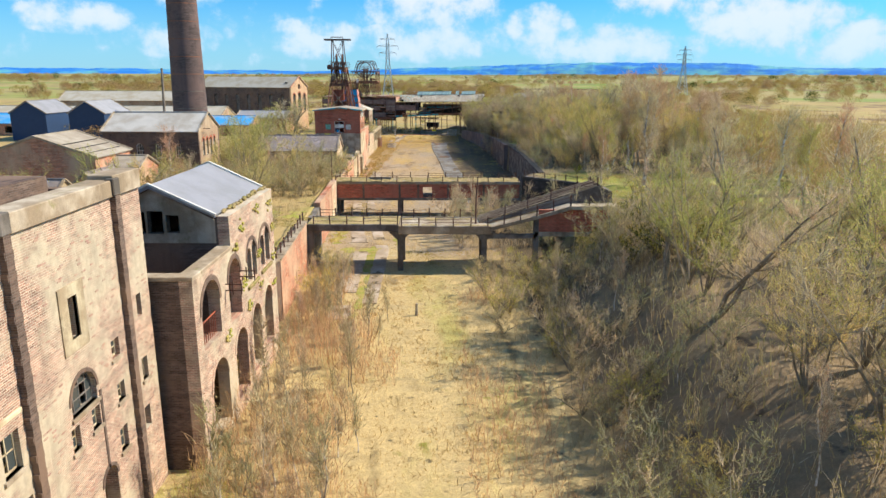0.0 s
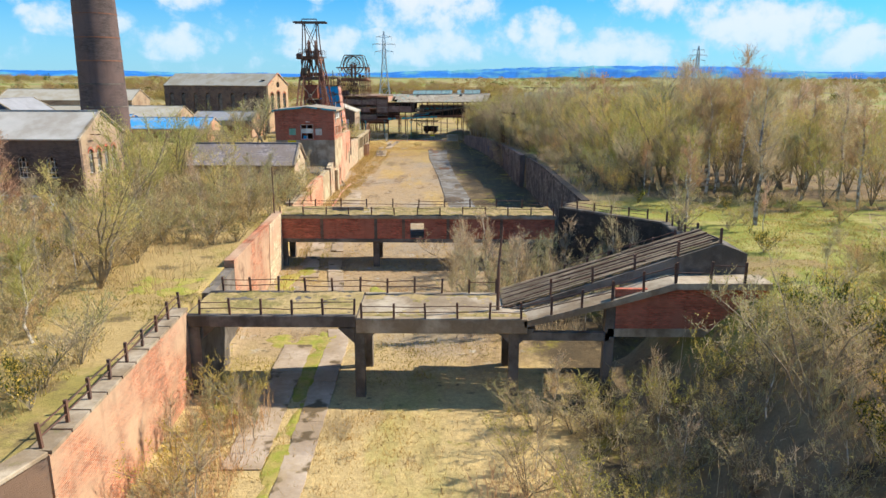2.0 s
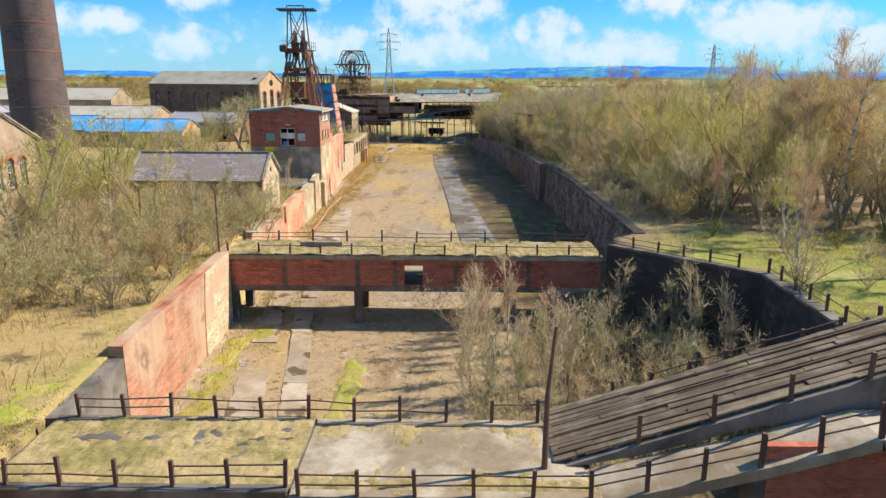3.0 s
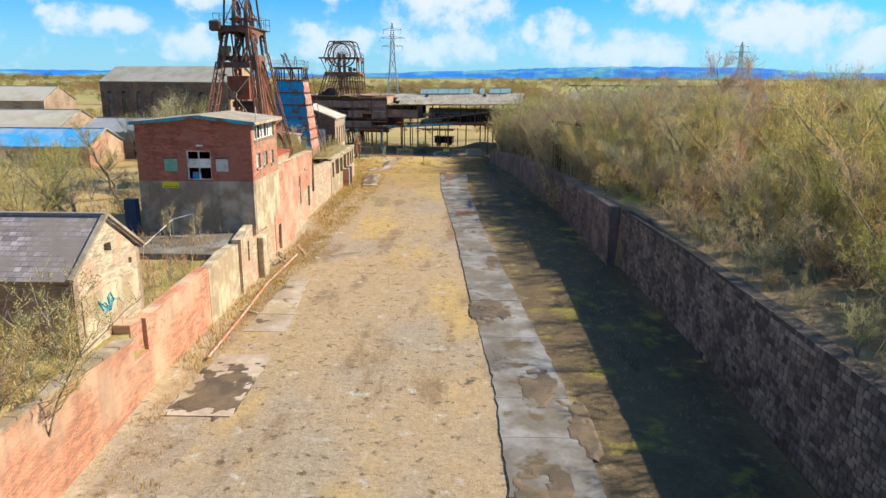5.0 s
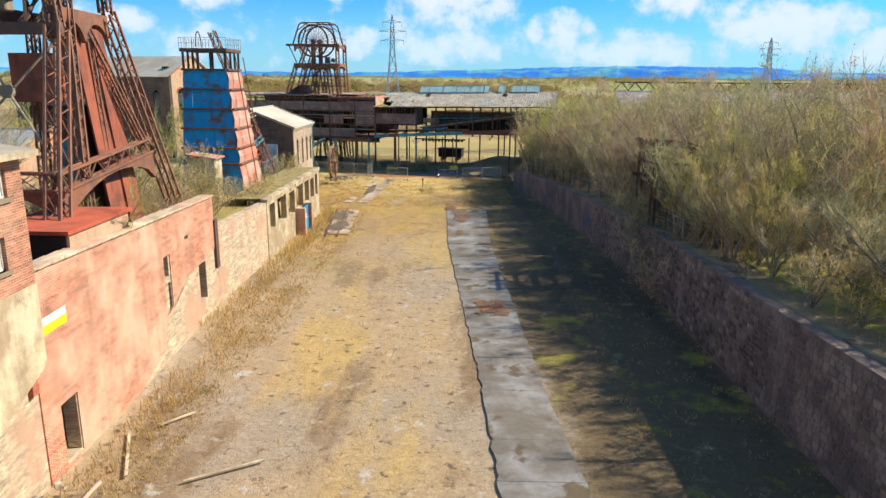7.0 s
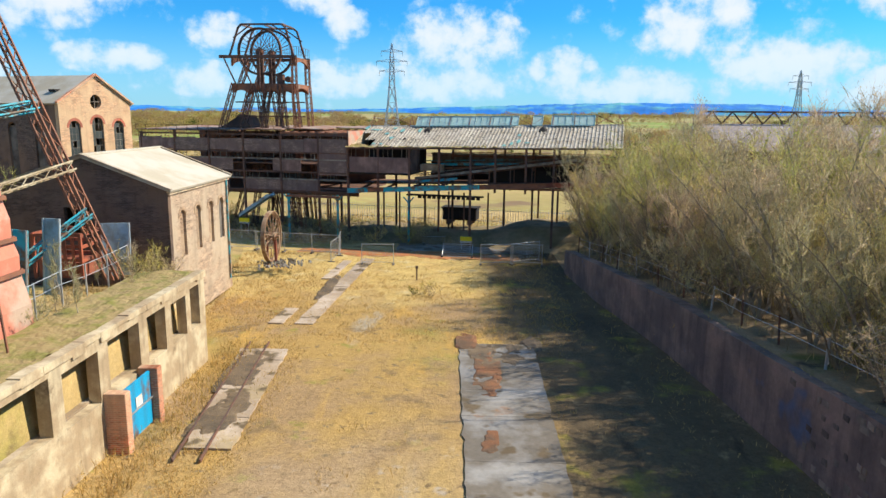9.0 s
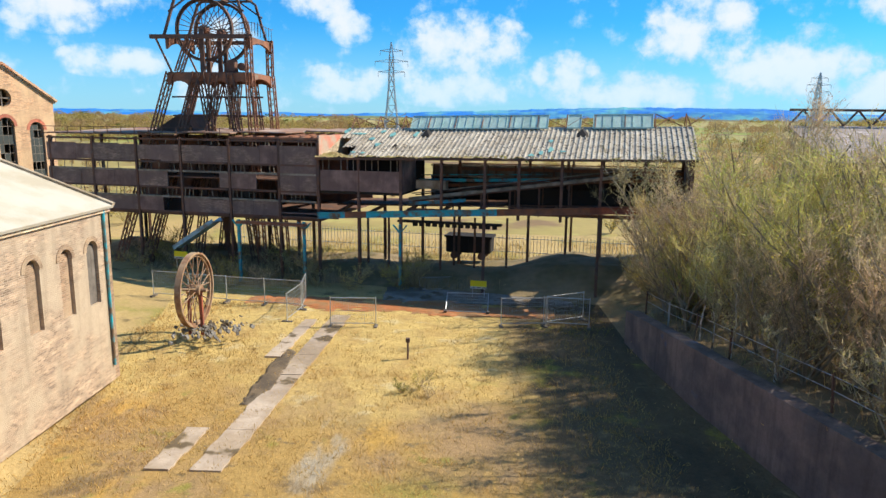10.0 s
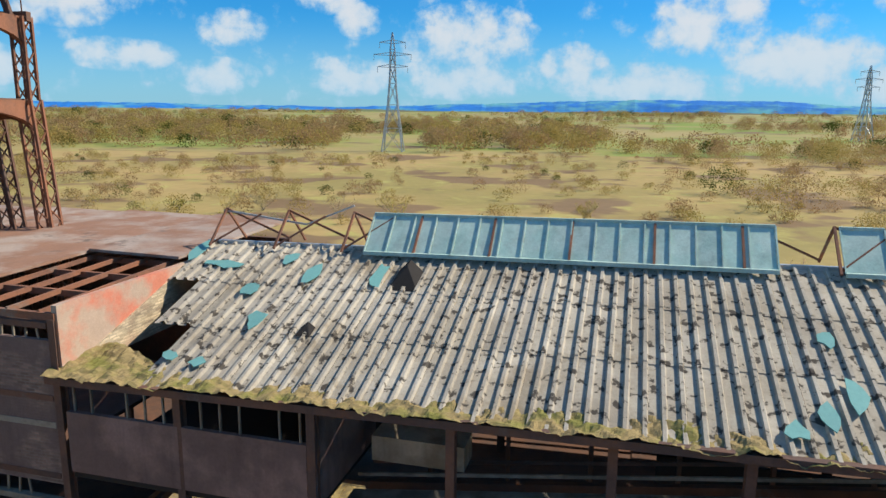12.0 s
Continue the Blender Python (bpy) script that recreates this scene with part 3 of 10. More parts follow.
def yard_ground():
    """Trodden gravel in the middle, mossy meadow at the start, golden dead grass at the end, damp earth darkened for
    shade along the right-hand wall.
    """
    g = Nodes("gravel, dead grass and damp shaded earth")
    long = (1.0, 0.28, 1.0)
    gravel = g.layers((0.365, 0.265, 0.155), [((0.315, 0.25, 0.175), 0.07, 0.46, 0.6, None), ((0.42, 0.29, 0.115), 0.16, 0.5, 0.66, long), ((0.22, 0.15, 0.085), 0.32, 0.52, 0.66, long), ((0.40, 0.36, 0.30), 0.9, 0.58, 0.7, None), ((0.115, 0.09, 0.06), 0.42, 0.66, 0.72, None), ((0.14, 0.10, 0.06), 1.9, 0.56, 0.68, None)])
    meadow = g.layers((0.50, 0.375, 0.175), [((0.38, 0.325, 0.11), 0.11, 0.5, 0.62, long), ((0.46, 0.35, 0.17), 0.3, 0.52, 0.64, None), ((0.19, 0.145, 0.07), 0.26, 0.56, 0.68, long), ((0.24, 0.22, 0.045), 0.5, 0.62, 0.7, None), ((0.14, 0.11, 0.06), 1.3, 0.6, 0.7, None)])
    gold = g.layers((0.37, 0.24, 0.08), [((0.23, 0.21, 0.05), 0.06, 0.52, 0.64, None), ((0.30, 0.20, 0.10), 0.13, 0.45, 0.6, None), ((0.45, 0.275, 0.07), 0.35, 0.54, 0.68, long), ((0.19, 0.13, 0.065), 0.3, 0.55, 0.67, None), ((0.25, 0.22, 0.05), 0.5, 0.6, 0.7, None), ((0.34, 0.29, 0.21), 0.22, 0.62, 0.7, long), ((0.20, 0.145, 0.075), 1.6, 0.57, 0.69, None)])
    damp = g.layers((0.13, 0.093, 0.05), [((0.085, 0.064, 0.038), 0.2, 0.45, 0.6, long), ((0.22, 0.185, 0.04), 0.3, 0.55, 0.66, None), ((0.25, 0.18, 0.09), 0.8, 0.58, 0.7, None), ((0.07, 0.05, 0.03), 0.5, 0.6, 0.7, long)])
    wob = g.noise(0.12, 5.0)
    yy = g.math("ADD", g.y, g.math("MULTIPLY", g.math("SUBTRACT", wob, 0.5), 34.0))
    col = g.mix(g.span(yy, 57, 70), meadow, gravel)
    col = g.mix(g.span(yy, 150, 172), col, gold)
    straw = g.layers((0.50, 0.36, 0.13), [((0.40, 0.27, 0.10), 0.3, 0.5, 0.64, None), ((0.52, 0.42, 0.22), 0.6, 0.56, 0.68, None), ((0.22, 0.16, 0.08), 0.8, 0.6, 0.7, None)])
    col = g.mix(g.span(yy, 184, 194), col, straw)
    # dark zone along the right: damp earth, with shade put into its colour
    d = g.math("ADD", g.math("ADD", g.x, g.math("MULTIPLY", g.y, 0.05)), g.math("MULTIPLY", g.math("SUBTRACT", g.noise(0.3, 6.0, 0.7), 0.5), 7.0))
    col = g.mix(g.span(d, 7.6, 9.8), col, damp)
    col = g.grain(col, [(5.0, 0.34, None), (17.0, 0.5, None), (48.0, 0.4, None), (1.1, 0.24, None), (2.3, 0.26, None)])
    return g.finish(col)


def terrace_ground():
    """Leaf litter under the woods, straw and olive grass on the terraces."""
    g = Nodes("leaf litter and rough grass")
    litter = g.layers((0.23, 0.165, 0.095), [((0.29, 0.21, 0.115), 0.3, 0.48, 0.64, None), ((0.15, 0.145, 0.04), 0.16, 0.58, 0.7, None), ((0.08, 0.06, 0.04), 0.6, 0.56, 0.68, None)])
    grass_ = g.layers((0.40, 0.29, 0.125), [((0.29, 0.245, 0.075), 0.12, 0.5, 0.62, None), ((0.44, 0.32, 0.14), 0.25, 0.53, 0.66, None), ((0.17, 0.125, 0.06), 0.4, 0.56, 0.68, None), ((0.20, 0.19, 0.04), 0.5, 0.65, 0.72, None)])
    lawn = g.layers((0.25, 0.26, 0.055), [((0.36, 0.32, 0.11), 0.3, 0.52, 0.66, None), ((0.16, 0.19, 0.035), 0.7, 0.55, 0.68, None), ((0.31, 0.225, 0.10), 0.22, 0.52, 0.63, None), ((0.20, 0.14, 0.07), 1.1, 0.58, 0.69, None), ((0.12, 0.10, 0.05), 0.4, 0.57, 0.68, None)])
    wob = g.math("MULTIPLY", g.math("SUBTRACT", g.noise(0.15, 5.0), 0.5), 14.0)
    yy = g.math("ADD", g.y, wob)
    green = g.math("MULTIPLY", g.span(yy, 50, 58), g.math("SUBTRACT", 1.0, g.span(yy, 82, 92)))
    right = g.mix(g.math("MULTIPLY", green, g.span(g.x, 10.5, 13)), litter, lawn)
    verge = g.layers((0.36, 0.265, 0.125), [((0.26, 0.21, 0.075), 0.2, 0.48, 0.62, None), ((0.17, 0.125, 0.065), 0.5, 0.54, 0.67, None)])
    side = g.math("ADD", g.x, g.math("MULTIPLY", g.math("SUBTRACT", g.noise(0.25, 6.0, 0.7), 0.5), 12.0))
    right = g.mix(g.math("MULTIPLY", g.math("SUBTRACT", 1.0, g.span(side, 5.5, 10.5)), g.math("SUBTRACT", 1.0, g.span(g.y, 80, 86))), right, verge)
    right = g.mix(g.span(yy, 198, 208), right, grass_)
    right = g.mix(g.span(g.math("ADD", g.x, wob), 56, 74), right, grass_)
    col = g.mix(g.span(g.x, -3, 3), grass_, right)
    col = g.grain(col, [(5.0, 0.32, None), (17.0, 0.36, None), (1.0, 0.16, None)])
    return g.finish(col)


def build_ground():
    ys = list(np.arange(-80, 245, 1.6))
    while ys[-1] < 4600:
        ys.append(ys[-1] + max(2.0, (ys[-1] - 230) * 0.09))
    outs = [0.0, 0.15, 0.3, 0.8, 1.5, 2.5]
    while outs[-1] < 4200:
        outs.append(outs[-1] + max(1.2, outs[-1] * 0.11))
    inner = np.linspace(0, 1, 22)[1:-1]
    verts, faces, mats = [], [], []
    cols = 0
    for y in ys:
        xl, xr = along(y, LEFT), along(y, RIGHT)
        xs = [xl - o for o in reversed(outs)] + [xl + (xr - xl) * f for f in inner] + [xr + o for o in outs]
        cols = len(xs)
        for x in xs:
            w = noise.noise(Vector((x * 0.22, y * 0.22, 0))) * 0.09 + noise.noise(Vector((x * 0.05, y * 0.05, 5))) * 0.12
            inside = xl < x < xr and 86 < y < 196
            verts.append((x, y, ground_z(x, y) + w * (0.35 if inside else 1.0)))
    nl = len(outs)
    for j in range(len(ys) - 1):
        for i in range(cols - 1):
            faces.append((j * cols + i, j * cols + i + 1, (j + 1) * cols + i + 1, (j + 1) * cols + i))
            yy = (ys[j] + ys[j + 1]) / 2
            k = 0 if nl - 1 <= i < cols - nl and yy < 205 else 1
            if yy > 232 or abs(verts[j * cols + i][0]) > 130:
                k = 2 if yy < 430 else 3
            mats.append(k)
    me = bpy.data.meshes.new("ground")
    me.from_pydata(verts, [], faces)
    pasture = shade("green pasture", (0.19, 0.25, 0.045), (0.33, 0.26, 0.105), 0.46, 0.009, 0.2, fine=0.3, bump=0.2, spot=(0.19, 0.135, 0.07, 0.02, 0.58))
    field = shade("pasture and dead grass", (0.38, 0.27, 0.105), (0.28, 0.225, 0.075), 0.4, 0.02, 0.25, fine=0.5, bump=0.3, spot=(0.20, 0.13, 0.065, 0.045, 0.53), third=(0.36, 0.32, 0.10, 0.11, 0.54))
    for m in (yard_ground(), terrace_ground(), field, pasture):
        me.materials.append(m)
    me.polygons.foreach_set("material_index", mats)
    me.polygons.foreach_set("use_smooth", [True] * len(faces))
    tagged(new("ground", me), "straw-coloured rough grass, gravel and pasture", "ground", kind="structure")


build_ground()


# ---- windows ----
def window(parent, m, x0, x1, z0, z1, arched=False, bars=(2, 3), depth=0.16, frame_mat="white", glass="pane", sill=True, broken=0.0, rng=random.Random(3)):
    """A window set in an opening of the wall frame m: frame, bars, panes and sill."""
    bm = B()
    w = 0.06
    top = z1 - ((x1 - x0) / 2 if arched else 0)
    box(bm, (x0, depth, z0), (x0 + w, depth + 0.07, top), m)
    box(bm, (x1 - w, depth, z0), (x1, depth + 0.07, top), m)
    box(bm, (x0, depth, z0), (x1, depth + 0.07, z0 + w), m)
    if arched:
        pts = arch_pts(x0 + w / 2, x1 - w / 2, z0, z1 - w / 2)[2:]
        for p, q in zip(pts, pts[1:]):
            beam(bm, m @ Vector((p[0], depth + 0.035, p[1])), m @ Vector((q[0], depth + 0.035, q[1])), 0.06)
    else:
        box(bm, (x0, depth, z1 - w), (x1, depth + 0.07, z1), m)
    win = part("window", bm, frame_mat, parent)
    nx, nz = bars
    bm = B()
    for i in range(1, nx):
        x = x0 + (x1 - x0) * i / nx
        box(bm, (x - 0.02, depth + 0.01, z0), (x + 0.02, depth + 0.05, z1 - 0.05), m)
    for i in range(1, nz):
        z = z0 + (z1 - z0) * i / nz
        if z < z1 - 0.15:
            box(bm, (x0, depth + 0.01, z - 0.02), (x1, depth + 0.05, z + 0.02), m)
    part("glazing_bar", bm, frame_mat, win)
    for i in range(nx):
        for j in range(nz):
            if rng.random() < broken:
                continue
            a, b = x0 + (x1 - x0) * i / nx, x0 + (x1 - x0) * (i + 1) / nx
            c, d = z0 + (z1 - z0) * j / nz, z0 + (z1 - z0) * (j + 1) / nz
            if arched and j == nz - 1:
                d -= (z1 - z0) / nz * 0.4
            bm = B()
            box(bm, (a, depth + 0.025, c), (b, depth + 0.032, d), m)
            part("pane", bm, glass, win)
    if sill:
        bm = B()
        box(bm, (x0 - 0.1, -0.07, z0 - 0.12), (x1 + 0.1, depth, z0), m)
        part("sill", bm, "concrete", win)
    return win


def arch_band(parent, m, x0, x1, z0, z1, material="brick_dark", width=0.24, proud=0.03):
    """A proud ring round an arched head."""
    bm = B()
    c, r = (x0 + x1) / 2, (x1 - x0) / 2
    n = 14
    rows = []
    for i in range(n + 1):
        a = math.pi * i / n
        rows.append([bm.verts.new(m @ Vector((c + q * math.cos(a), v, z1 - r + q * math.sin(a)))) for q, v in ((r, -proud), (r + width, -proud), (r + width, 0.1), (r, 0.1))])
    for p, q in zip(rows, rows[1:]):
        for k in range(4):
            j = (k + 1) % 4
            bm.faces.new((p[k], q[k], q[j], p[j]))
    bm.faces.new(rows[0])
    bm.faces.new(rows[-1])
    bmesh.ops.recalc_face_normals(bm, faces=bm.faces[:])
    return part("arch_ring", bm, material, parent)


# ---- tall works building by the start of the yard ----
def tall_building():
    t = thing("works_building", (-16, 18, 0), "tall weathered pale brick works building with dark pilasters", "building")
    m = at(-11.8, 0, 0, 90)
    holes = [rect(20.6, 21.15, 8.5, 9.9), rect(23.0, 23.6, 6.8, 7.5), rect(23.1, 23.65, 5.1, 5.8), rect(21.2, 21.75, 5.0, 5.75), rect(19.9, 20.4, 4.9, 5.7),
             arch_pts(20.1, 21.7, 6.0, 7.25), arch_pts(21.4, 22.4, 1.4, 3.2), rect(25.2, 25.7, 5.0, 5.9), rect(25.3, 25.7, 7.6, 8.5), rect(22.9, 23.5, 3.2, 4.1), rect(16.6, 17.4, 6.0, 7.2), rect(17.1, 17.6, 4.1, 5.0), rect(14, 15, 8.5, 9.9), rect(25.0, 25.5, 3.0, 3.9)]
    bm = B()
    wall(bm, [(-6, -0.5), (26.5, -0.5), (26.5, 12.5), (-6, 12.5)], holes, 0.5, m)
    part("wall", bm, "brick_pale", t)
    bm = B()
    wall(bm, rect(0, 11, -0.5, 12.5), [rect(8.6, 9.6, 7.0, 9.0), rect(8.4, 9.6, 1, 3.5)], 0.5, at(-12.3, 26.45, 0, 180))
    part("end_wall", bm, "brick_dark", t)
    bm = B()
    box(bm, (-23, -6, -0.5), (-22.5, 26.4, 12.4))
    box(bm, (-22.5, -6, -0.5), (-12.32, -5.6, 12.4))
    part("rear_wall", bm, "brick_brown", t)
    bm = B()
    box(bm, (-22.5, -5.6, 11.7), (-12.32, 25.9, 11.9))
    part("roof", bm, "concrete_dark", t, "flat concrete roof with weeds")
    for y0, y1 in ((-6, 6.2), (6.2, 17.6), (17.6, 24.3), (24.3, 26.5)):
        bm = B()
        box(bm, (-12.6, y0 + 0.01, 12.5), (-11.68, y1 - 0.01, 13.1 + (0.15 if y0 > 20 else 0)), bevel=0.03)
        part("parapet", bm, "concrete", t, "pale concrete parapet coping")
    for y in (6.2, 17.9, 24.35):
        bm = B()
        box(bm, (-11.8, y - 0.17, -0.4), (-11.6, y + 0.17, 12.6))
        for k in range(40):
            if k % 2:
                box(bm, (-11.8, y - 0.21, k * 0.3 + 0.2), (-11.61, y + 0.21, k * 0.3 + 0.42))
        part("pilaster", bm, "brick_dark", t)
        bm = B()
        box(bm, (-11.9, y - 0.24, 12.55), (-11.58, y + 0.24, 13.16), bevel=0.03)
        part("pilaster_cap", bm, "concrete_dark", t)
    for (x0, x1, z0, z1) in ((23.0, 23.6, 6.8, 7.5), (23.1, 23.65, 5.1, 5.8), (21.2, 21.75, 5.0, 5.75), (19.9, 20.4, 4.9, 5.7), (25.2, 25.7, 5.0, 5.9), (22.9, 23.5, 3.2, 4.1), (16.6, 17.4, 6.0, 7.2), (17.1, 17.6, 4.1, 5.0)):
        window(t, m, x0, x1, z0, z1, bars=(2, 2), broken=0.4, frame_mat="render_cream")
    window(t, m, 20.1, 21.7, 6.0, 7.25, arched=True, bars=(4, 3), broken=0.4, frame_mat="concrete_dark")
    arch_band(t, m, 20.1, 21.7, 6.0, 7.25, width=0.13)
    arch_band(t, m, 21.4, 22.4, 1.4, 3.2, width=0.13)
    bm = B()
    box(bm, (21.83, -0.03, 3.2), (21.96, 0.02, 6.2), m)
    part("arch_leg", bm, "brick_dark", t)
    bm = B()
    box(bm, (20.1, -0.05, 8.1), (21.6, 0.1, 8.5), m)
    box(bm, (20.1, -0.05, 9.9), (21.6, 0.1, 10.3), m)
    box(bm, (20.1, -0.04, 8.5), (20.6, 0.1, 9.9), m)
    box(bm, (21.15, -0.04, 8.5), (21.6, 0.1, 9.9), m)
    part("window_surround", bm, "render_cream", t)
    for (y0, y1, z) in ((12, 17.6, 7.6),):
        bm = B()
        box(bm, (y0, -0.09, z), (y1, 0.0, z + 0.14), m, bevel=0.015)
        part("string_course", bm, "render_cream", t)
    # dark hollow inside
    bm = B()
    box(bm, (-22, -5, 0), (-12.9, 25.4, 0.15))
    part("floor", bm, "concrete_dark", t)
    bm = B()
    for k in range(6):
        beam(bm, (-19.5 + k * 0.7, 15.0, 12.6), (-19.5 + k * 0.7, 24.5, 12.6), 0.12, 0.3)
    for k in range(3):
        beam(bm, (-20, 16 + k * 3.8, 12.35), (-14.5, 16 + k * 3.8, 12.35), 0.2, 0.3)
    part("roof_girder", bm, "rust_red", t)
    bm = B()
    box(bm, (-20.5, 20.8, 11.9), (-14.6, 25.3, 13.1))
    part("roof_house", bm, "brick_dark", t)


def arcade_building():
    """The ruined arcaded building: a roofless bay and a slate-roofed hall behind."""
    t = thing("arcaded_ruin", (-14, 34, 0), "ruined brick building with round arches and slate roof", "building")
    m = at(-10.2, 0, 0, 90)
    ups = [(27.7, 30.1, 5.2, 8.0), (31.5, 33.4, 5.0, 8.05), (34.8, 36.5, 6.0, 8.15), (37.3, 39.4, 6.1, 8.3)]
    lows = [(28.3, 30.6, 0.6, 4.1), (31.9, 33.9, 0.8, 4.3), (35.0, 36.8, 1.0, 4.6), (37.6, 39.4, 1.4, 4.85)]
    out = [(26.9, -0.5), (40.6, -0.5), (40.6, 10.2), (32.2, 10.2), (32.2, 8.75), (26.9, 8.6)]
    bm = B()
    wall(bm, out, [arch_pts(*a) for a in ups[:2] + lows] + [arch_pts(*a) for a in ((34.75, 35.55, 6.1, 7.9), (35.75, 36.55, 6.1, 8.1), (37.45, 38.25, 6.2, 8.0), (38.5, 39.4, 6.2, 8.3))], 0.55, m)
    part("wall", bm, "brick_pale", t)
    for a in ups[:2]:
        arch_band(t, m, *a)
    for a in ups[2:]:
        arch_band(t, m, a[0] - 0.1, a[1] + 0.15, a[2], a[3] + 0.1, width=0.2)
    for a in lows:
        arch_band(t, m, *a, material="brick_pale", width=0.2)
    for a in ((34.75, 35.55, 6.1, 7.9), (35.75, 36.55, 6.1, 8.1), (37.45, 38.25, 6.2, 8.0), (38.5, 39.4, 6.2, 8.3)):
        window(t, m, *a, arched=True, bars=(3, 5), broken=0.3, frame_mat="concrete_dark", sill=False)
    for a in ((34.6, 36.7, 5.75), (37.3, 39.6, 5.85)):
        bm = B()
        box(bm, (a[0], -0.12, a[2]), (a[1], 0.05, a[2] + 0.2), m, bevel=0.03)
        part("sill", bm, "moss", t, "mossy stone sill")
    bm = B()
    box(bm, (32.5, 0.56, 5.05), (33.1, 0.75, 7.6), m)
    box(bm, (32.0, 0.56, 5.0), (33.4, 0.75, 5.6), m)
    part("infill", bm, "salmon", t, "faded red boarding")
    # near end wall of the roofless bay, its coping and the cross walls
    # these walls take darker brick than the yard face
    bm = B()
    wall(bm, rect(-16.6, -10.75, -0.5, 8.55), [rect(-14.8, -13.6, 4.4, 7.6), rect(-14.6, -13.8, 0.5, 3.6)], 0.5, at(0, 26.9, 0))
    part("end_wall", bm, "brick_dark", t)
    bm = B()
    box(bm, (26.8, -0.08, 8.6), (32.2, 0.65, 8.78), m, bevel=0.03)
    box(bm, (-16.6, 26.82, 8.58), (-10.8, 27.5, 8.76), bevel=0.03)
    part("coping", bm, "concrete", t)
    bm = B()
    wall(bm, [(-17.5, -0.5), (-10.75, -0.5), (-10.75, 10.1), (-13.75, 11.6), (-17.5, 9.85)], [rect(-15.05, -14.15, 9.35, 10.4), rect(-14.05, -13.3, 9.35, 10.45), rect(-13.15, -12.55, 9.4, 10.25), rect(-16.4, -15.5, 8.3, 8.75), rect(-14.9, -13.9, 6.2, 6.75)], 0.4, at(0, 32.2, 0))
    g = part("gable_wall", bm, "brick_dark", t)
    bm = B()
    wall(bm, [(-17.4, 8.9), (-10.85, 8.9), (-10.85, 10.05), (-13.75, 11.5), (-17.4, 9.75)], [rect(-15.05, -14.15, 9.35, 10.4), rect(-14.05, -13.3, 9.35, 10.45), rect(-13.15, -12.55, 9.4, 10.25)], 0.04, at(0, 32.14, 0))
    part("gable_cladding", bm, "concrete", g)
    bm = B()
    wall(bm, [(-17.5, -0.5), (-10.75, -0.5), (-10.75, 10.1), (-13.75, 11.6), (-17.5, 9.85)], [], 0.4, at(0, 40.2, 0))
    part("far_gable", bm, "brick_brown", t)
    bm = B()
    box(bm, (-17.5, 26.9, -0.5), (-17.1, 40.6, 9.6))
    part("rear_wall", bm, "brick_dark", t)
    bm = B()
    slab(bm, [(-10.75, 32.0, 10.3), (-10.75, 40.4, 10.3), (-13.75, 40.5, 11.72), (-13.75, 31.9, 11.72)], 0.14)
    part("roof", bm, "slate", t, "blue-grey slate roof slope")
    bm = B()
    slab(bm, [(-13.75, 31.9, 11.72), (-13.75, 40.5, 11.72), (-17.8, 40.5, 9.8), (-17.8, 31.9, 9.8)], 0.14)
    part("roof", bm, "slate", t)
    for y in (31.9, 40.5):
        bm = B()
        beam(bm, (-13.75, y, 11.78), (-10.7, y, 10.34), 0.16, 0.1)
        beam(bm, (-13.75, y, 11.78), (-17.8, y, 9.86), 0.16, 0.1)
        part("bargeboard", bm, "white", t)
    bm = B()
    rng = random.Random(5)
    for k in range(46):
        y = rng.uniform(33, 40.4)
        bmesh.ops.create_icosphere(bm, subdivisions=1, radius=rng.uniform(0.06, 0.16), matrix=pose(-10.65 + rng.uniform(-0.12, 0.1), y, 10.26 + rng.uniform(-0.05, 0.08)) @ Matrix.Diagonal((1, 1.6, 0.6, 1)))
    part("moss", bm, "moss", t)["kind"] = "stuff"
    rng = random.Random(15)
    for y, z in ((33.0, 8.5), (34.0, 9.3), (36.9, 9.7), (39.8, 9.5), (40.2, 8.0), (37.0, 7.2), (33.9, 6.4), (40.1, 6.3), (36.9, 5.4), (31.0, 4.6), (34.5, 4.9), (39.9, 4.6)):
        bm = B()
        for k in range(14):
            bmesh.ops.create_icosphere(bm, subdivisions=1, radius=rng.uniform(0.05, 0.13), matrix=pose(-10.17 + rng.uniform(-0.02, 0.05), y + rng.gauss(0, 0.22), z + rng.gauss(0, 0.14)) @ Matrix.Diagonal((0.6, 1.2, 0.8, 1)))
        part("moss_tuft", bm, "bright_moss", t, "bright green moss growing from joints")["kind"] = "stuff"
    bm = B()
    box(bm, (-17.1, 27.4, 4.2), (-10.75, 32.2, 4.4))
    box(bm, (-17.1, 32.6, 4.6), (-10.75, 40.2, 4.8))
    part("floor", bm, "concrete_dark", t)
    for k in range(9):
        bm = B()
        beam(bm, (-10.45, 27.9 + k * 0.26, 5.2), (-10.45, 27.9 + k * 0.26, 6.2), 0.03)
        part("railing_bar", bm, "rust_red", t, "red rusted railing bar")
    bm = B()
    beam(bm, (-10.45, 27.8, 6.2), (-10.45, 30.1, 6.2), 0.05)
    part("railing_top", bm, "rust_red", t, "red rusted railing top")
    for y in (31.0, 33.3):
        bm = B()
        beam(bm, (-10.2, y, 6.9), (-9.4, y, 6.9), 0.05)
        beam(bm, (-10.2, y, 7.2), (-9.4, y, 7.2), 0.05)
        for x in (-9.45, -9.85):
            beam(bm, (x, y, 6.7), (x, y, 7.4), 0.05)
        part("bracket", bm, "rust_dark", t)


tall_building()
arcade_building()


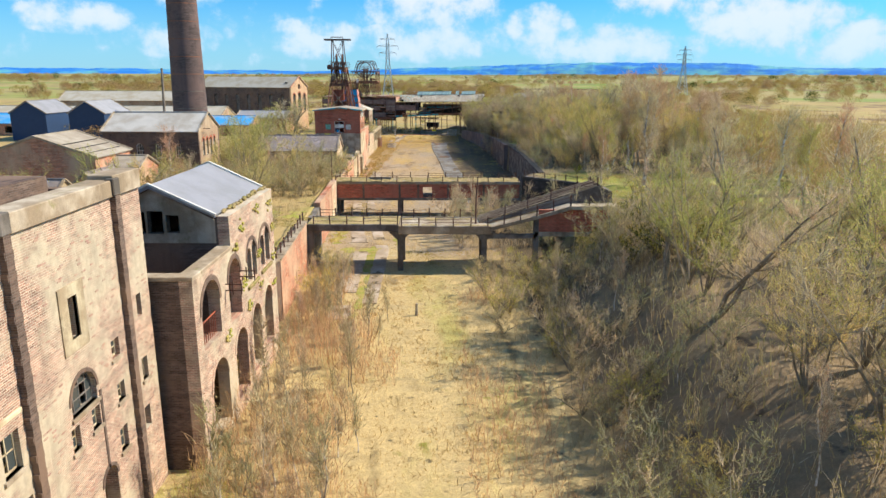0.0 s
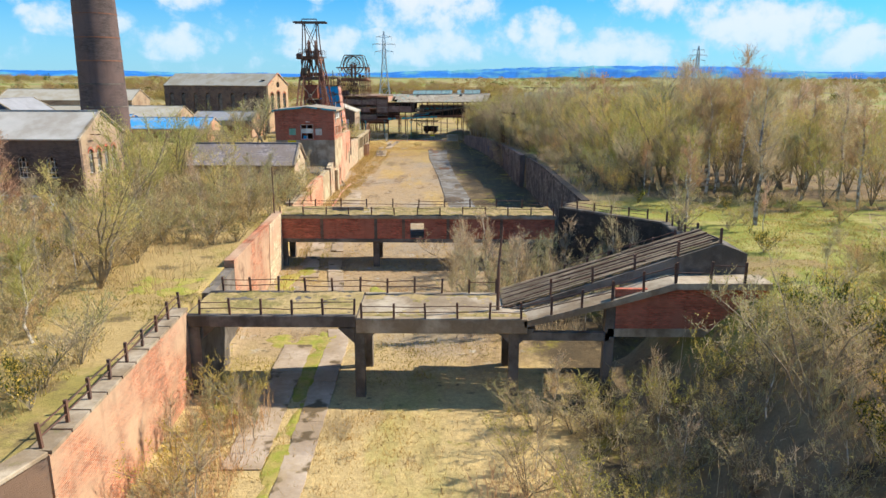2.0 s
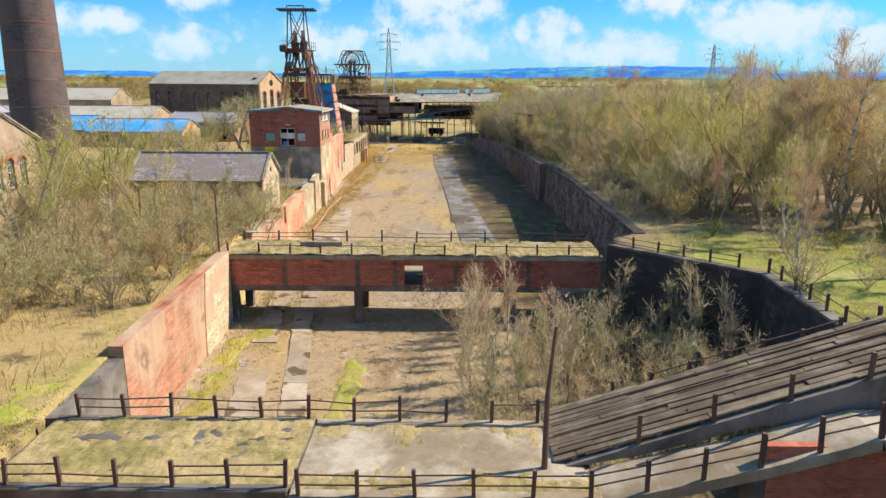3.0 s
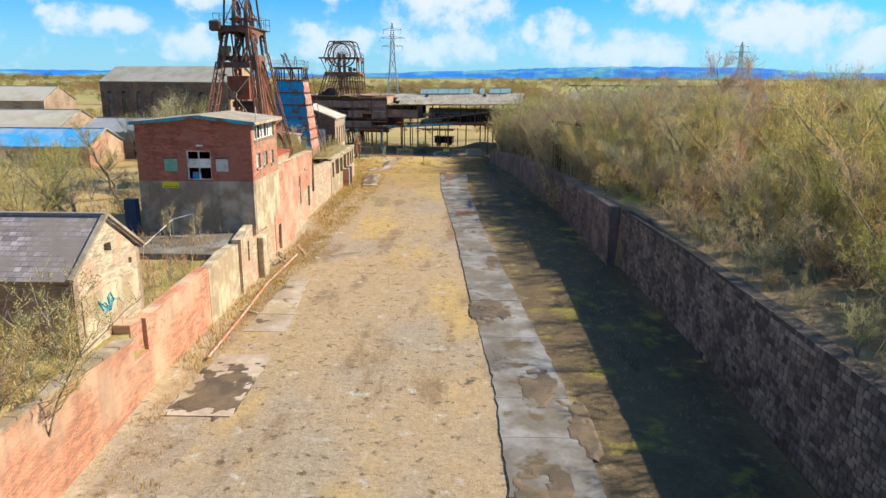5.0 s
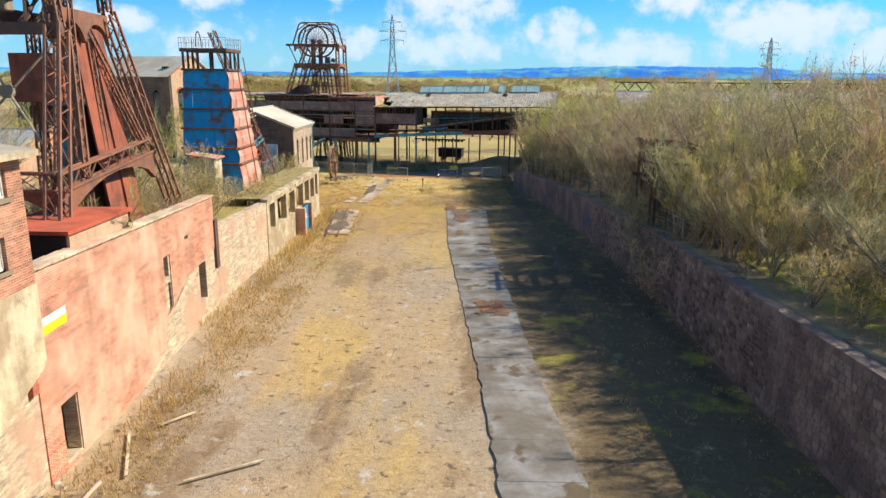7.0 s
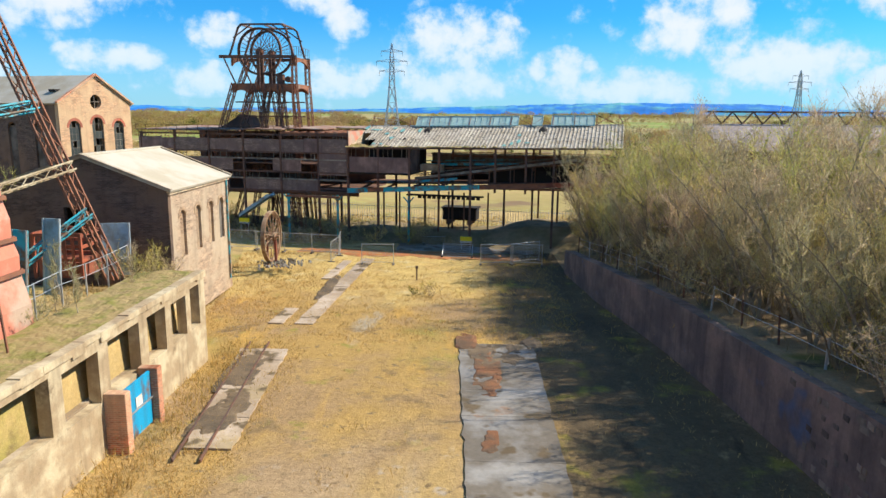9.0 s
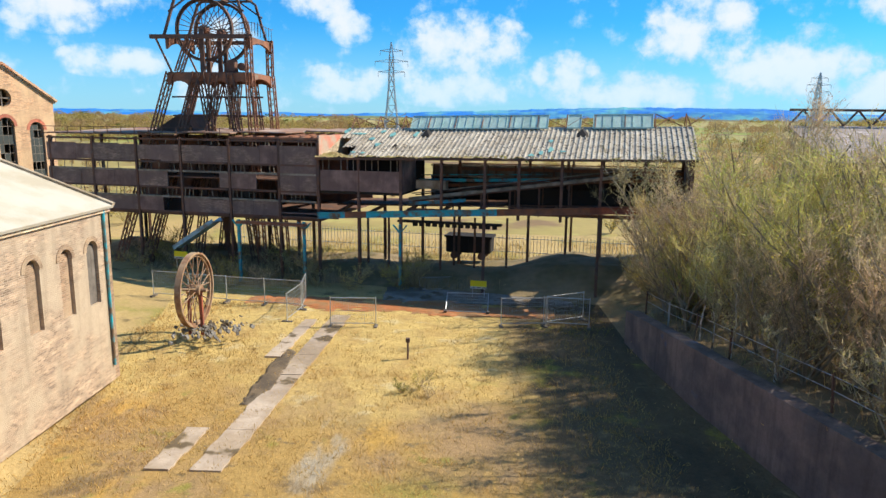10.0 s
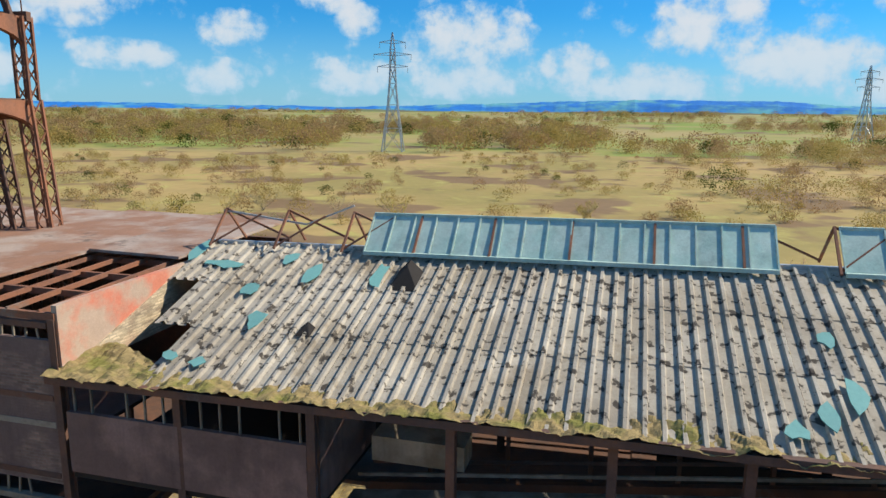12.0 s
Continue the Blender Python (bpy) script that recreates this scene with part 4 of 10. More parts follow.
# ---- retaining walls of the yard ----
def run_wall(name, pts, thick, tops, material, label, coping="concrete", base=-0.4):
    """A retaining wall along a line of (x, y), its top at the heights given; thick away from the yard."""
    t = thing(name, (pts[0][0], pts[0][1], 0), label, "wall", kind="structure")
    bm = B()
    side = 1 if thick > 0 else -1
    for (a, za), (b, zb) in zip(zip(pts, tops), list(zip(pts, tops))[1:]):
        f = [(a[0], a[1]), (b[0], b[1]), (b[0] + thick, b[1]), (a[0] + thick, a[1])]
        lo = [bm.verts.new((x, y, base)) for x, y in f]
        hi = [bm.verts.new((f[0][0], f[0][1], za)), bm.verts.new((f[1][0], f[1][1], zb)), bm.verts.new((f[2][0], f[2][1], zb)), bm.verts.new((f[3][0], f[3][1], za))]
        bm.faces.new(hi)
        for i in range(4):
            j = (i + 1) % 4
            bm.faces.new((lo[i], lo[j], hi[j], hi[i]))
    bmesh.ops.recalc_face_normals(bm, faces=bm.faces[:])
    part("wall_face", bm, material, t)
    if coping:
        bm = B()
        for (a, za), (b, zb) in zip(zip(pts, tops), list(zip(pts, tops))[1:]):
            n = max(1, int(math.dist(a, b) / 1.2))
            for k in range(n):
                f0, f1 = k / n + 0.004, (k + 1) / n - 0.004
                p = [(a[0] + (b[0] - a[0]) * f, a[1] + (b[1] - a[1]) * f, za + (zb - za) * f + 0.12) for f in (f0, f1)]
                slab(bm, [(p[0][0] - side * 0.06, p[0][1], p[0][2]), (p[1][0] - side * 0.06, p[1][1], p[1][2]), (p[1][0] + thick + side * 0.05, p[1][1], p[1][2]), (p[0][0] + thick + side * 0.05, p[0][1], p[0][2])], 0.12)
        part("coping", bm, coping, t)
    return t


run_wall("wall_1", [(-11.2, 46.0), (-11.85, 58.9)], -0.6, [4.3, 4.35], "brick_orange", "salmon red brick retaining wall with concrete coping")
run_wall("wall_2", [(-12.2, 67.6), (-12.9, 83.2)], -0.6, [4.45, 4.5], "brick_orange", "red and whitewashed brick retaining wall", coping=None)
bm = B()
ww = pose(-12.63, 77.2, 0, 0, 0, math.degrees(math.atan2(15.6, -0.7)))
wall(bm, [(0, -0.3), (5.3, -0.3), (5.3, 4.45), (0.7, 4.45), (0.25, 2.6)], [], 0.05, ww @ Matrix.Translation((0, -0.05, 0)))
part("whitewash", bm, "brick_cream", bpy.data.objects["wall_2"], "flaking cream limewash on brick")
run_wall("wall_10", [(9.5, 82.7), (15.85, 76.4), (15.3, 64.4)], 0.5, [4.9, 4.95, 5.1], "stone", "dark stone retaining wall round the overgrown pit", coping="concrete_dark")
run_wall("wall_8", [(-12.0, 62.9), (-12.2, 67.55)], -0.6, [3.9, 4.0], "concrete_dark", "stained concrete abutment wall under moss", coping=None)
run_wall("wall_3", [(-13.2, 88.6), (-13.8, 94.5), (-14.15, 101.6)], -0.6, [4.1, 3.7, 3.0], "brick_orange", "red and cream brick retaining wall")
run_wall("wall_4", [(-14.35, 103.4), (-14.46, 111.6)], -0.6, [3.35, 3.5], "brick_orange", "low red brick retaining wall below the terrace", coping=None)
run_wall("wall_11", [(-14.46, 111.65), (-14.5, 114.9), (-14.6, 117.5)], -0.6, [3.3, 3.6, 3.4], "render_cream", "broken cream rendered retaining wall", coping=None)
run_wall("wall_5", [(-15.75, 145.8), (-15.6, 156.5)], -0.6, [4.6, 4.3], "brick_cream", "cream limewashed brick retaining wall", coping=None)
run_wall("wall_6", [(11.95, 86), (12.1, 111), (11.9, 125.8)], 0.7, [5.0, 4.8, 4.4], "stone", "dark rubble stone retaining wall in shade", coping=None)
run_wall("wall_7", [(11.0, 125.9), (10.45, 150), (9.15, 165), (7.95, 177), (6.05, 188), (5.15, 196)], 0.7, [4.6, 3.9, 3.3, 2.9, 2.45, 1.8], "wall_spotted", "lower rubble stone retaining wall in shade", coping=None)


def arch_wall():
    """Sooty brick wall with a low arch between the ruin and the red wall."""
    t = thing("wall_9", (-12.6, 43, 0), "sooty brick wall with a dark low arch", "wall", kind="structure")
    a, b = Vector((-12.75, 40.9, 0)), Vector((-11.25, 45.95, 0))
    m = pose(a.x, a.y, 0, 0, 0, math.degrees(math.atan2(b.y - a.y, b.x - a.x)))
    w = (b - a).length
    bm = B()
    wall(bm, rect(0, w, -0.4, 4.3), [arch_pts(1.4, 4.2, 0.0, 2.9)], 0.6, m)
    part("wall_face", bm, "brick_dark", t)
    arch_band(t, m, 1.4, 4.2, 0.0, 2.9, material="brick_brown", width=0.26)
    # black sheet stands for the shade inside the arch
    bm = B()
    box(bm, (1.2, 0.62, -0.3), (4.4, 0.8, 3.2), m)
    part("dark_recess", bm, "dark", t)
    bm = B()
    box(bm, (0, -0.08, 4.3), (w, 0.7, 4.46), m, bevel=0.03)
    part("coping", bm, "concrete", t)


arch_wall()


def buttress():
    t = thing("wall_pier", (-14, 99.4, 0), "red brick pier at a break in the retaining wall", "pier", kind="structure")
    bm = B()
    box(bm, (-14.9, 101.62, -0.3), (-14.25, 103.38, 1.9), bevel=0.03)
    box(bm, (-16.3, 102.2, 2.0), (-14.5, 103.3, 3.45), bevel=0.03)
    part("pier_body", bm, "brick_orange", t)


buttress()


def alcove_wall():
    """The concrete-fronted row of bays near the end of the yard."""
    t = thing("alcove_row", (-16, 166, 0), "cream rendered row of open bays with broken lintel", "wall", kind="structure")
    m = at(-15.55, 0, 0, 90)
    bays = [(157.2, 158.6), (159.4, 162.0), (162.7, 164.9), (165.6, 168.0), (168.7, 170.4), (171.0, 172.6), (173.1, 174.2)]
    bm = B()
    out = rect(156.5, 174.9, -0.4, 4.5)
    wall(bm, out, [rect(a, b, 2.1 if i != 2 else 2.0, 4.0 + 0.08 * math.sin(i * 2.3)) for i, (a, b) in enumerate(bays)], 0.45, m)
    part("front", bm, "render_cream", t)
    bm = B()
    box(bm, (156.5, 0.9, -0.4), (174.9, 1.2, 4.4), m)
    part("rear", bm, "render_cream", t)
    bm = B()
    rng = random.Random(2)
    y = 156.4
    while y < 174.9:
        w = rng.uniform(0.7, 1.6)
        low = 4.30 + rng.uniform(-0.12, 0.1)
        box(bm, (y, -0.1 + rng.uniform(0, 0.05), low), (min(175, y + w + 0.01), 0.35, 4.56 + rng.uniform(-0.03, 0.03)), m)
        y += w
    part("lintel", bm, "render_cream", t, "broken pale concrete lintel")
    moss_sheet("roof_turf", (lambda a, c: (-15.55 - 0.3 - 2.6 * c, 156.5 + 18.4 * a, 4.45 + lumps(a * 18, c * 3) * 0.7 + 0.1), 90, 18), "moss", t, "dead grass and moss behind the lintel")
    bm = B()
    box(bm, (156.5, 0.4, 1.95), (174.9, 0.95, 2.1), m)
    part("ledge", bm, "concrete", t)
    # blue hoarding between brick piers
    h = thing("blue_door", (-15.5, 167, 0), "blue painted steel door between red brick piers", "door")
    for y in (165.0, 167.6):
        bm = B()
        box(bm, (-15.55, y, -0.2), (-14.75, y + 0.4, 2.3), bevel=0.02)
        part("pier", bm, "brick_orange", h)
    bm = B()
    box(bm, (-15.15, 165.4, 0.1), (-15.05, 167.6, 2.2))
    part("door_leaf", bm, "blue", h)
    bm = B()
    beam(bm, (-15.0, 165.4, 1.15), (-15.0, 167.6, 1.15), 0.05)
    part("rail", bm, "galv", h)
    bm = B()
    box(bm, (-15.04, 166.3, 1.2), (-15.02, 166.8, 1.6))
    part("notice", bm, "white", h)


alcove_wall()


# ---- bridges over the yard ----
def rail_posts(parent, pts, h=0.85, gap=1.5, material="rust_dark", rails=(0.8, 0.45), lean=0.05, seed=1, missing=0.12):
    """Leaning posts with thin rails along a line."""
    rng = random.Random(seed)
    for a, b in zip(pts, pts[1:]):
        a, b = Vector(a), Vector(b)
        n = max(1, round((b - a).length / gap))
        tops = []
        for k in range(n + 1):
            p = a.lerp(b, k / n)
            q = p + Vector((rng.uniform(-lean, lean), rng.uniform(-lean, lean), h * rng.uniform(0.92, 1.06)))
            bm = B()
            beam(bm, p - Vector((0, 0, 0.35)), q, 0.1, 0.1)
            part("post", bm, material, parent)
            tops.append((p, q))
        for r in rails:
            for (p, q), (p2, q2) in zip(tops, tops[1:]):
                if rng.random() < missing:
                    continue
                bm = B()
                beam(bm, p.lerp(q, r), p2.lerp(q2, r + rng.uniform(-0.06, 0.03)), 0.035)
                part("rail", bm, material, parent)


def near_bridge():
    t = thing("footbridge", (-4, 60.7, 0), "weathered concrete bridge with rusty railing across the yard", "bridge")
    y0, y1 = 58.7, 62.8
    bm = B()
    box(bm, (-12.0, y0 + 0.05, 3.75), (-3.9, y1, 4.05))
    box(bm, (-12.0, y0, 3.55), (-3.9, y0 + 0.35, 4.12), bevel=0.03)
    box(bm, (-12.0, y1 - 0.35, 3.55), (-3.9, y1, 4.1), bevel=0.03)
    part("deck", bm, "concrete_dark", t)
    bm = B()
    box(bm, (-3.88, y0 - 0.05, 3.6), (4.0, y1, 3.95))
    box(bm, (-3.88, y0 - 0.1, 3.3), (4.2, y0 + 0.3, 4.02), bevel=0.03)
    box(bm, (-3.88, y1 - 0.3, 3.3), (4.2, y1 + 0.05, 4.02), bevel=0.03)
    part("deck", bm, "concrete", t)
    for x, ys in ((-3.75, (y0 + 0.05, y1 - 0.4)), (3.6, (y0 + 0.05, y1 - 0.4)), (8.1, (y0 + 0.1,)), (-11.6, (y0 + 0.3,))):
        for y in ys:
            bm = B()
            box(bm, (x - 0.24, y, -0.3), (x + 0.24, y + 0.42, 4.6 if x > 6 else 3.6), bevel=0.03)
            for s in (-1, 1):
                if x < 6:
                    v = [bm.verts.new((x + s * 0.24, y + d, 3.5)) for d in (0, 0.42)] + [bm.verts.new((x + s * 1.0, y + d, 3.5)) for d in (0.42, 0)] + [bm.verts.new((x + s * 0.24, y + d, 2.75)) for d in (0, 0.42)]
                    for f in ((0, 1, 2, 3), (0, 1, 5, 4), (4, 5, 2, 3)):
                        bm.faces.new([v[i] for i in f])
                    bm.faces.new((v[0], v[3], v[4]))
                    bm.faces.new((v[1], v[2], v[5]))
            part("pillar", bm, "concrete_dark", t)
    bm = B()
    box(bm, (-12.3, y0 + 0.1, -0.3), (-11.3, y1 + 0.1, 3.75))
    part("abutment", bm, "concrete_dark", t)
    moss_sheet("moss", (lambda a, c: (-11.9 + 8.0 * a, y0 + 0.1 + (y1 - y0 - 0.2) * c, 4.045 + lumps(a * 8, c * 4) * 0.6 + 0.04), 120, 60), "deck_grass", t)
    moss_sheet("moss", (lambda a, c: (-3.8 + 8.0 * a, y0 + 0.05 + (y1 - y0) * c, 3.945 + lumps(a * 8 + 20, c * 4) * 0.6 + 0.07 * (abs(c - 0.5) * 2) ** 2 - 0.03), 120, 60), "deck_grass", t)
    rail_posts(t, [(-11.3, y0 + 0.2, 4.05), (-4.0, y0 + 0.2, 4.05)], seed=2, gap=1.45)
    rail_posts(t, [(-3.6, y0 + 0.0, 3.95), (3.9, y0 + 0.0, 3.95), (8.1, y0 + 0.0, 5.0), (11.0, y0 + 0.0, 5.9), (14.2, y0, 5.95)], seed=3, gap=1.5)
    rail_posts(t, [(-11.3, y1 - 0.1, 4.05), (3.0, y1 - 0.1, 3.95)], seed=4, gap=1.45, missing=0.3)
    # lower walkway rising beside the ramp
    for a, b in (((4.0, 3.9), (8.1, 4.95)), ((8.1, 4.95), (11.0, 5.8)), ((11.0, 5.8), (15.5, 5.8))):
        bm = B()
        slab(bm, [(a[0], y0 - 0.1, a[1]), (b[0], y0 - 0.1, b[1]), (b[0], y0 + 1.5, b[1]), (a[0], y0 + 1.5, a[1])], 0.3)
        part("walkway", bm, "concrete", t)
    bm = B()
    box(bm, (4.0, y0 + 0.1, 2.9), (8.1, y0 + 0.4, 3.3))
    part("tie_beam", bm, "concrete_dark", t)
    bm = B()
    box(bm, (8.3, y0 + 0.15, 3.5), (15.5, y0 + 0.4, 5.45))
    part("brick_panel", bm, "brick_red", t)
    bm = B()
    box(bm, (8.0, y0 + 0.1, 3.1), (15.5, y0 + 0.5, 3.5))
    part("tie_beam", bm, "concrete", t)


def ramp():
    """The timber and concrete tub ramp that climbs to the bank."""
    t = thing("tub_ramp", (9, 62, 4), "weathered sloping ramp with timber planks and rails", "ramp")
    y0, y1 = 60.3, 63.6
    a, b = (3.2, 3.95), (13.6, 7.3)
    bm = B()
    for y in (y0, y1 - 0.3):
        v = [bm.verts.new(p) for p in ((a[0], y, a[1] - 0.1), (b[0], y, b[1]), (b[0] + 1.3, y, b[1] - 0.5), (b[0] + 1.3, y, b[1] - 1.8), (b[0] - 0.6, y, b[1] - 1.5), (8.5, y, 5.2), (5.5, y, 4.3))]
        f = bm.faces.new(v)
        e = bmesh.ops.extrude_face_region(bm, geom=[f])
        bmesh.ops.translate(bm, vec=(0, 0.3, 0), verts=[x for x in e["geom"] if isinstance(x, bmesh.types.BMVert)])
    box(bm, (b[0] + 1.0, y0 + 0.3, b[1] - 1.8), (b[0] + 1.3, y1 - 0.3, b[1] - 0.5))
    bmesh.ops.recalc_face_normals(bm, faces=bm.faces[:])
    part("cheek_wall", bm, "concrete_dark", t)
    rng = random.Random(4)
    run = math.hypot(b[0] - a[0], b[1] - a[1])
    slope = -math.degrees(math.atan2(b[1] - a[1], b[0] - a[0]))
    for row in range(12):
        y = y0 + 0.28 + row * 0.248
        d = rng.uniform(-2.5, 0)
        while d < run:
            l = rng.uniform(2.4, 4.2)
            d0, d1 = max(0.0, d), min(run, d + l - 0.02)
            d += l
            if d1 - d0 < 0.4 or rng.random() < 0.05:
                continue
            f = (d0 + d1) / 2 / run
            bm = B()
            box(bm, (-(d1 - d0) / 2, -0.112, -0.03), ((d1 - d0) / 2, 0.112, 0.03), pose(a[0] + (b[0] - a[0]) * f, y + rng.uniform(-0.015, 0.015), a[1] + (b[1] - a[1]) * f + 0.05 + rng.uniform(-0.02, 0.03), rng.uniform(-3, 3), slope + rng.uniform(-0.4, 0.4), rng.uniform(-0.6, 0.6)), bevel=0.012)
            part("plank", bm, "ramp_wood", t)
    for y in (61.0, 61.75, 62.3, 63.0):
        bm = B()
        beam(bm, (a[0] + 0.2, y, a[1] + 0.13), (b[0], y, b[1] + 0.1), 0.06, 0.09)
        part("tub_rail", bm, "rust_dark", t)
    for k in range(9):
        f = (k + 0.5) / 9
        bm = B()
        beam(bm, (a[0] + (b[0] - a[0]) * f, y0 + 0.2, a[1] + (b[1] - a[1]) * f - 0.06), (a[0] + (b[0] - a[0]) * f, y1 - 0.2, a[1] + (b[1] - a[1]) * f - 0.06), 0.15, 0.12)
        part("joist", bm, "wood", t)
    rail_posts(t, [(5.5, y0 + 0.1, 4.7), (b[0], y0 + 0.1, b[1])], h=0.8, gap=2.1, seed=7, rails=())
    rail_posts(t, [(5.5, y1 - 0.1, 4.7), (b[0], y1 - 0.1, b[1])], h=0.35, gap=1.3, seed=8, rails=(0.8,))


def far_bridge():
    t = thing("brick_bridge", (-2, 85, 0), "red brick parapet bridge with mossy deck", "bridge")
    y0, y1 = 82.6, 86.2
    bm = B()
    wall(bm, rect(-13.1, 9.2, 2.35, 4.0), [rect(-2.45, -1.35, 2.4, 3.65)], 0.3, at(0, y0, 0))
    part("parapet", bm, "brick_red", t)
    bm = B()
    box(bm, (-13.1, y0 + 0.3, 2.1), (9.2, y1, 2.4))
    box(bm, (-13.1, y0 - 0.06, 2.05), (9.2, y0 + 0.3, 2.35), bevel=0.02)
    part("deck_beam", bm, "concrete_dark", t)
    bm = B()
    box(bm, (-13.2, y0 - 0.12, 4.0), (9.3, y1 + 0.1, 4.28), bevel=0.04)
    part("top_slab", bm, "concrete", t)
    moss_sheet("moss", (lambda a, c: (-13.15 + 22.3 * a, y0 - 0.1 + 3.7 * c, 4.28 + lumps(a * 22 + 50, c * 4) + 0.05), 240, 50), "deck_grass", t)
    for x in (-9.6, -5.25, -3.0, 0.6, 4.9):
        bm = B()
        box(bm, (x - 0.12, y0 - 0.04, 2.3), (x + 0.12, y0 + 0.1, 4.0))
        part("pilaster", bm, "concrete_dark" if x == -5.25 else "brick_dark", t)
    for x in (-12.75, -5.25, 4.0):
        for ya, yb in ((y0 + 0.05, y0 + 0.5), (y1 - 0.5, y1 - 0.05)):
            bm = B()
            box(bm, (x - 0.25, ya, -0.3), (x + 0.25, yb, 2.2), bevel=0.03)
            part("pillar", bm, "concrete_dark", t)
    rail_posts(t, [(-12.9, y0 + 0.1, 4.25), (9.1, y0 + 0.1, 4.25)], h=0.7, gap=1.85, seed=21, missing=0.3, rails=(0.8,))
    rail_posts(t, [(-12.9, y1 - 0.2, 4.25), (9.1, y1 - 0.2, 4.25)], h=0.8, gap=2.2, seed=22, missing=0.2)
    rail_posts(t, [(9.7, y0 + 0.1, 4.9), (16.2, 76.5, 5.0), (15.7, 66.0, 5.1)], h=0.8, gap=1.6, seed=23, missing=0.3)
    bm = B()
    box(bm, (-9.0, 84.5, 4.3), (-6.4, 84.7, 4.6))
    part("timber", bm, "wood", t)


near_bridge()
ramp()
far_bridge()


def terrace_fence():
    t = thing("terrace_railing", (-11.8, 52, 4.3), "rusty leaning railing along the retaining wall", "railing")
    rail_posts(t, [(-11.5, 46.2, 4.4), (-12.15, 58.8, 4.4)], h=0.85, gap=1.5, seed=31, missing=0.1)


terrace_fence()
for k, (x, y, z, h) in enumerate(((-13.3, 82.3, 0.0, 8.2), (2.9, 60.2, 3.9, 4.2), (-18.5, 84.0, 4.0, 4.0))):
    lp = thing("lamp_post", (x, y, z), "thin dark rusted lamp post", "post", group="lamp posts")
    bm = B()
    tube(bm, (x, y, z - 0.2), (x, y, z + h * 0.55), 0.09, 0.07)
    tube(bm, (x, y, z + h * 0.55), (x + (0.15 if k == 1 else 0), y, z + h), 0.06, 0.045)
    part("pole", bm, "rust_dark", lp)
yp = thing("stump_post", (-1.9, 46.95, 0), "short dark timber post in dry grass", "post")
bm = B()
tube(bm, (-1.9, 46.95, -0.1), (-1.87, 46.95, 0.9), 0.11, 0.09, n=7)
part("stump", bm, "wood", yp)


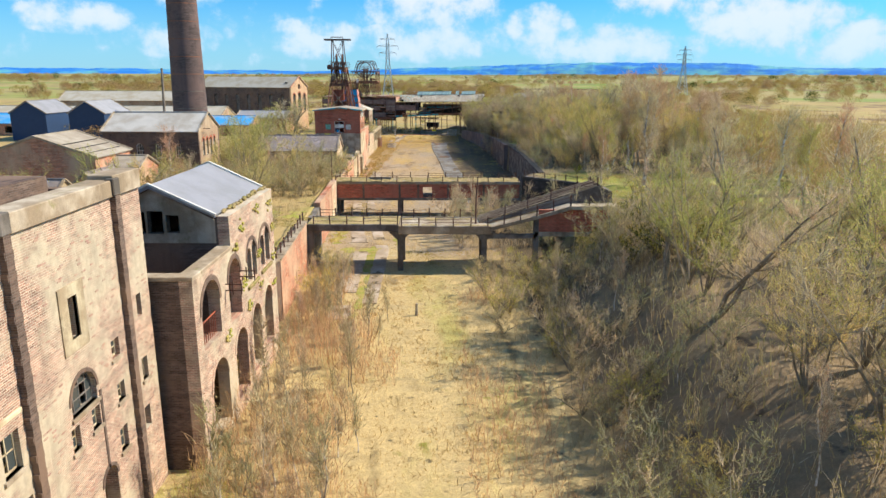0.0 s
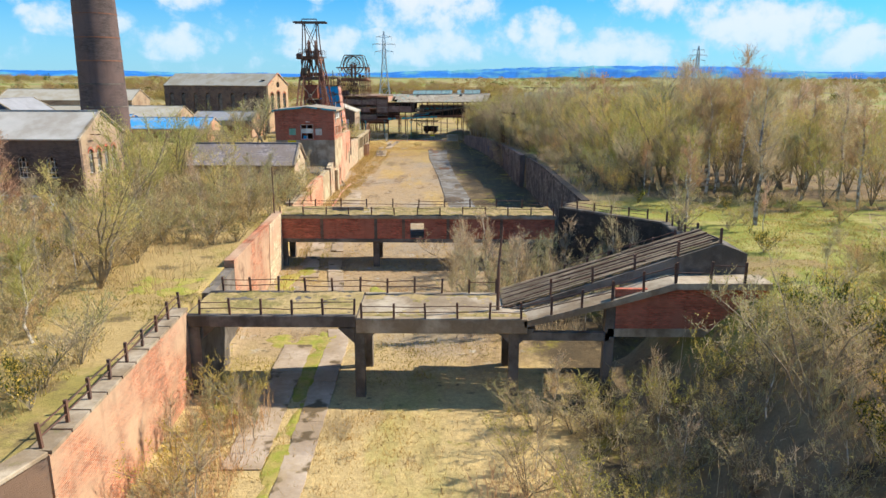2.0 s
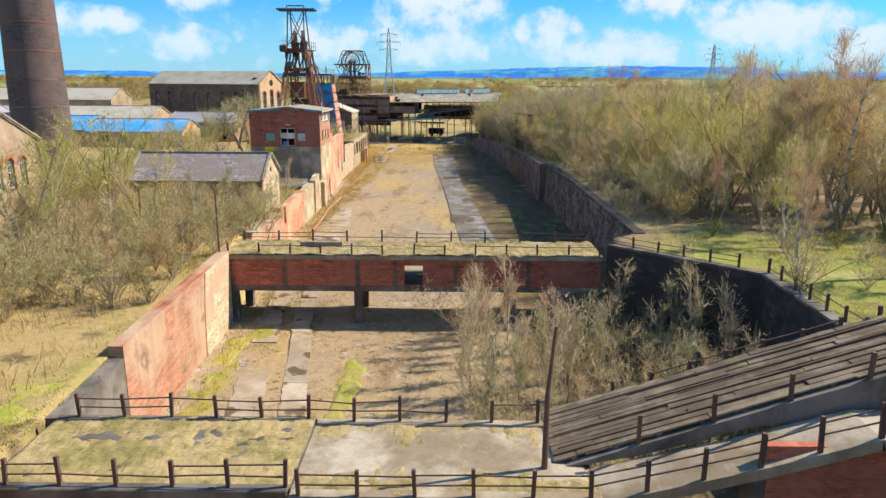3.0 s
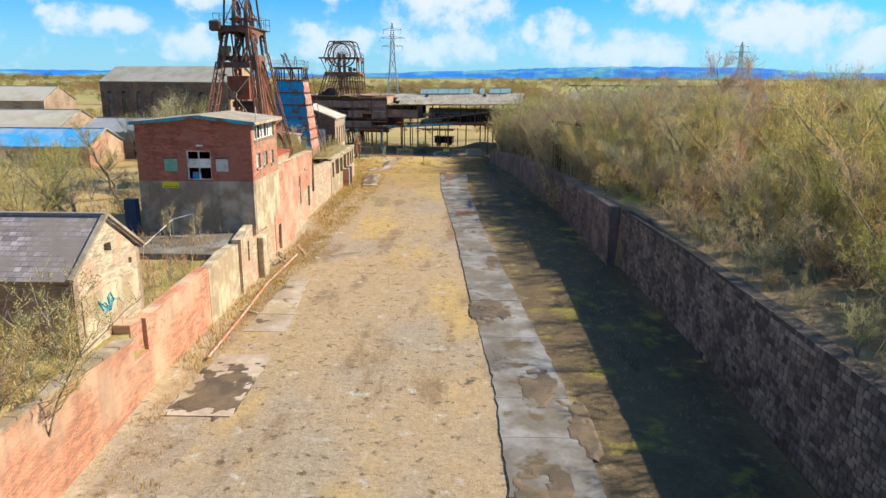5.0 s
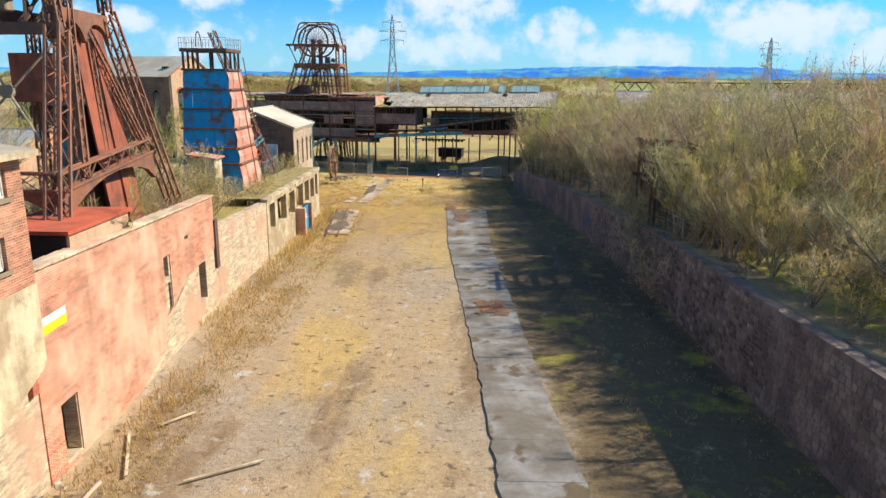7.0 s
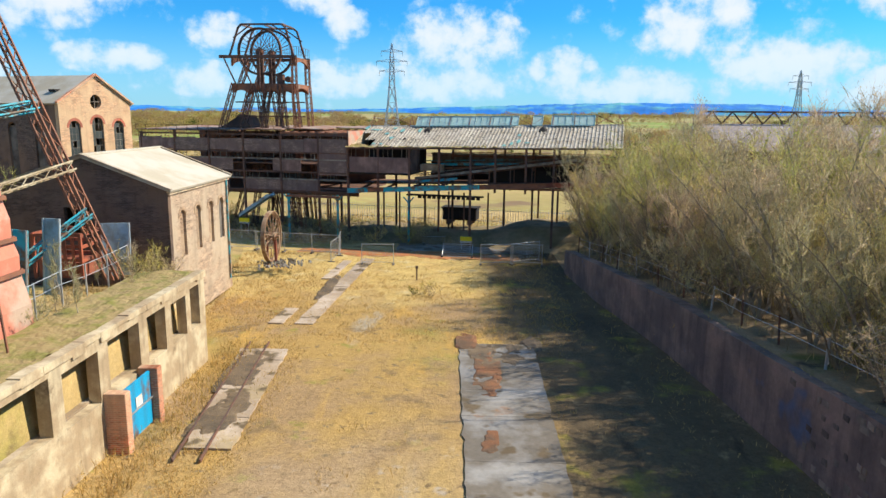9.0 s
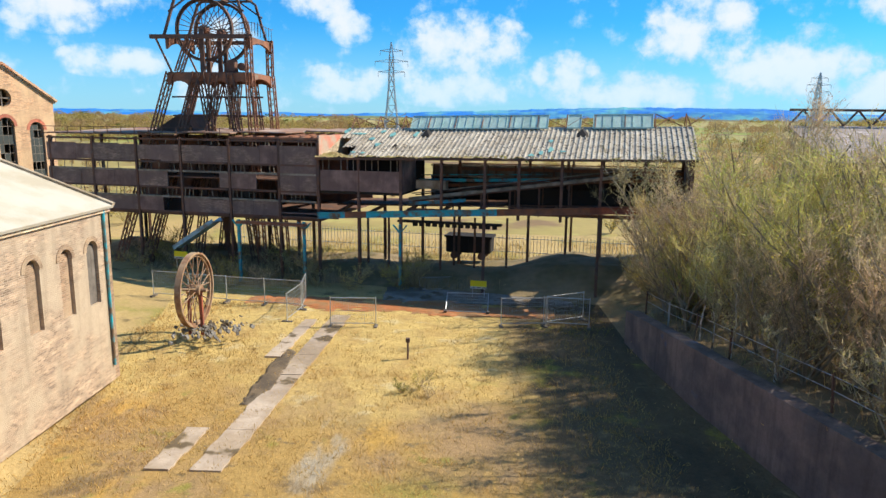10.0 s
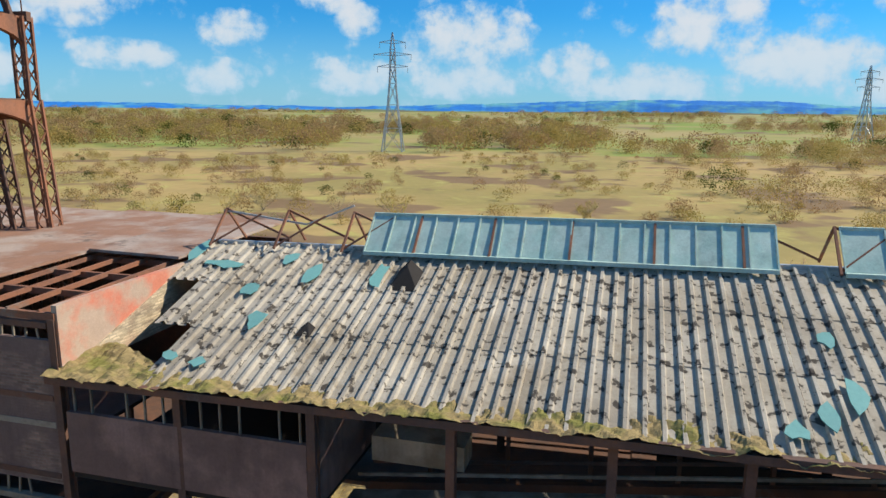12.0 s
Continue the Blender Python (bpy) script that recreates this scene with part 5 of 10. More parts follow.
# ---- terrace buildings ----
def gable_house(name, label, x0, x1, y0, y1, z0, eave, ridge, axis, walls, roof, holes_front=(), holes_right=(), over=0.25, category="building", ridge_at=0.5, verge="concrete", side_mats=None):
    """A gabled house, its ridge along 'x' or 'y'. holes_front: openings of the wall to -y; holes_right: of the wall to +x."""
    t = thing(name, ((x0 + x1) / 2, (y0 + y1) / 2, z0), label, category)
    sm = side_mats or {}
    th = 0.35
    cx, cy = x0 + (x1 - x0) * ridge_at, y0 + (y1 - y0) * ridge_at

    def profile(a, b, c, gabled):
        return [(a, z0 - 0.5), (b, z0 - 0.5), (b, eave)] + ([(c, ridge)] if gabled else []) + [(a, eave)]

    bm = B()
    wall(bm, profile(x0, x1, cx, axis == "y"), [h for h in holes_front], th, at(0, y0, 0))
    part("front_wall", bm, sm.get("front", walls), t)
    bm = B()
    wall(bm, profile(x0, x1, cx, axis == "y"), [], th, at(0, y1 - th, 0))
    part("rear_wall", bm, sm.get("rear", walls), t)
    bm = B()
    wall(bm, profile(y0 + th + 0.002, y1 - th - 0.002, cy, axis == "x"), [h for h in holes_right], th, at(x1, 0, 0, 90))
    part("side_wall", bm, sm.get("right", walls), t)
    bm = B()
    wall(bm, profile(y0 + th + 0.002, y1 - th - 0.002, cy, axis == "x"), [], th, at(x0 + th, 0, 0, 90))
    part("side_wall", bm, sm.get("left", walls), t)
    rise = 0.1
    if axis == "x":
        k = (ridge - eave) / (cy - y0)
        a = [(x0 - over * 0.5, y0 - over, eave - over * k + rise), (x1 + over * 0.5, y0 - over, eave - over * k + rise), (x1 + over * 0.5, cy, ridge + rise), (x0 - over * 0.5, cy, ridge + rise)]
        b = [(x0 - over * 0.5, y1 + over, eave - over * k + rise), (x1 + over * 0.5, y1 + over, eave - over * k + rise), (x1 + over * 0.5, cy, ridge + rise), (x0 - over * 0.5, cy, ridge + rise)]
        caps = [((x, cy, ridge + rise + 0.04), (x, yy, eave - over * k + rise + 0.04)) for x in (x0 - over * 0.4, x1 + over * 0.4) for yy in (y0 - over, y1 + over)]
        rd = ((x0 - over * 0.5, cy, ridge + rise + 0.03), (x1 + over * 0.5, cy, ridge + rise + 0.03))
    else:
        k = (ridge - eave) / (cx - x0)
        k2 = (ridge - eave) / (x1 - cx)
        a = [(x0 - over, y0 - over * 0.5, eave - over * k + rise), (x0 - over, y1 + over * 0.5, eave - over * k + rise), (cx, y1 + over * 0.5, ridge + rise), (cx, y0 - over * 0.5, ridge + rise)]
        b = [(x1 + over, y0 - over * 0.5, eave - over * k2 + rise), (x1 + over, y1 + over * 0.5, eave - over * k2 + rise), (cx, y1 + over * 0.5, ridge + rise), (cx, y0 - over * 0.5, ridge + rise)]
        caps = [((cx, y, ridge + rise + 0.04), (xx, y, eave - over * kk + rise + 0.04)) for y in (y0 - over * 0.4, y1 + over * 0.4) for xx, kk in ((x0 - over, k), (x1 + over, k2))]
        rd = ((cx, y0 - over * 0.5, ridge + rise + 0.03), (cx, y1 + over * 0.5, ridge + rise + 0.03))
    for q in (a, b):
        bm = B()
        slab(bm, q, 0.12)
        part("roof", bm, roof, t)
    if verge:
        for p, q in caps:
            bm = B()
            beam(bm, p, q, 0.22, 0.12)
            part("verge", bm, verge, t)
    bm = B()
    beam(bm, *rd, 0.22, 0.12)
    part("ridge_tile", bm, roof, t)
    return t


def shed():
    hr = [rect(100.6, 101.0, 5.1, 5.5)]
    t = gable_house("slate_shed", "brick shed with old slate roof and pale gable", -26.4, -15.3, 99.7, 105.4, 3.4, 6.25, 8.1, "x", "brick_brown", "slate_old", holes_front=[rect(-25.5, -24.2, 4.3, 5.8), rect(-19.4, -18.7, 4.0, 5.7)], holes_right=[rect(102.3, 102.9, 6.6, 7.0), rect(104.3, 104.6, 5.6, 5.9)], side_mats={"right": "brick_cream"})
    bm = B()
    box(bm, (-15.3, 100.1, 3.7), (-15.24, 104.9, 5.2))
    part("whitewash", bm, "render_cream", t)
    bm = B()
    rng = random.Random(3)
    p = Vector((0, 101.2, 4.5))
    for k in range(16):
        q = Vector((0, 101.2 + 1.5 * rng.random(), 4.1 + 0.9 * rng.random()))
        beam(bm, (-15.225, p.y, p.z), (-15.225, q.y, q.z), 0.07, 0.02)
        p = q
    part("spray_paint", bm, "teal", t, "pale blue spray paint strokes")
    bm = B()
    for x in (-18.2, -17.7, -17.2, -16.7):
        beam(bm, (x, 99.68, 4.5), (x + 0.2, 99.68, 4.95), 0.02, 0.06)
        beam(bm, (x + 0.2, 99.68, 4.95), (x + 0.35, 99.68, 4.5), 0.02, 0.06)
    part("spray_paint", bm, "white", t, "white spray paint strokes")
    bm = B()
    box(bm, (-19.4, 99.85, 4.0), (-18.7, 99.92, 5.7))
    part("door", bm, "wood", t)
    window(t, at(0, 99.7, 0), -25.5, -24.2, 4.3, 5.8, broken=0.5)


def office():
    """The red brick two-storey office, its lower storey rendered, standing on the yard wall."""
    x0, x1, y0, y1 = -22.1, -14.3, 120.7, 127.3
    front = [rect(-18.75, -17.1, 7.05, 9.05), rect(-20.3, -19.4, 7.65, 8.5), rect(-16.8, -15.95, 7.65, 8.5)]
    side = [rect(121.5, 126.6, 9.7, 10.75), rect(121.7, 122.7, 7.75, 8.75), rect(123.5, 124.5, 7.75, 8.7), rect(125.4, 126.2, 7.7, 8.65), rect(124.4, 126.6, 3.4, 4.4)]
    t = thing("brick_office", ((x0 + x1) / 2, y0, 4), "red brick office over cream render with shallow roof", "building")
    cx = -17.7
    bm = B()
    wall(bm, [(x0, 7.0), (x1, 7.0), (x1, 10.9), (cx, 11.35), (x0, 10.9)], [rect(-18.75, -17.1, 7.08, 9.05)] + front[1:], 0.3, at(0, y0, 0))
    part("front_wall", bm, "brick_red", t)
    bm = B()
    wall(bm, [(x0, 3.4), (x1, 3.4), (x1, 6.998), (x0, 6.998)], [], 0.33, at(0, y0 - 0.03, 0))
    part("plinth", bm, "render_grey", t)
    # lighter brick than the front: direct sunlight is painted into this side
    bm = B()
    wall(bm, rect(y0 + 0.302, y1, 7.0, 10.9), side[:4], 0.3, at(x1, 0, 0, 90))
    part("side_wall", bm, "brick_orange", t, "orange brick side wall, sunlight in its colour")
    bm = B()
    wall(bm, [(y0 + 0.302, 3.4), (y1 - 3.2, 3.4), (y1 - 2.6, 3.3), (y1, 4.4), (y1, 6.998), (y0 + 0.302, 6.998)], [], 0.33, at(x1 + 0.03, 0, 0, 90))
    part("side_plinth", bm, "render_cream", t)
    bm = B()
    box(bm, (x0, y1 - 0.3, 3.4), (x1 - 0.35, y1, 10.9))
    box(bm, (x0, y0 + 0.31, 3.4), (x0 + 0.3, y1 - 0.3, 10.9))
    part("rear_wall", bm, "brick_red", t)
    bm = B()
    slab(bm, [(x0 - 0.25, y0 - 0.35, 10.95), (cx, y0 - 0.35, 11.42), (cx, y1 + 0.3, 11.42), (x0 - 0.25, y1 + 0.3, 10.95)], 0.1)
    slab(bm, [(cx, y0 - 0.35, 11.42), (x1 + 0.4, y0 - 0.35, 10.98), (x1 + 0.4, y1 + 0.3, 10.98), (cx, y1 + 0.3, 11.42)], 0.1)
    part("roof", bm, "felt_brown", t, "brown grey felt roof with shallow pitch")
    bm = B()
    beam(bm, (x0 - 0.25, y0 - 0.38, 10.84), (cx, y0 - 0.38, 11.3), 0.05, 0.2)
    beam(bm, (cx, y0 - 0.38, 11.3), (x1 + 0.4, y0 - 0.38, 10.86), 0.05, 0.2)
    part("fascia", bm, "teal", t, "faded green fascia board")
    bm = B()
    box(bm, (x1 + 0.36, y0 - 0.35, 10.78), (x1 + 0.42, y1 + 0.3, 10.96))
    part("fascia", bm, "render_cream", t)
    m = at(0, y0, 0)
    mr = at(x1, 0, 0, 90)
    for lo, hi, name in (((-18.67, 7.08), (-17.17, 7.15), "door_sill"), ((-18.75, 7.08), (-18.67, 9.05), "door_post"), ((-17.98, 7.15), (-17.9, 8.98), "door_post"), ((-17.17, 7.08), (-17.09, 9.05), "door_post"), ((-18.67, 7.9), (-17.98, 8.5), "door_panel"), ((-17.9, 7.9), (-17.17, 8.5), "door_panel"), ((-18.67, 8.98), (-17.17, 9.05), "door_head")):
        bm = B()
        box(bm, (lo[0], y0 + 0.08, lo[1]), (hi[0], y0 + 0.17, hi[1]))
        part(name, bm, "white", t, "flaking white loading door timber")
    bm = B()
    box(bm, (-18.5, y0 + 0.25, 7.1), (-17.9, y0 + 0.28, 7.6))
    part("board", bm, "blue", t)
    for x, mat in ((-20.3, "greenpaint"), (-16.8, "white")):
        bm = B()
        box(bm, (x, y0 + 0.06, 7.65), (x + 0.88, y0 + 0.12, 8.5))
        part("boarded_window", bm, mat, t, "boarded up window")
        bm = B()
        box(bm, (x - 0.1, y0 - 0.03, 8.5), (x + 0.98, y0 + 0.1, 8.62))
        part("lintel", bm, "brick_dark", t)
    for a in side[1:4]:
        (u0, z0), (u1, z1) = a[0], a[2]
        window(t, mr, u0, u1, z0, z1, bars=(4, 1), depth=0.12, glass="white", broken=0.15)
    bm = B()
    rng = random.Random(6)
    strips = []
    u = 121.5
    while u < 126.6:
        w = rng.uniform(0.2, 0.42)
        if rng.random() < 0.6:
            strips.append((u, u + w - 0.04))
        u += w
    w = window(t, mr, 121.5, 126.6, 9.7, 10.75, bars=(9, 1), depth=0.1, broken=1.0)
    for u0, u1 in strips:
        bm = B()
        box(bm, (u0, 0.14, 9.72), (u1, 0.18, 10.72), mr)
        part("blind_strip", bm, "white", w, "torn white blind strip")
    bm = B()
    box(bm, (-18.0, y0 - 0.12, 9.35), (-17.55, y0, 9.45))
    part("lamp_bracket", bm, "white", t)
    s = thing("warning_sign", (-20.1, y0 - 0.06, 6.75), "yellow warning sign on grey rendered wall", "sign", group="warning signs")
    bm = B()
    box(bm, (-20.5, y0 - 0.075, 6.55), (-19.4, y0 - 0.045, 6.95))
    part("panel", bm, "yellow", s)
    bm = B()
    for k in range(3):
        box(bm, (-20.4 + k * 0.36, y0 - 0.08, 6.62), (-20.15 + k * 0.36, y0 - 0.077, 6.66))
    part("lettering_bars", bm, "ink", s)
    # plinth down to the yard with its broken openings
    p = thing("yard_wall", (-14.6, 122, 0), "cream and red brick yard wall with broken openings", "wall", kind="structure")
    bm = B()
    wall(bm, [(117.5, -0.4), (145.8, -0.4), (145.8, 6.5), (127.4, 7.15), (127.4, 4.1), (124.0, 3.35), (121.0, 4.1), (117.5, 3.7)], [rect(128.6, 129.6, 0.2, 2.3), rect(138.2, 138.8, 3.9, 4.9), rect(138.6, 138.9, 2.2, 3.6), rect(141.0, 141.5, 5.1, 5.3), rect(142.9, 144.0, 1.2, 3.3), rect(136.6, 137.0, 3.6, 3.8), rect(119.1, 119.5, 1.8, 3.2), rect(132.6, 133.0, 0.0, 0.2)], 0.6, at(-14.55, 0, 0, 92.2) @ Matrix.Translation((0, 0, 0)) if 0 else pose(-14.6, 122, 0, 0, 0, 92.4) @ Matrix.Translation((-122, 0, 0)))
    part("wall_face", bm, "brick_cream", p)
    bm = B()
    mm = pose(-14.6, 122, 0, 0, 0, 92.4) @ Matrix.Translation((-122, 0, 0))
    wall(bm, [(127.5, -0.3), (134.0, -0.3), (137.6, 0.9), (138.05, 2.0), (141.2, 3.2), (145.7, 3.6), (145.7, 6.45), (127.5, 7.1)], [rect(128.55, 129.65, 0.15, 2.35), rect(138.15, 138.95, 2.15, 4.95), rect(141.0, 141.5, 5.1, 5.3)], 0.05, mm @ Matrix.Translation((0, -0.05, 0)))
    part("brick_facing", bm, "brick_wall", p)
    for k in range(22):
        u = 127.4 + k * 0.84
        bm = B()
        z = 7.15 - (u + 0.42 - 127.4) * 0.035
        box(bm, (u, -0.1, z), (u + 0.83, 0.65, z + 0.1), mm, bevel=0.02)
        part("coping", bm, "brick_cream", p)
    # black backing paints the shade behind the openings
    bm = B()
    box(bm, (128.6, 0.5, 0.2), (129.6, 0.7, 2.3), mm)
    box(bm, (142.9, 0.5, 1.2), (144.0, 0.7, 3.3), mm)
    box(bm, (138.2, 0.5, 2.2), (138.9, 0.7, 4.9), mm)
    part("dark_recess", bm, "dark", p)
    bm = B()
    rr = random.Random(21)
    for k in range(16):
        u, h_ = rr.uniform(123.5, 127.0), rr.random() * 0.35
        bmesh.ops.create_icosphere(bm, subdivisions=1, radius=rr.uniform(0.08, 0.18), matrix=mm @ pose(u, -0.1 - 0.9 * (1 - h_) + rr.uniform(0, 0.2), h_ * 2.9 * (1 - abs(u - 125.3) / 3.2), rr.uniform(0, 360), rr.uniform(0, 360), rr.uniform(0, 360)) @ Matrix.Diagonal((1, 0.8, 0.65, 1)))
    for v in bm.verts:
        v.co += Vector((rr.uniform(-0.05, 0.05), rr.uniform(-0.05, 0.05), rr.uniform(-0.05, 0.05)))
    part("rubble", bm, "concrete", p)["kind"] = "stuff"
    bm = B()
    box(bm, (121.6, -0.45, -0.3), (123.2, 0.0, 2.9), mm, bevel=0.05)
    part("pier", bm, "render_cream", p)
    bm = B()
    box(bm, (145.6, -0.15, 2.4), (146.1, 0.2, 5.2), mm)
    part("dark_slot", bm, "rust_dark", p)
    s = thing("warning_sign", (-14.8, 128.5, 5.4), "yellow and white warning sign on brick wall", "sign", group="warning signs")
    bm = B()
    box(bm, (127.9, -0.09, 5.0), (129.5, -0.06, 5.3), mm)
    part("panel", bm, "yellow", s)
    bm = B()
    box(bm, (127.9, -0.09, 5.3), (129.5, -0.06, 5.55), mm)
    part("panel", bm, "white", s)
    h = thing("lean_to", (-16.5, 130, 5), "small brick lean-to with red felt roof", "outbuilding")
    bm = B()
    box(bm, (-18.5, 131.2, 3.9), (-15.4, 135.6, 7.6))
    part("wall", bm, "brick_orange", h)
    bm = B()
    box(bm, (-18.6, 131.0, 7.6), (-15.3, 135.8, 7.74))
    part("roof", bm, "red_felt", h, "bright red felt roof")
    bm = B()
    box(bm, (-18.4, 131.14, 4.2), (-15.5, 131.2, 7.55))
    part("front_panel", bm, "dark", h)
    # cabinet beside the front and a tubular frame
    c = thing("steel_cabinet", (-22.6, 120.2, 4), "tall grey-blue steel cabinet beside brick wall", "cabinet")
    bm = B()
    box(bm, (-23.0, 120.0, 3.2), (-22.2, 120.6, 5.8), bevel=0.03)
    part("body", bm, "navy", c)
    g = thing("tube_frame", (-18.5, 117, 4), "white tubular frame on concrete terrace", "frame")
    bm = B()
    for a, b in (((-19.2, 118.6, 3.45), (-19.2, 118.6, 4.75)), ((-17.9, 118.9, 3.45), (-17.9, 118.9, 5.1)), ((-19.2, 118.6, 4.75), (-17.9, 118.9, 5.1)), ((-19.2, 118.6, 4.75), (-20.2, 116.0, 3.45))):
        tube(bm, a, b, 0.035, n=6)
    part("tube", bm, "white", g)
    bm = B()
    box(bm, (-21.5, 114.5, 2.8), (-15.2, 120.6, 3.5), bevel=0.04)
    tt = thing("terrace_slab", (-18, 117, 4), "cracked concrete slab on the terrace", "slab", kind="structure")
    part("slab_top", bm, "slab", tt)


def flagpole():
    t = thing("flagpole", (-14.2, 121.8, 10), "white pole fixed to brick office wall", "pole")
    bm = B()
    tube(bm, (-14.2, 121.6, 9.2), (-14.15, 121.6, 11.9), 0.04, n=6)
    part("pole", bm, "white", t)


def power_house():
    x0, x1, y0, y1 = -42.0, -30.2, 86.0, 94.0
    hf = [arch_pts(x, x + 0.95, 6.7, 8.5) for x in (-40.6, -38.0, -35.6, -33.2)] + [arch_pts(-39.4, -37.6, 4.2, 6.0)]
    hr = [arch_pts(y, y + 0.75, 6.9, 9.0) for y in (87.4, 88.8, 90.2, 91.6)]
    # sunlit end wall painted in paler brick than the shaded front
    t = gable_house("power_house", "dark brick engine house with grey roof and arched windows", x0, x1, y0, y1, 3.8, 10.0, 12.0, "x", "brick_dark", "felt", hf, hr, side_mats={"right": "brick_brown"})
    for h in hf:
        xs = [p[0] for p in h]
        zs = [p[1] for p in h]
        window(t, at(0, y0, 0), min(xs), max(xs), min(zs), max(zs), arched=True, bars=(3, 4), broken=0.3)
        arch_band(t, at(0, y0, 0), min(xs), max(xs), min(zs), max(zs), width=0.2)
    for h in hr:
        xs = [p[0] for p in h]
        window(t, at(x1, 0, 0, 90), min(xs), max(xs), 6.9, 9.0, arched=True, bars=(3, 4), broken=0.3)
        arch_band(t, at(x1, 0, 0, 90), min(xs), max(xs), 6.9, 9.0, width=0.2, material="brick_red")
    bm = B()
    box(bm, (-37.5, y0 - 1.5, 3.8), (-32.5, y0 - 0.02, 5.3))
    part("annexe", bm, "pale_sheet", t, "low pale blue sheeted annexe")
    for (y, z) in ((88.0, 10.2), (88.0, 8.2), (93.0, 8.4)):
        bm = B()
        beam(bm, (x1, y, z), (x1 + 0.9, y, z), 0.06)
        beam(bm, (x1 + 0.6, y - 0.5, z), (x1 + 0.6, y + 0.5, z), 0.06)
        part("insulator_bracket", bm, "rust_dark", t)


def chimney():
    t = thing("chimney", (-40.2, 112, 4), "very tall tapering round brick chimney with iron bands", "chimney")
    bm = B()
    n = 40
    rings = []
    for z in np.linspace(3.5, 46, 24):
        r = 2.75 - 0.021 * (z - 3.5)
        rings.append([bm.verts.new((-40.2 + r * math.cos(2 * math.pi * i / n), 112 + r * math.sin(2 * math.pi * i / n), z)) for i in range(n)])
    for a, b in zip(rings, rings[1:]):
        for i in range(n):
            bm.faces.new((a[i], a[(i + 1) % n], b[(i + 1) % n], b[i]))
    bm.faces.new(rings[-1])
    part("shaft", bm, "chimney_brick", t, smooth=True)
    for z in list(np.arange(9, 46, 2.6)):
        r = 2.75 - 0.021 * (z - 3.5) + 0.03
        bm = B()
        tube(bm, (-40.2, 112, z), (-40.2, 112, z + 0.12), r, r, n=40)
        part("iron_band", bm, "rust" if z > 16 else "concrete_dark", t)


shed()
office()
flagpole()
power_house()
chimney()


def workshops():
    t = gable_house("workshop", "red brick workshop with broken pale roof", -47, -35.2, 70, 78, 3.8, 8.6, 10.6, "y", "brick_orange", "felt_brown", [arch_pts(-45.5, -43.8, 4.4, 6.4), arch_pts(-39.5, -37.8, 4.4, 6.4)], [rect(73.2, 74.2, 5.5, 7)])
    # black blocks on the roof stand for unlit gaps
    bm = B()
    for k in range(3):
        box(bm, (-39.0 + k * 1.2, 70.2, 9.72 - k * 0.42), (-38.4 + k * 1.2, 77.5, 9.86 - k * 0.42))
    part("missing_strip", bm, "dark", t, "dark stripped roof gap")
    gable_house("workshop", "small red brick annexe with pale door", -35.2, -32.0, 72, 77.5, 3.8, 7.0, 8.2, "x", "brick_orange", "felt_brown", [rect(-34.4, -33.6, 4, 6)], [arch_pts(74, 75, 4.2, 6.2)])
    t = gable_house("cottage", "long low shed with grey slates", -46, -31.5, 54, 60, 3.8, 6.2, 8.2, "x", "render_grey", "slate_old", [rect(-44 + k * 2.4, -42.6 + k * 2.4, 4.4, 5.8) for k in range(5)], [rect(56, 57.4, 4, 6)], side_mats={"right": "render_cream"})
    for k in range(5):
        window(t, at(0, 54, 0), -44 + k * 2.4, -42.6 + k * 2.4, 4.4, 5.8, bars=(3, 2), broken=0.3)
    gable_house("cottage", "small cream brick cottage gable", -33.5, -29.5, 60.5, 66, 3.8, 6.6, 8.2, "y", "brick_cream", "slate_old", [rect(-32.4, -31.6, 6.2, 7)], [])
    # sheds behind the chimney
    for k, x in enumerate((-81.5, -70)):
        gable_house("dutch_shed", "navy sheeted shed gable with grey roof", x - 3.6, x + 3.4, 138, 149, 4, 9.4, 11.6, "y", "navy", "slate", category="shed")
    gable_house("long_shed", "long low shed with bright blue roof", -110, -56, 150, 161, 4, 6.6, 8.4, "x", "brick_orange", "blue_roof", [rect(-106 + k * 4, -104 + k * 4, 4.6, 6.0) for k in range(12)], category="shed")
    gable_house("long_shed", "long workshop range with pale sheet roof", -112, -52, 163, 176, 4, 7.0, 9.4, "x", "brick_brown", "felt_pale", category="shed")
    gable_house("long_shed", "orange brick shed with blue sheet roof", -56, -41, 150, 158, 4, 6.4, 8.0, "x", "brick_orange", "blue_roof", [rect(-54 + k * 3.4, -52.4 + k * 3.4, 4.6, 5.8) for k in range(4)], category="shed")
    gable_house("brick_store", "brown brick store with grey roof", -47.5, -36.0, 160, 170, 3.8, 7.2, 8.6, "x", "brick_orange", "slate", [rect(-46 + k * 2.6, -44.8 + k * 2.6, 4.4, 6.2) for k in range(4)], category="store")
    p = thing("flue_pipe", (-62, 150, 6), "thin tall metal flue pipe", "flue")
    bm = B()
    tube(bm, (-58, 146, 4), (-57.6, 146, 18), 0.3, 0.22, n=10)
    part("pipe", bm, "concrete_dark", p)
    gable_house("range", "long pale-roofed workshop range in the distance", -112, -78, 205, 216, 4, 9.5, 12.0, "x", "brick_brown", "felt_pale", category="building")
    gable_house("brick_store", "red brick building at the edge of works", -62, -56, 76, 84, 3.8, 8.5, 10, "y", "brick_red", "felt", [rect(-60.5, -58.5, 5, 7)], category="store")


workshops()


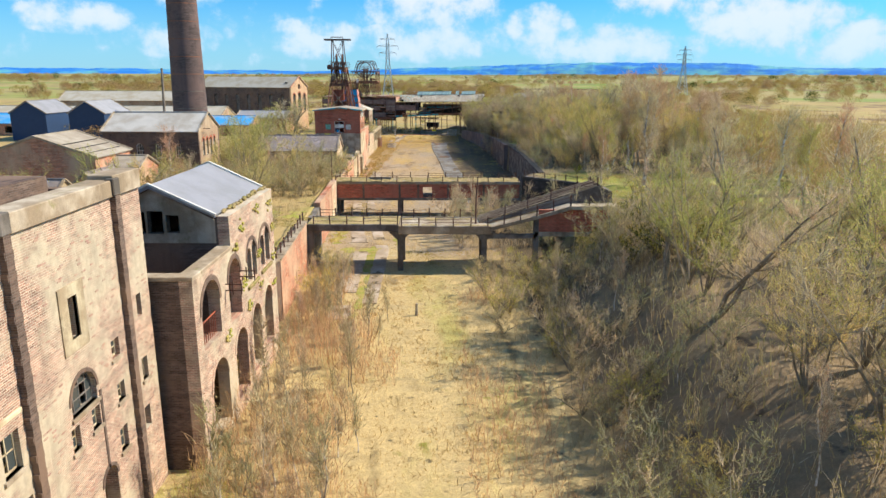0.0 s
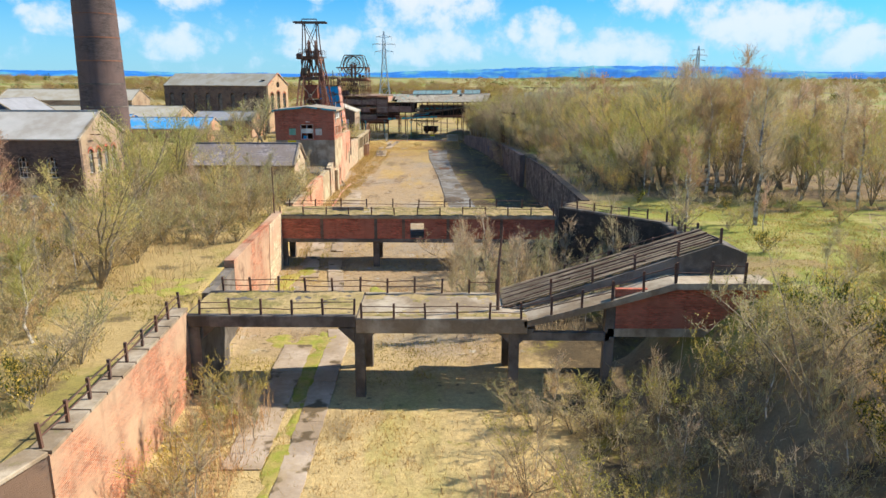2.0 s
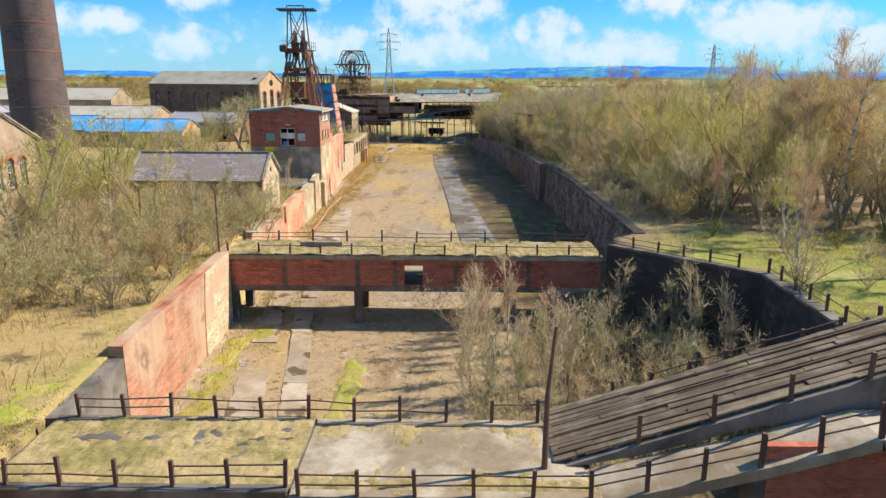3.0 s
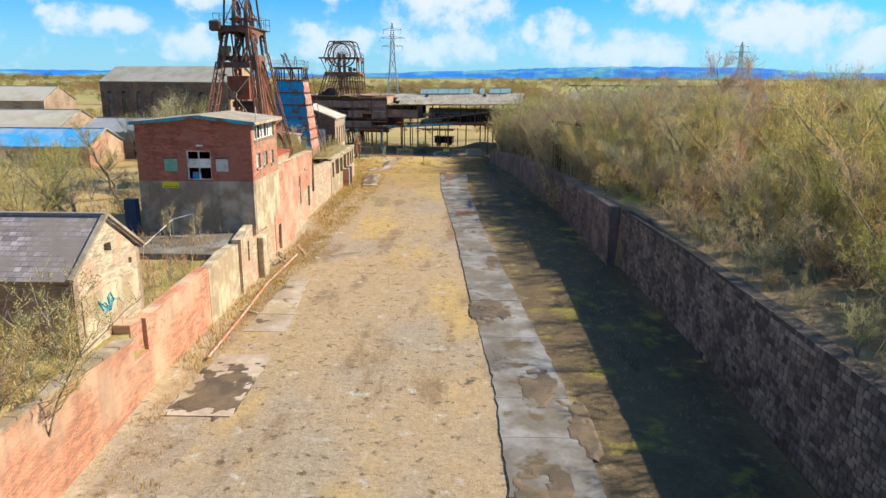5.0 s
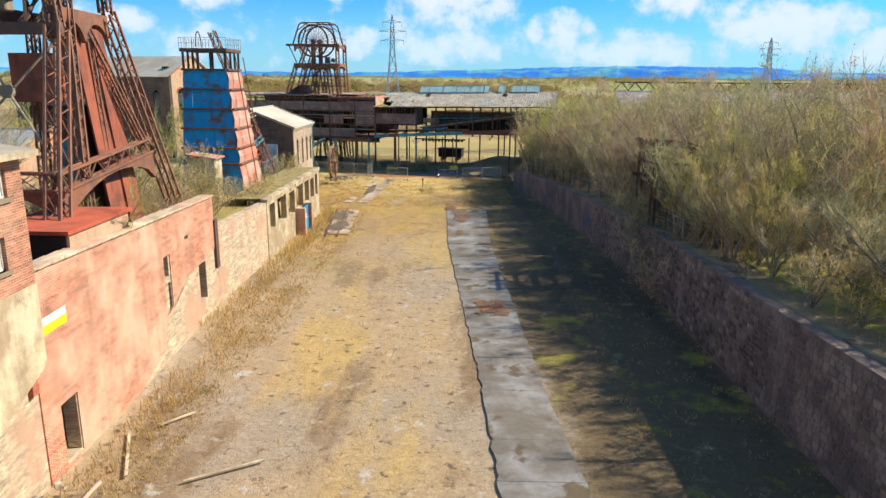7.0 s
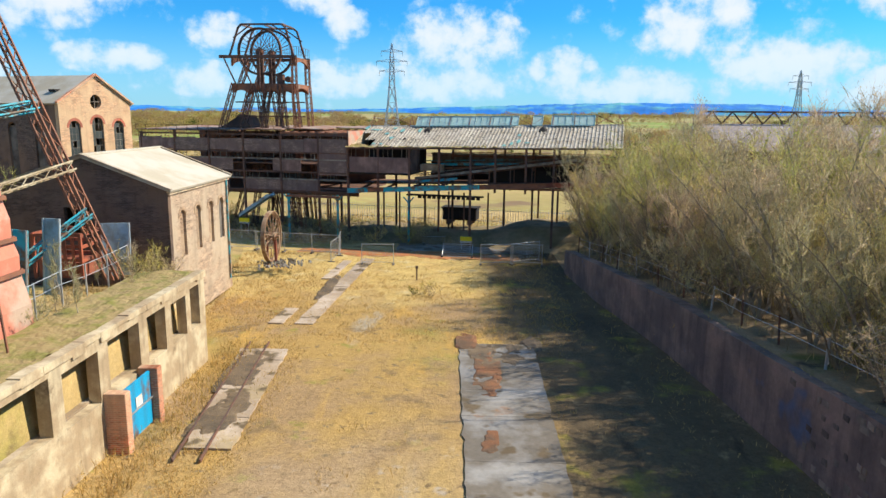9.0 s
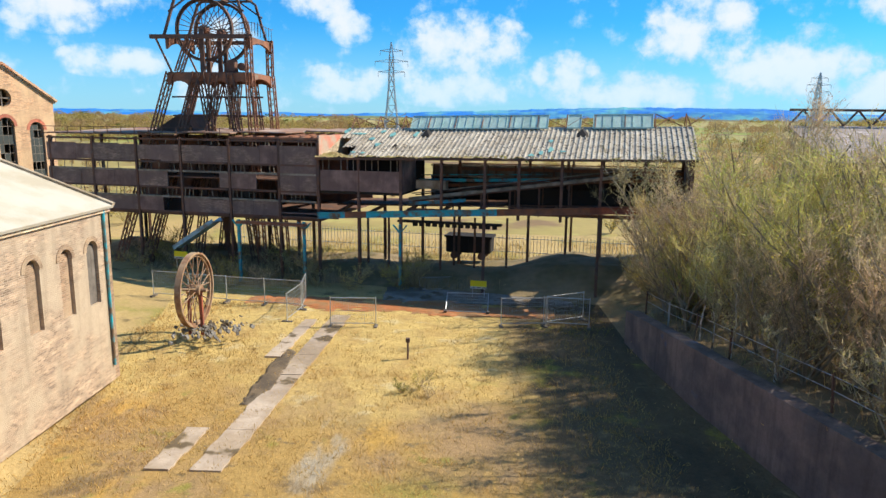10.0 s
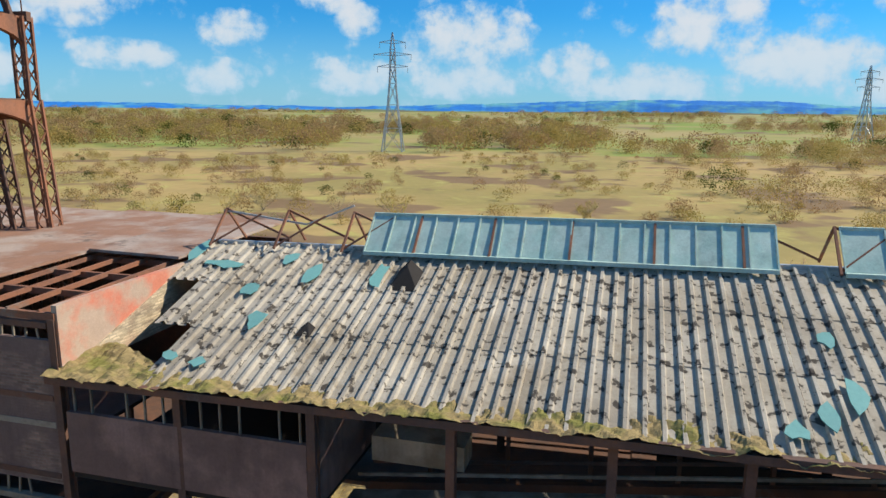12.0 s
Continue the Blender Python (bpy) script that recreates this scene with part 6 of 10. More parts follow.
def winding_house():
    """The tall winding engine house with round-headed windows, set at an angle."""
    t = thing("winding_house", (-46, 221, 2), "brown brick winding house with gable and arched windows", "building")
    c0, c1 = Vector((-46.6, 216.6, 0)), Vector((-43.4, 226.2, 0))
    d = (c1 - c0).normalized()
    ang = math.degrees(math.atan2(d.y, d.x))
    w = (c1 - c0).length
    m = pose(c0.x, c0.y, 0, 0, 0, ang)
    L = 33.0
    e, r = 13.0, 16.1
    wins = [(1.2, 2.7, 6.0, 11.2), (4.3, 5.9, 6.0, 11.6), (7.4, 8.9, 6.0, 11.2)]
    bm = B()
    circ = [(w / 2 + 0.8 * math.cos(i * math.pi / 8), 13.3 + 0.8 * math.sin(i * math.pi / 8)) for i in range(16)]
    wall(bm, [(0, 0), (w, 0), (w, e), (w / 2, r), (0, e)], [arch_pts(*a) for a in wins] + [circ], 0.5, m)
    part("gable_wall", bm, "brick_tan", t)
    for a in wins:
        window(t, m, *a, arched=True, bars=(3, 7), broken=0.25, frame_mat="concrete_dark")
        arch_band(t, m, *a, width=0.3, material="brick_red")
    bm = B()
    box(bm, (w / 2 - 0.05, 0.2, 12.5), (w / 2 + 0.05, 0.26, 14.1), m)
    box(bm, (w / 2 - 0.8, 0.2, 13.25), (w / 2 + 0.8, 0.26, 13.35), m)
    part("oculus_bars", bm, "concrete_dark", t)
    ml = pose(c0.x, c0.y, 0, 0, 0, ang) @ pose(0, 0.5, 0, 0, 0, 90)
    tall = [arch_pts(k * 4 + 2, k * 4 + 3.3, 4, 11) for k in range(8)]
    bm = B()
    wall(bm, [(0, 0), (L, 0), (L, e), (0, e)], tall, 0.5, ml @ Matrix.Translation((0, -0.5, 0)))
    part("long_wall", bm, "brick_dark", t)
    for h in tall:
        xs = [q[0] for q in h]
        bm = B()
        box(bm, (min(xs), -0.3, 4), (max(xs), -0.25, 10.6), ml)
        part("boarded_window", bm, "concrete_dark", t)
    bm = B()
    box(bm, (w - 0.5, 0.5, 0), (w, L, e), m)
    box(bm, (0.5, L, 0), (w, L + 0.5, e), m)
    part("rear_wall", bm, "brick_brown", t)
    bm = B()
    for s in (0, 1):
        q = [(-0.3 if s == 0 else w + 0.3, -0.1, e + 0.05), (w / 2, -0.1, r + 0.15), (w / 2, L + 0.4, r + 0.15), (-0.3 if s == 0 else w + 0.3, L + 0.4, e + 0.05)]
        slab(bm, [m @ Vector(v) for v in q], 0.15)
    part("roof", bm, "felt_pale", t, "pale slate roof with a hole")
    bm = B()
    for s in (0, 1):
        beam(bm, m @ Vector((w / 2, -0.12, r + 0.25)), m @ Vector((-0.3 if s == 0 else w + 0.3, -0.12, e + 0.15)), 0.35, 0.2)
    part("gable_coping", bm, "brick_orange", t)
    # black block paints the darkness of a hole in the roof
    bm = B()
    box(bm, (1.6, 2.0, e + 1.35), (2.4, 3.0, e + 1.6), m)
    part("roof_hole", bm, "dark", t)


def yard_house():
    """The brick building with the pale roof at the end of the yard."""
    x0, x1, y0, y1 = -28.5, -18.95, 179.2, 188.8
    hr = [arch_pts(y, y + 0.85, 4.0, 6.7) for y in (180.6, 182.9, 185.0, 186.9)]
    # front brick darkened as the shaded side, right wall paler as the sunny one
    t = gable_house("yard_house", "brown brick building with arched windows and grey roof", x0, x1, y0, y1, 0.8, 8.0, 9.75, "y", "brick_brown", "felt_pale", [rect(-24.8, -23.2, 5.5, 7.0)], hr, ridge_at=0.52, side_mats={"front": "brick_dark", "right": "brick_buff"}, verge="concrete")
    for k, h in enumerate(hr):
        xs = [q[0] for q in h]
        bm = B()
        box(bm, (min(xs), 0.15, 4.0), (max(xs), 0.2, 6.5), at(x1, 0, 0, 90))
        part("bricked_window", bm, "brick_brown" if k < 3 else "concrete_dark", t)
        arch_band(t, at(x1, 0, 0, 90), min(xs), max(xs), 4.0, 6.7, width=0.2, material="brick_brown")
    bm = B()
    tube(bm, (x1 + 0.08, 188.3, 1), (x1 + 0.08, 188.3, 7.9), 0.06)
    part("downpipe", bm, "teal", t)
    bm = B()
    box(bm, (x1 - 0.05, y0, 7.75), (x1 + 0.12, y1, 7.95))
    part("eaves_course", bm, "brick_cream", t)


winding_house()
yard_house()


# ---- headframes ----
def pit_wheel(parent, c, r, axis, name="pulley_wheel", spokes=18, material="rust_dark", hub="rust"):
    """A spoked winding wheel: grooved rim, crossed thin spokes, hub."""
    c, ax = Vector(c), Vector(axis).normalized()
    s = ax.cross(Vector((0, 0, 1))).normalized()
    u = s.cross(ax)
    bm = B()
    n = 36
    prof = [(r, -0.16), (r, 0.16), (r - 0.1, 0.16), (r - 0.1, 0.06), (r - 0.22, 0.06), (r - 0.22, -0.06), (r - 0.1, -0.06), (r - 0.1, -0.16)]
    rings = []
    for i in range(n):
        a = 2 * math.pi * i / n
        d = s * math.cos(a) + u * math.sin(a)
        rings.append([bm.verts.new(c + d * pr + ax * pw) for pr, pw in prof])
    for i in range(n):
        p, q = rings[i], rings[(i + 1) % n]
        for k in range(len(prof)):
            j = (k + 1) % len(prof)
            bm.faces.new((p[k], p[j], q[j], q[k]))
    w = part(name, bm, material, parent) if parent else part(name, bm, material)
    bm = B()
    for i in range(spokes):
        a = 2 * math.pi * i / spokes
        d = s * math.cos(a) + u * math.sin(a)
        e = s * math.cos(a + 0.12) + u * math.sin(a + 0.12)
        side = 0.16 if i % 2 else -0.16
        tube(bm, c + e * 0.25 + ax * side, c + d * (r - 0.2), 0.03, n=5)
    part("spoke", bm, material, w)
    bm = B()
    tube(bm, c - ax * 0.35, c + ax * 0.35, 0.3, n=14)
    tube(bm, c - ax * 0.65, c + ax * 0.65, 0.11, n=10)
    part("hub", bm, hub, w)
    return w


def arched_girder(bm, a, b, depth, thick, rise, n=10):
    """A plate girder between two legs with an arched lower edge."""
    a, b = Vector(a), Vector(b)
    side = (b - a).normalized().cross(Vector((0, 0, 1))) * thick
    rows = []
    for i in range(n + 1):
        f = i / n
        p = a.lerp(b, f)
        low = depth + rise * (1 - math.sin(math.pi * f) ** 0.6)
        rows.append([bm.verts.new(p + o) for o in (-side, side, side - Vector((0, 0, low)), -side - Vector((0, 0, low)))])
    for p, q in zip(rows, rows[1:]):
        for k in range(4):
            j = (k + 1) % 4
            bm.faces.new((p[k], q[k], q[j], p[j]))
    bm.faces.new(rows[0])
    bm.faces.new(rows[-1])
    bmesh.ops.recalc_face_normals(bm, faces=bm.faces[:])


def rusty_headframe():
    """The tall headframe behind the office: raking lattice legs, two pulley wheels, crane gantry."""
    t = thing("headframe", (-20.3, 140.5, 4), "tall rusty red lattice pit headframe with paired wheels", "headframe")
    legs = {
        "fl": [(-22.0, 130.6, 3.9), (-21.65, 137.6, 15.0), (-21.25, 138.3, 18.0)],
        "fr": [(-16.1, 131.0, 3.9), (-18.6, 137.6, 15.0), (-19.2, 138.2, 18.0)],
        "br": [(-17.7, 147.1, 3.9), (-19.1, 142.9, 16.0), (-19.4, 143.4, 18.0)],
        "bl": [(-22.9, 147.1, 3.9), (-21.9, 142.9, 16.0), (-21.4, 143.4, 18.0)],
    }
    for pts in legs.values():
        for (a, b), w in zip(zip(pts, pts[1:]), (0.62, 0.42)):
            bm = B()
            lattice(bm, a, b, w, 0.11, 0.055, w, up=(0, 1, 0))
            part("leg", bm, "rust", t)
    for a, b in (((-18.95, 139.2, 3.9), (-19.2, 139.4, 15.5)), ((-18.6, 141.0, 3.9), (-19.3, 141.0, 15.5)), ((-20.9, 139.0, 3.9), (-20.6, 139.2, 15.2)), ((-17.6, 136.5, 8.8), (-19.2, 139.6, 17.5)), ((-18.3, 144.0, 9.4), (-19.3, 140.8, 15.6))):
        bm = B()
        lattice(bm, a, b, 0.36, 0.08, 0.045, 0.4, up=(0, 1, 0))
        part("inner_leg", bm, "rust", t)
    for a, b, d, rise, mat in (((-21.9, 137.5, 15.2), (-18.3, 137.5, 15.2), 0.5, 0.05, "rust_dark"), ((-18.7, 137.7, 15.9), (-18.95, 140.3, 15.9), 0.5, 0.9, "rust"), ((-18.95, 140.3, 15.9), (-19.2, 143.0, 15.9), 0.5, 0.9, "rust"), ((-21.8, 143.0, 15.9), (-19.2, 143.0, 15.9), 0.5, 0.8, "rust"), ((-21.8, 137.7, 15.9), (-21.9, 143.0, 15.9), 0.5, 0.8, "rust_dark"),
                           ((-21.6, 137.6, 18.2), (-19.1, 137.6, 18.2), 0.4, 0.25, "rust_dark"), ((-19.1, 137.6, 18.2), (-19.2, 140.8, 18.2), 0.4, 0.9, "rust"), ((-19.2, 140.8, 18.2), (-19.35, 144.2, 18.2), 0.4, 0.9, "rust"), ((-21.6, 137.6, 18.2), (-21.5, 144.2, 18.2), 0.4, 0.8, "rust_dark")):
        bm = B()
        arched_girder(bm, a, b, d, 0.1, rise)
        part("girder", bm, mat, t)
    bm = B()
    slab(bm, [(-21.9, 137.2, 18.28), (-18.9, 137.2, 18.28), (-19.0, 144.9, 18.28), (-21.9, 144.9, 18.28)], 0.1)
    part("platform", bm, "rust_dark", t)
    c = [Vector(v) for v in ((-21.9, 137.2, 18.28), (-18.9, 137.2, 18.28), (-19.0, 144.9, 18.28), (-21.9, 144.9, 18.28))]
    bm = B()
    for i in range(4):
        a, b = c[i], c[(i + 1) % 4]
        for k in range(5):
            p = a.lerp(b, k / 5)
            beam(bm, p, p + Vector((0, 0, 1.0)), 0.035)
        for h in (0.5, 1.0):
            beam(bm, a + Vector((0, 0, h)), b + Vector((0, 0, h)), 0.03)
    part("handrail", bm, "rust_dark", t)
    bm = B()
    box(bm, (-22.3, 137.0, 17.8), (-21.3, 137.7, 18.7), bevel=0.15)
    part("pulley_guard", bm, "rust_dark", t)
    for x in (-21.0, -19.9):
        pit_wheel(t, (x, 141.0, 19.1), 1.65, (1, 0.12, 0), material="rust_dark", hub="rust")
        for s in (-1, 1):
            bm = B()
            beam(bm, (x + s * 0.4, 141.0, 18.2), (x + s * 0.4, 141.0, 19.1), 0.2)
            part("bearing", bm, "rust", t)
    for s in (-1, 1):
        bm = B()
        for x in (-1.05, 1.05):
            beam(bm, (-20.7 + x * 1.15, 141.6 + s * 1.7, 18.3), (-20.85 + x, 142.0 + s * 0.8, 23.4), 0.15)
        beam(bm, (-21.9, 141.6 + s * 1.6, 18.6), (-19.85, 142.0 + s * 0.8, 23.3), 0.08)
        beam(bm, (-19.5, 141.6 + s * 1.6, 18.6), (-21.85, 142.0 + s * 0.8, 23.3), 0.08)
        part("crane_frame", bm, "rust_dark", t)
        bm = B()
        beam(bm, (-23.4, 142 + s * 0.8, 23.5), (-18.3, 142 + s * 0.8, 23.5), 0.2, 0.28)
        part("gantry_beam", bm, "rust_dark", t)
    bm = B()
    beam(bm, (-22.0, 141.2, 23.95), (-19.7, 141.2, 23.95), 0.14)
    for x in (-22.0, -19.7):
        beam(bm, (x, 141.2, 23.4), (x, 141.2, 23.95), 0.1)
    part("gantry_rail", bm, "rust_dark", t)
    bm = B()
    box(bm, (-21.5, 138.6, 11.9), (-19.5, 139.9, 14.0), bevel=0.03)
    part("plate_body", bm, "rust_red", t, "dark red plated tank")
    bm = B()
    box(bm, (-20.4, 139.5, 3.9), (-19.2, 142.6, 11.2))
    box(bm, (-21.4, 139.5, 11.2), (-19.2, 142.6, 11.7))
    part("guide_shaft", bm, "rust_dark", t)
    bm = B()
    box(bm, (-20.35, 139.4, 7.8), (-19.2, 139.46, 10.2))
    part("teal_panel", bm, "teal", t)
    for ya, yb, mat in ((139.7, 141.0, "rust_red"), (141.4, 142.5, "rust_red")):
        bm = B()
        slab(bm, [(-19.15, ya, 15.2), (-19.2, yb, 15.2), (-18.35, yb + 1.4, 4.0), (-18.2, ya + 0.6, 4.0)], 0.08)
        part("chute_plate", bm, mat, t, "red oxide sloping plate")
    bm = B()
    for a, b in (((-21.9, 137.3, 14.3), (-18.2, 135.3, 10.0)), ((-18.7, 137.3, 14.3), (-22.0, 135.3, 10.0))):
        tube(bm, a, b, 0.05, n=6)
    tube(bm, (-20.25, 136.2, 12.4), (-20.25, 136.5, 12.4), 0.28, n=14)
    part("tie_rod", bm, "concrete", t)
    for (a, b) in (((-17.2, 134.0, 9.0), (-18.4, 145.0, 9.5)), ((-21.8, 134.0, 9.0), (-17.2, 134.0, 9.0))):
        bm = B()
        lattice(bm, a, b, 0.3, 0.1, 0.05, 0.8, up=(0, 0, 1), w2=0.7)
        part("lower_girder", bm, "rust", t)
        bm = B()
        arched_girder(bm, Vector(a) - Vector((0, 0, 0.4)), Vector(b) - Vector((0, 0, 0.4)), 0.12, 0.12, 1.3)
        part("arched_brace", bm, "rust", t)
    bm = B()
    box(bm, (-21.7, 138.0, 15.7), (-20.9, 138.6, 16.6), bevel=0.05)
    part("winch", bm, "concrete", t)
    rng = random.Random(9)
    for k in range(12):
        bm = B()
        x = rng.uniform(-21.3, -19.4)
        beam(bm, (x, rng.uniform(138.2, 143), 15.3), (x + rng.uniform(-0.5, 0.5), rng.uniform(138.2, 143), 18.1), 0.11)
        part("inner_strut", bm, "rust_dark", t)


def platt_headframe():
    """The headframe over the screens: splayed lattice legs, plate girders, one big wheel under a crane frame."""
    t = thing("headframe", (-23, 215.5, 0.5), "dark rusty lattice headframe with large pulley wheels", "headframe")
    R = pose(-23.05, 215.3, 0, 0, 0, -4)

    def P(x, y, z):
        return R @ Vector((x, y, z))

    base, mid, top = 0.3, 15.1, 17.75
    up = R.to_3x3() @ Vector((0, 1, 0))
    hw, hd = 3.2, 2.25
    for sy in (-1, 1):
        for a, b in (((-8.0, hd + 0.5, base), (-hw + 0.2, hd, mid)), ((-5.6, hd + 0.5, base), (-0.9, hd, mid)), ((hw + 0.7, hd + 0.5, base), (hw, hd, mid)), ((1.4, hd, base), (-0.6, hd, mid)), ((-1.6, hd, base), (0.5, hd, mid)), ((3.2, hd, base), (1.7, hd, mid))):
            bm = B()
            lattice(bm, P(a[0], sy * a[1], a[2]), P(b[0], sy * b[1], b[2]), 0.5, 0.09, 0.05, 0.5, up=up)
            part("leg", bm, "rust_dark" if abs(b[0]) < 3 else "rust", t)
        for x0, x1 in ((-hw + 0.8, -hw + 1.9), (hw, hw)):
            bm = B()
            lattice(bm, P(x0, sy * hd, mid), P(x1, sy * hd, top), 0.42, 0.09, 0.05, 0.45, up=up)
            part("upper_leg", bm, "rust", t)
        bm = B()
        beam(bm, P(-hw + 0.3, sy * hd, mid), P(-hw - 0.9, sy * hd, top), 0.12)
        part("raking_strut", bm, "rust", t)
        n = 4
        for k in range(n):
            bm = B()
            arched_girder(bm, P(-hw + 2 * hw * k / n, sy * hd, mid), P(-hw + 2 * hw * (k + 1) / n, sy * hd, mid), 0.62, 0.1, 0.35)
            part("girder", bm, "rust", t)
        bm = B()
        beam(bm, P(-hw - 1.3, sy * hd, top), P(hw + 0.3, sy * hd, top), 0.22, 0.3)
        part("top_beam", bm, "rust_dark", t)
    for x in (-hw, hw):
        for z in (mid, top):
            bm = B()
            arched_girder(bm, P(x, -hd, z), P(x, hd, z), 0.35, 0.1, 0.55)
            part("end_girder", bm, "rust", t)
    bm = B()
    slab(bm, [P(-hw, -hd, mid + 0.05), P(hw, -hd, mid + 0.05), P(hw, hd, mid + 0.05), P(-hw, hd, mid + 0.05)], 0.1)
    part("platform", bm, "rust_dark", t)
    for wx, wy in ((-0.7, -1.1), (-0.2, 1.0)):
        w = pit_wheel(t, P(wx, wy, 18.35), 2.35, R.to_3x3() @ Vector((0.06, 1, 0)), spokes=30, material="rust_dark", hub="rust")
        bm = B()
        for s in (-1, 1):
            beam(bm, P(wx, wy + s * 0.55, mid), P(wx, wy + s * 0.55, 18.35), 0.3)
        part("bearing", bm, "rust_dark", t)
    for s in (-1, 1):
        bm = B()
        pts = [P(-hw - 0.4, s * 1.9, top), P(-2.55, s * 1.9, 20.6), P(-2.2, s * 1.9, 20.9), P(1.9, s * 1.9, 20.9), P(2.3, s * 1.9, 20.6), P(hw - 0.1, s * 1.9, top)]
        for p, q in zip(pts, pts[1:]):
            beam(bm, p, q, 0.17)
        beam(bm, P(-3.1, s * 1.9, 19.6), P(-1.2, s * 1.9, 20.9), 0.11)
        beam(bm, P(2.8, s * 1.9, 19.6), P(0.9, s * 1.9, 20.9), 0.11)
        part("crane_frame", bm, "rust_dark", t)
    for x in (-2.3, 0.0, 2.0):
        bm = B()
        beam(bm, P(x, -1.9, 20.9), P(x, 1.9, 20.9), 0.14)
        part("cross_beam", bm, "rust_dark", t)
    bm = B()
    for z in (11.9, 13.3):
        beam(bm, P(-3, -hd, z), P(4.2, -hd, z), 0.12)
    part("cross_rail", bm, "rust_dark", t)
    bm = B()
    v = [bm.verts.new(P(*q)) for q in ((-5.4, -1.6, 10.5), (-1.6, -1.6, 10.5), (-2.4, -1.6, 12.0), (-2.9, -1.6, 12.0))]
    f = bm.faces.new(v)
    e = bmesh.ops.extrude_face_region(bm, geom=[f])
    bmesh.ops.translate(bm, vec=R.to_3x3() @ Vector((0, 3.2, 0)), verts=[q for q in e["geom"] if isinstance(q, bmesh.types.BMVert)])
    bmesh.ops.recalc_face_normals(bm, faces=bm.faces[:])
    part("plate_body", bm, "rust_dark", t)
    bm = B()
    box(bm, (1.1, -1.6, mid + 0.1), (1.8, -0.9, mid + 1.0), R, bevel=0.05)
    tube(bm, P(2.3, -1.6, mid + 0.5), P(2.3, -0.6, mid + 0.5), 0.3, n=12)
    part("winch", bm, "rust_dark", t)
    bm = B()
    for k in range(8):
        x = hw - 0.9 + k * 0.24
        for p in (P(x, -hd, top + 0.1), P(hw + 0.3, -hd + k * 0.6, top + 0.1)):
            bm = B()
            beam(bm, p, p + Vector((0, 0, 0.9)), 0.03)
            part("handrail_post", bm, "rust_dark", t)
    bm = B()
    beam(bm, P(hw - 1, -hd, top + 1.0), P(hw + 0.3, -hd, top + 1.0), 0.03)
    beam(bm, P(hw + 0.3, -hd, top + 1.0), P(hw + 0.3, hd, top + 1.0), 0.03)
    part("handrail", bm, "rust_dark", t)


rusty_headframe()
platt_headframe()


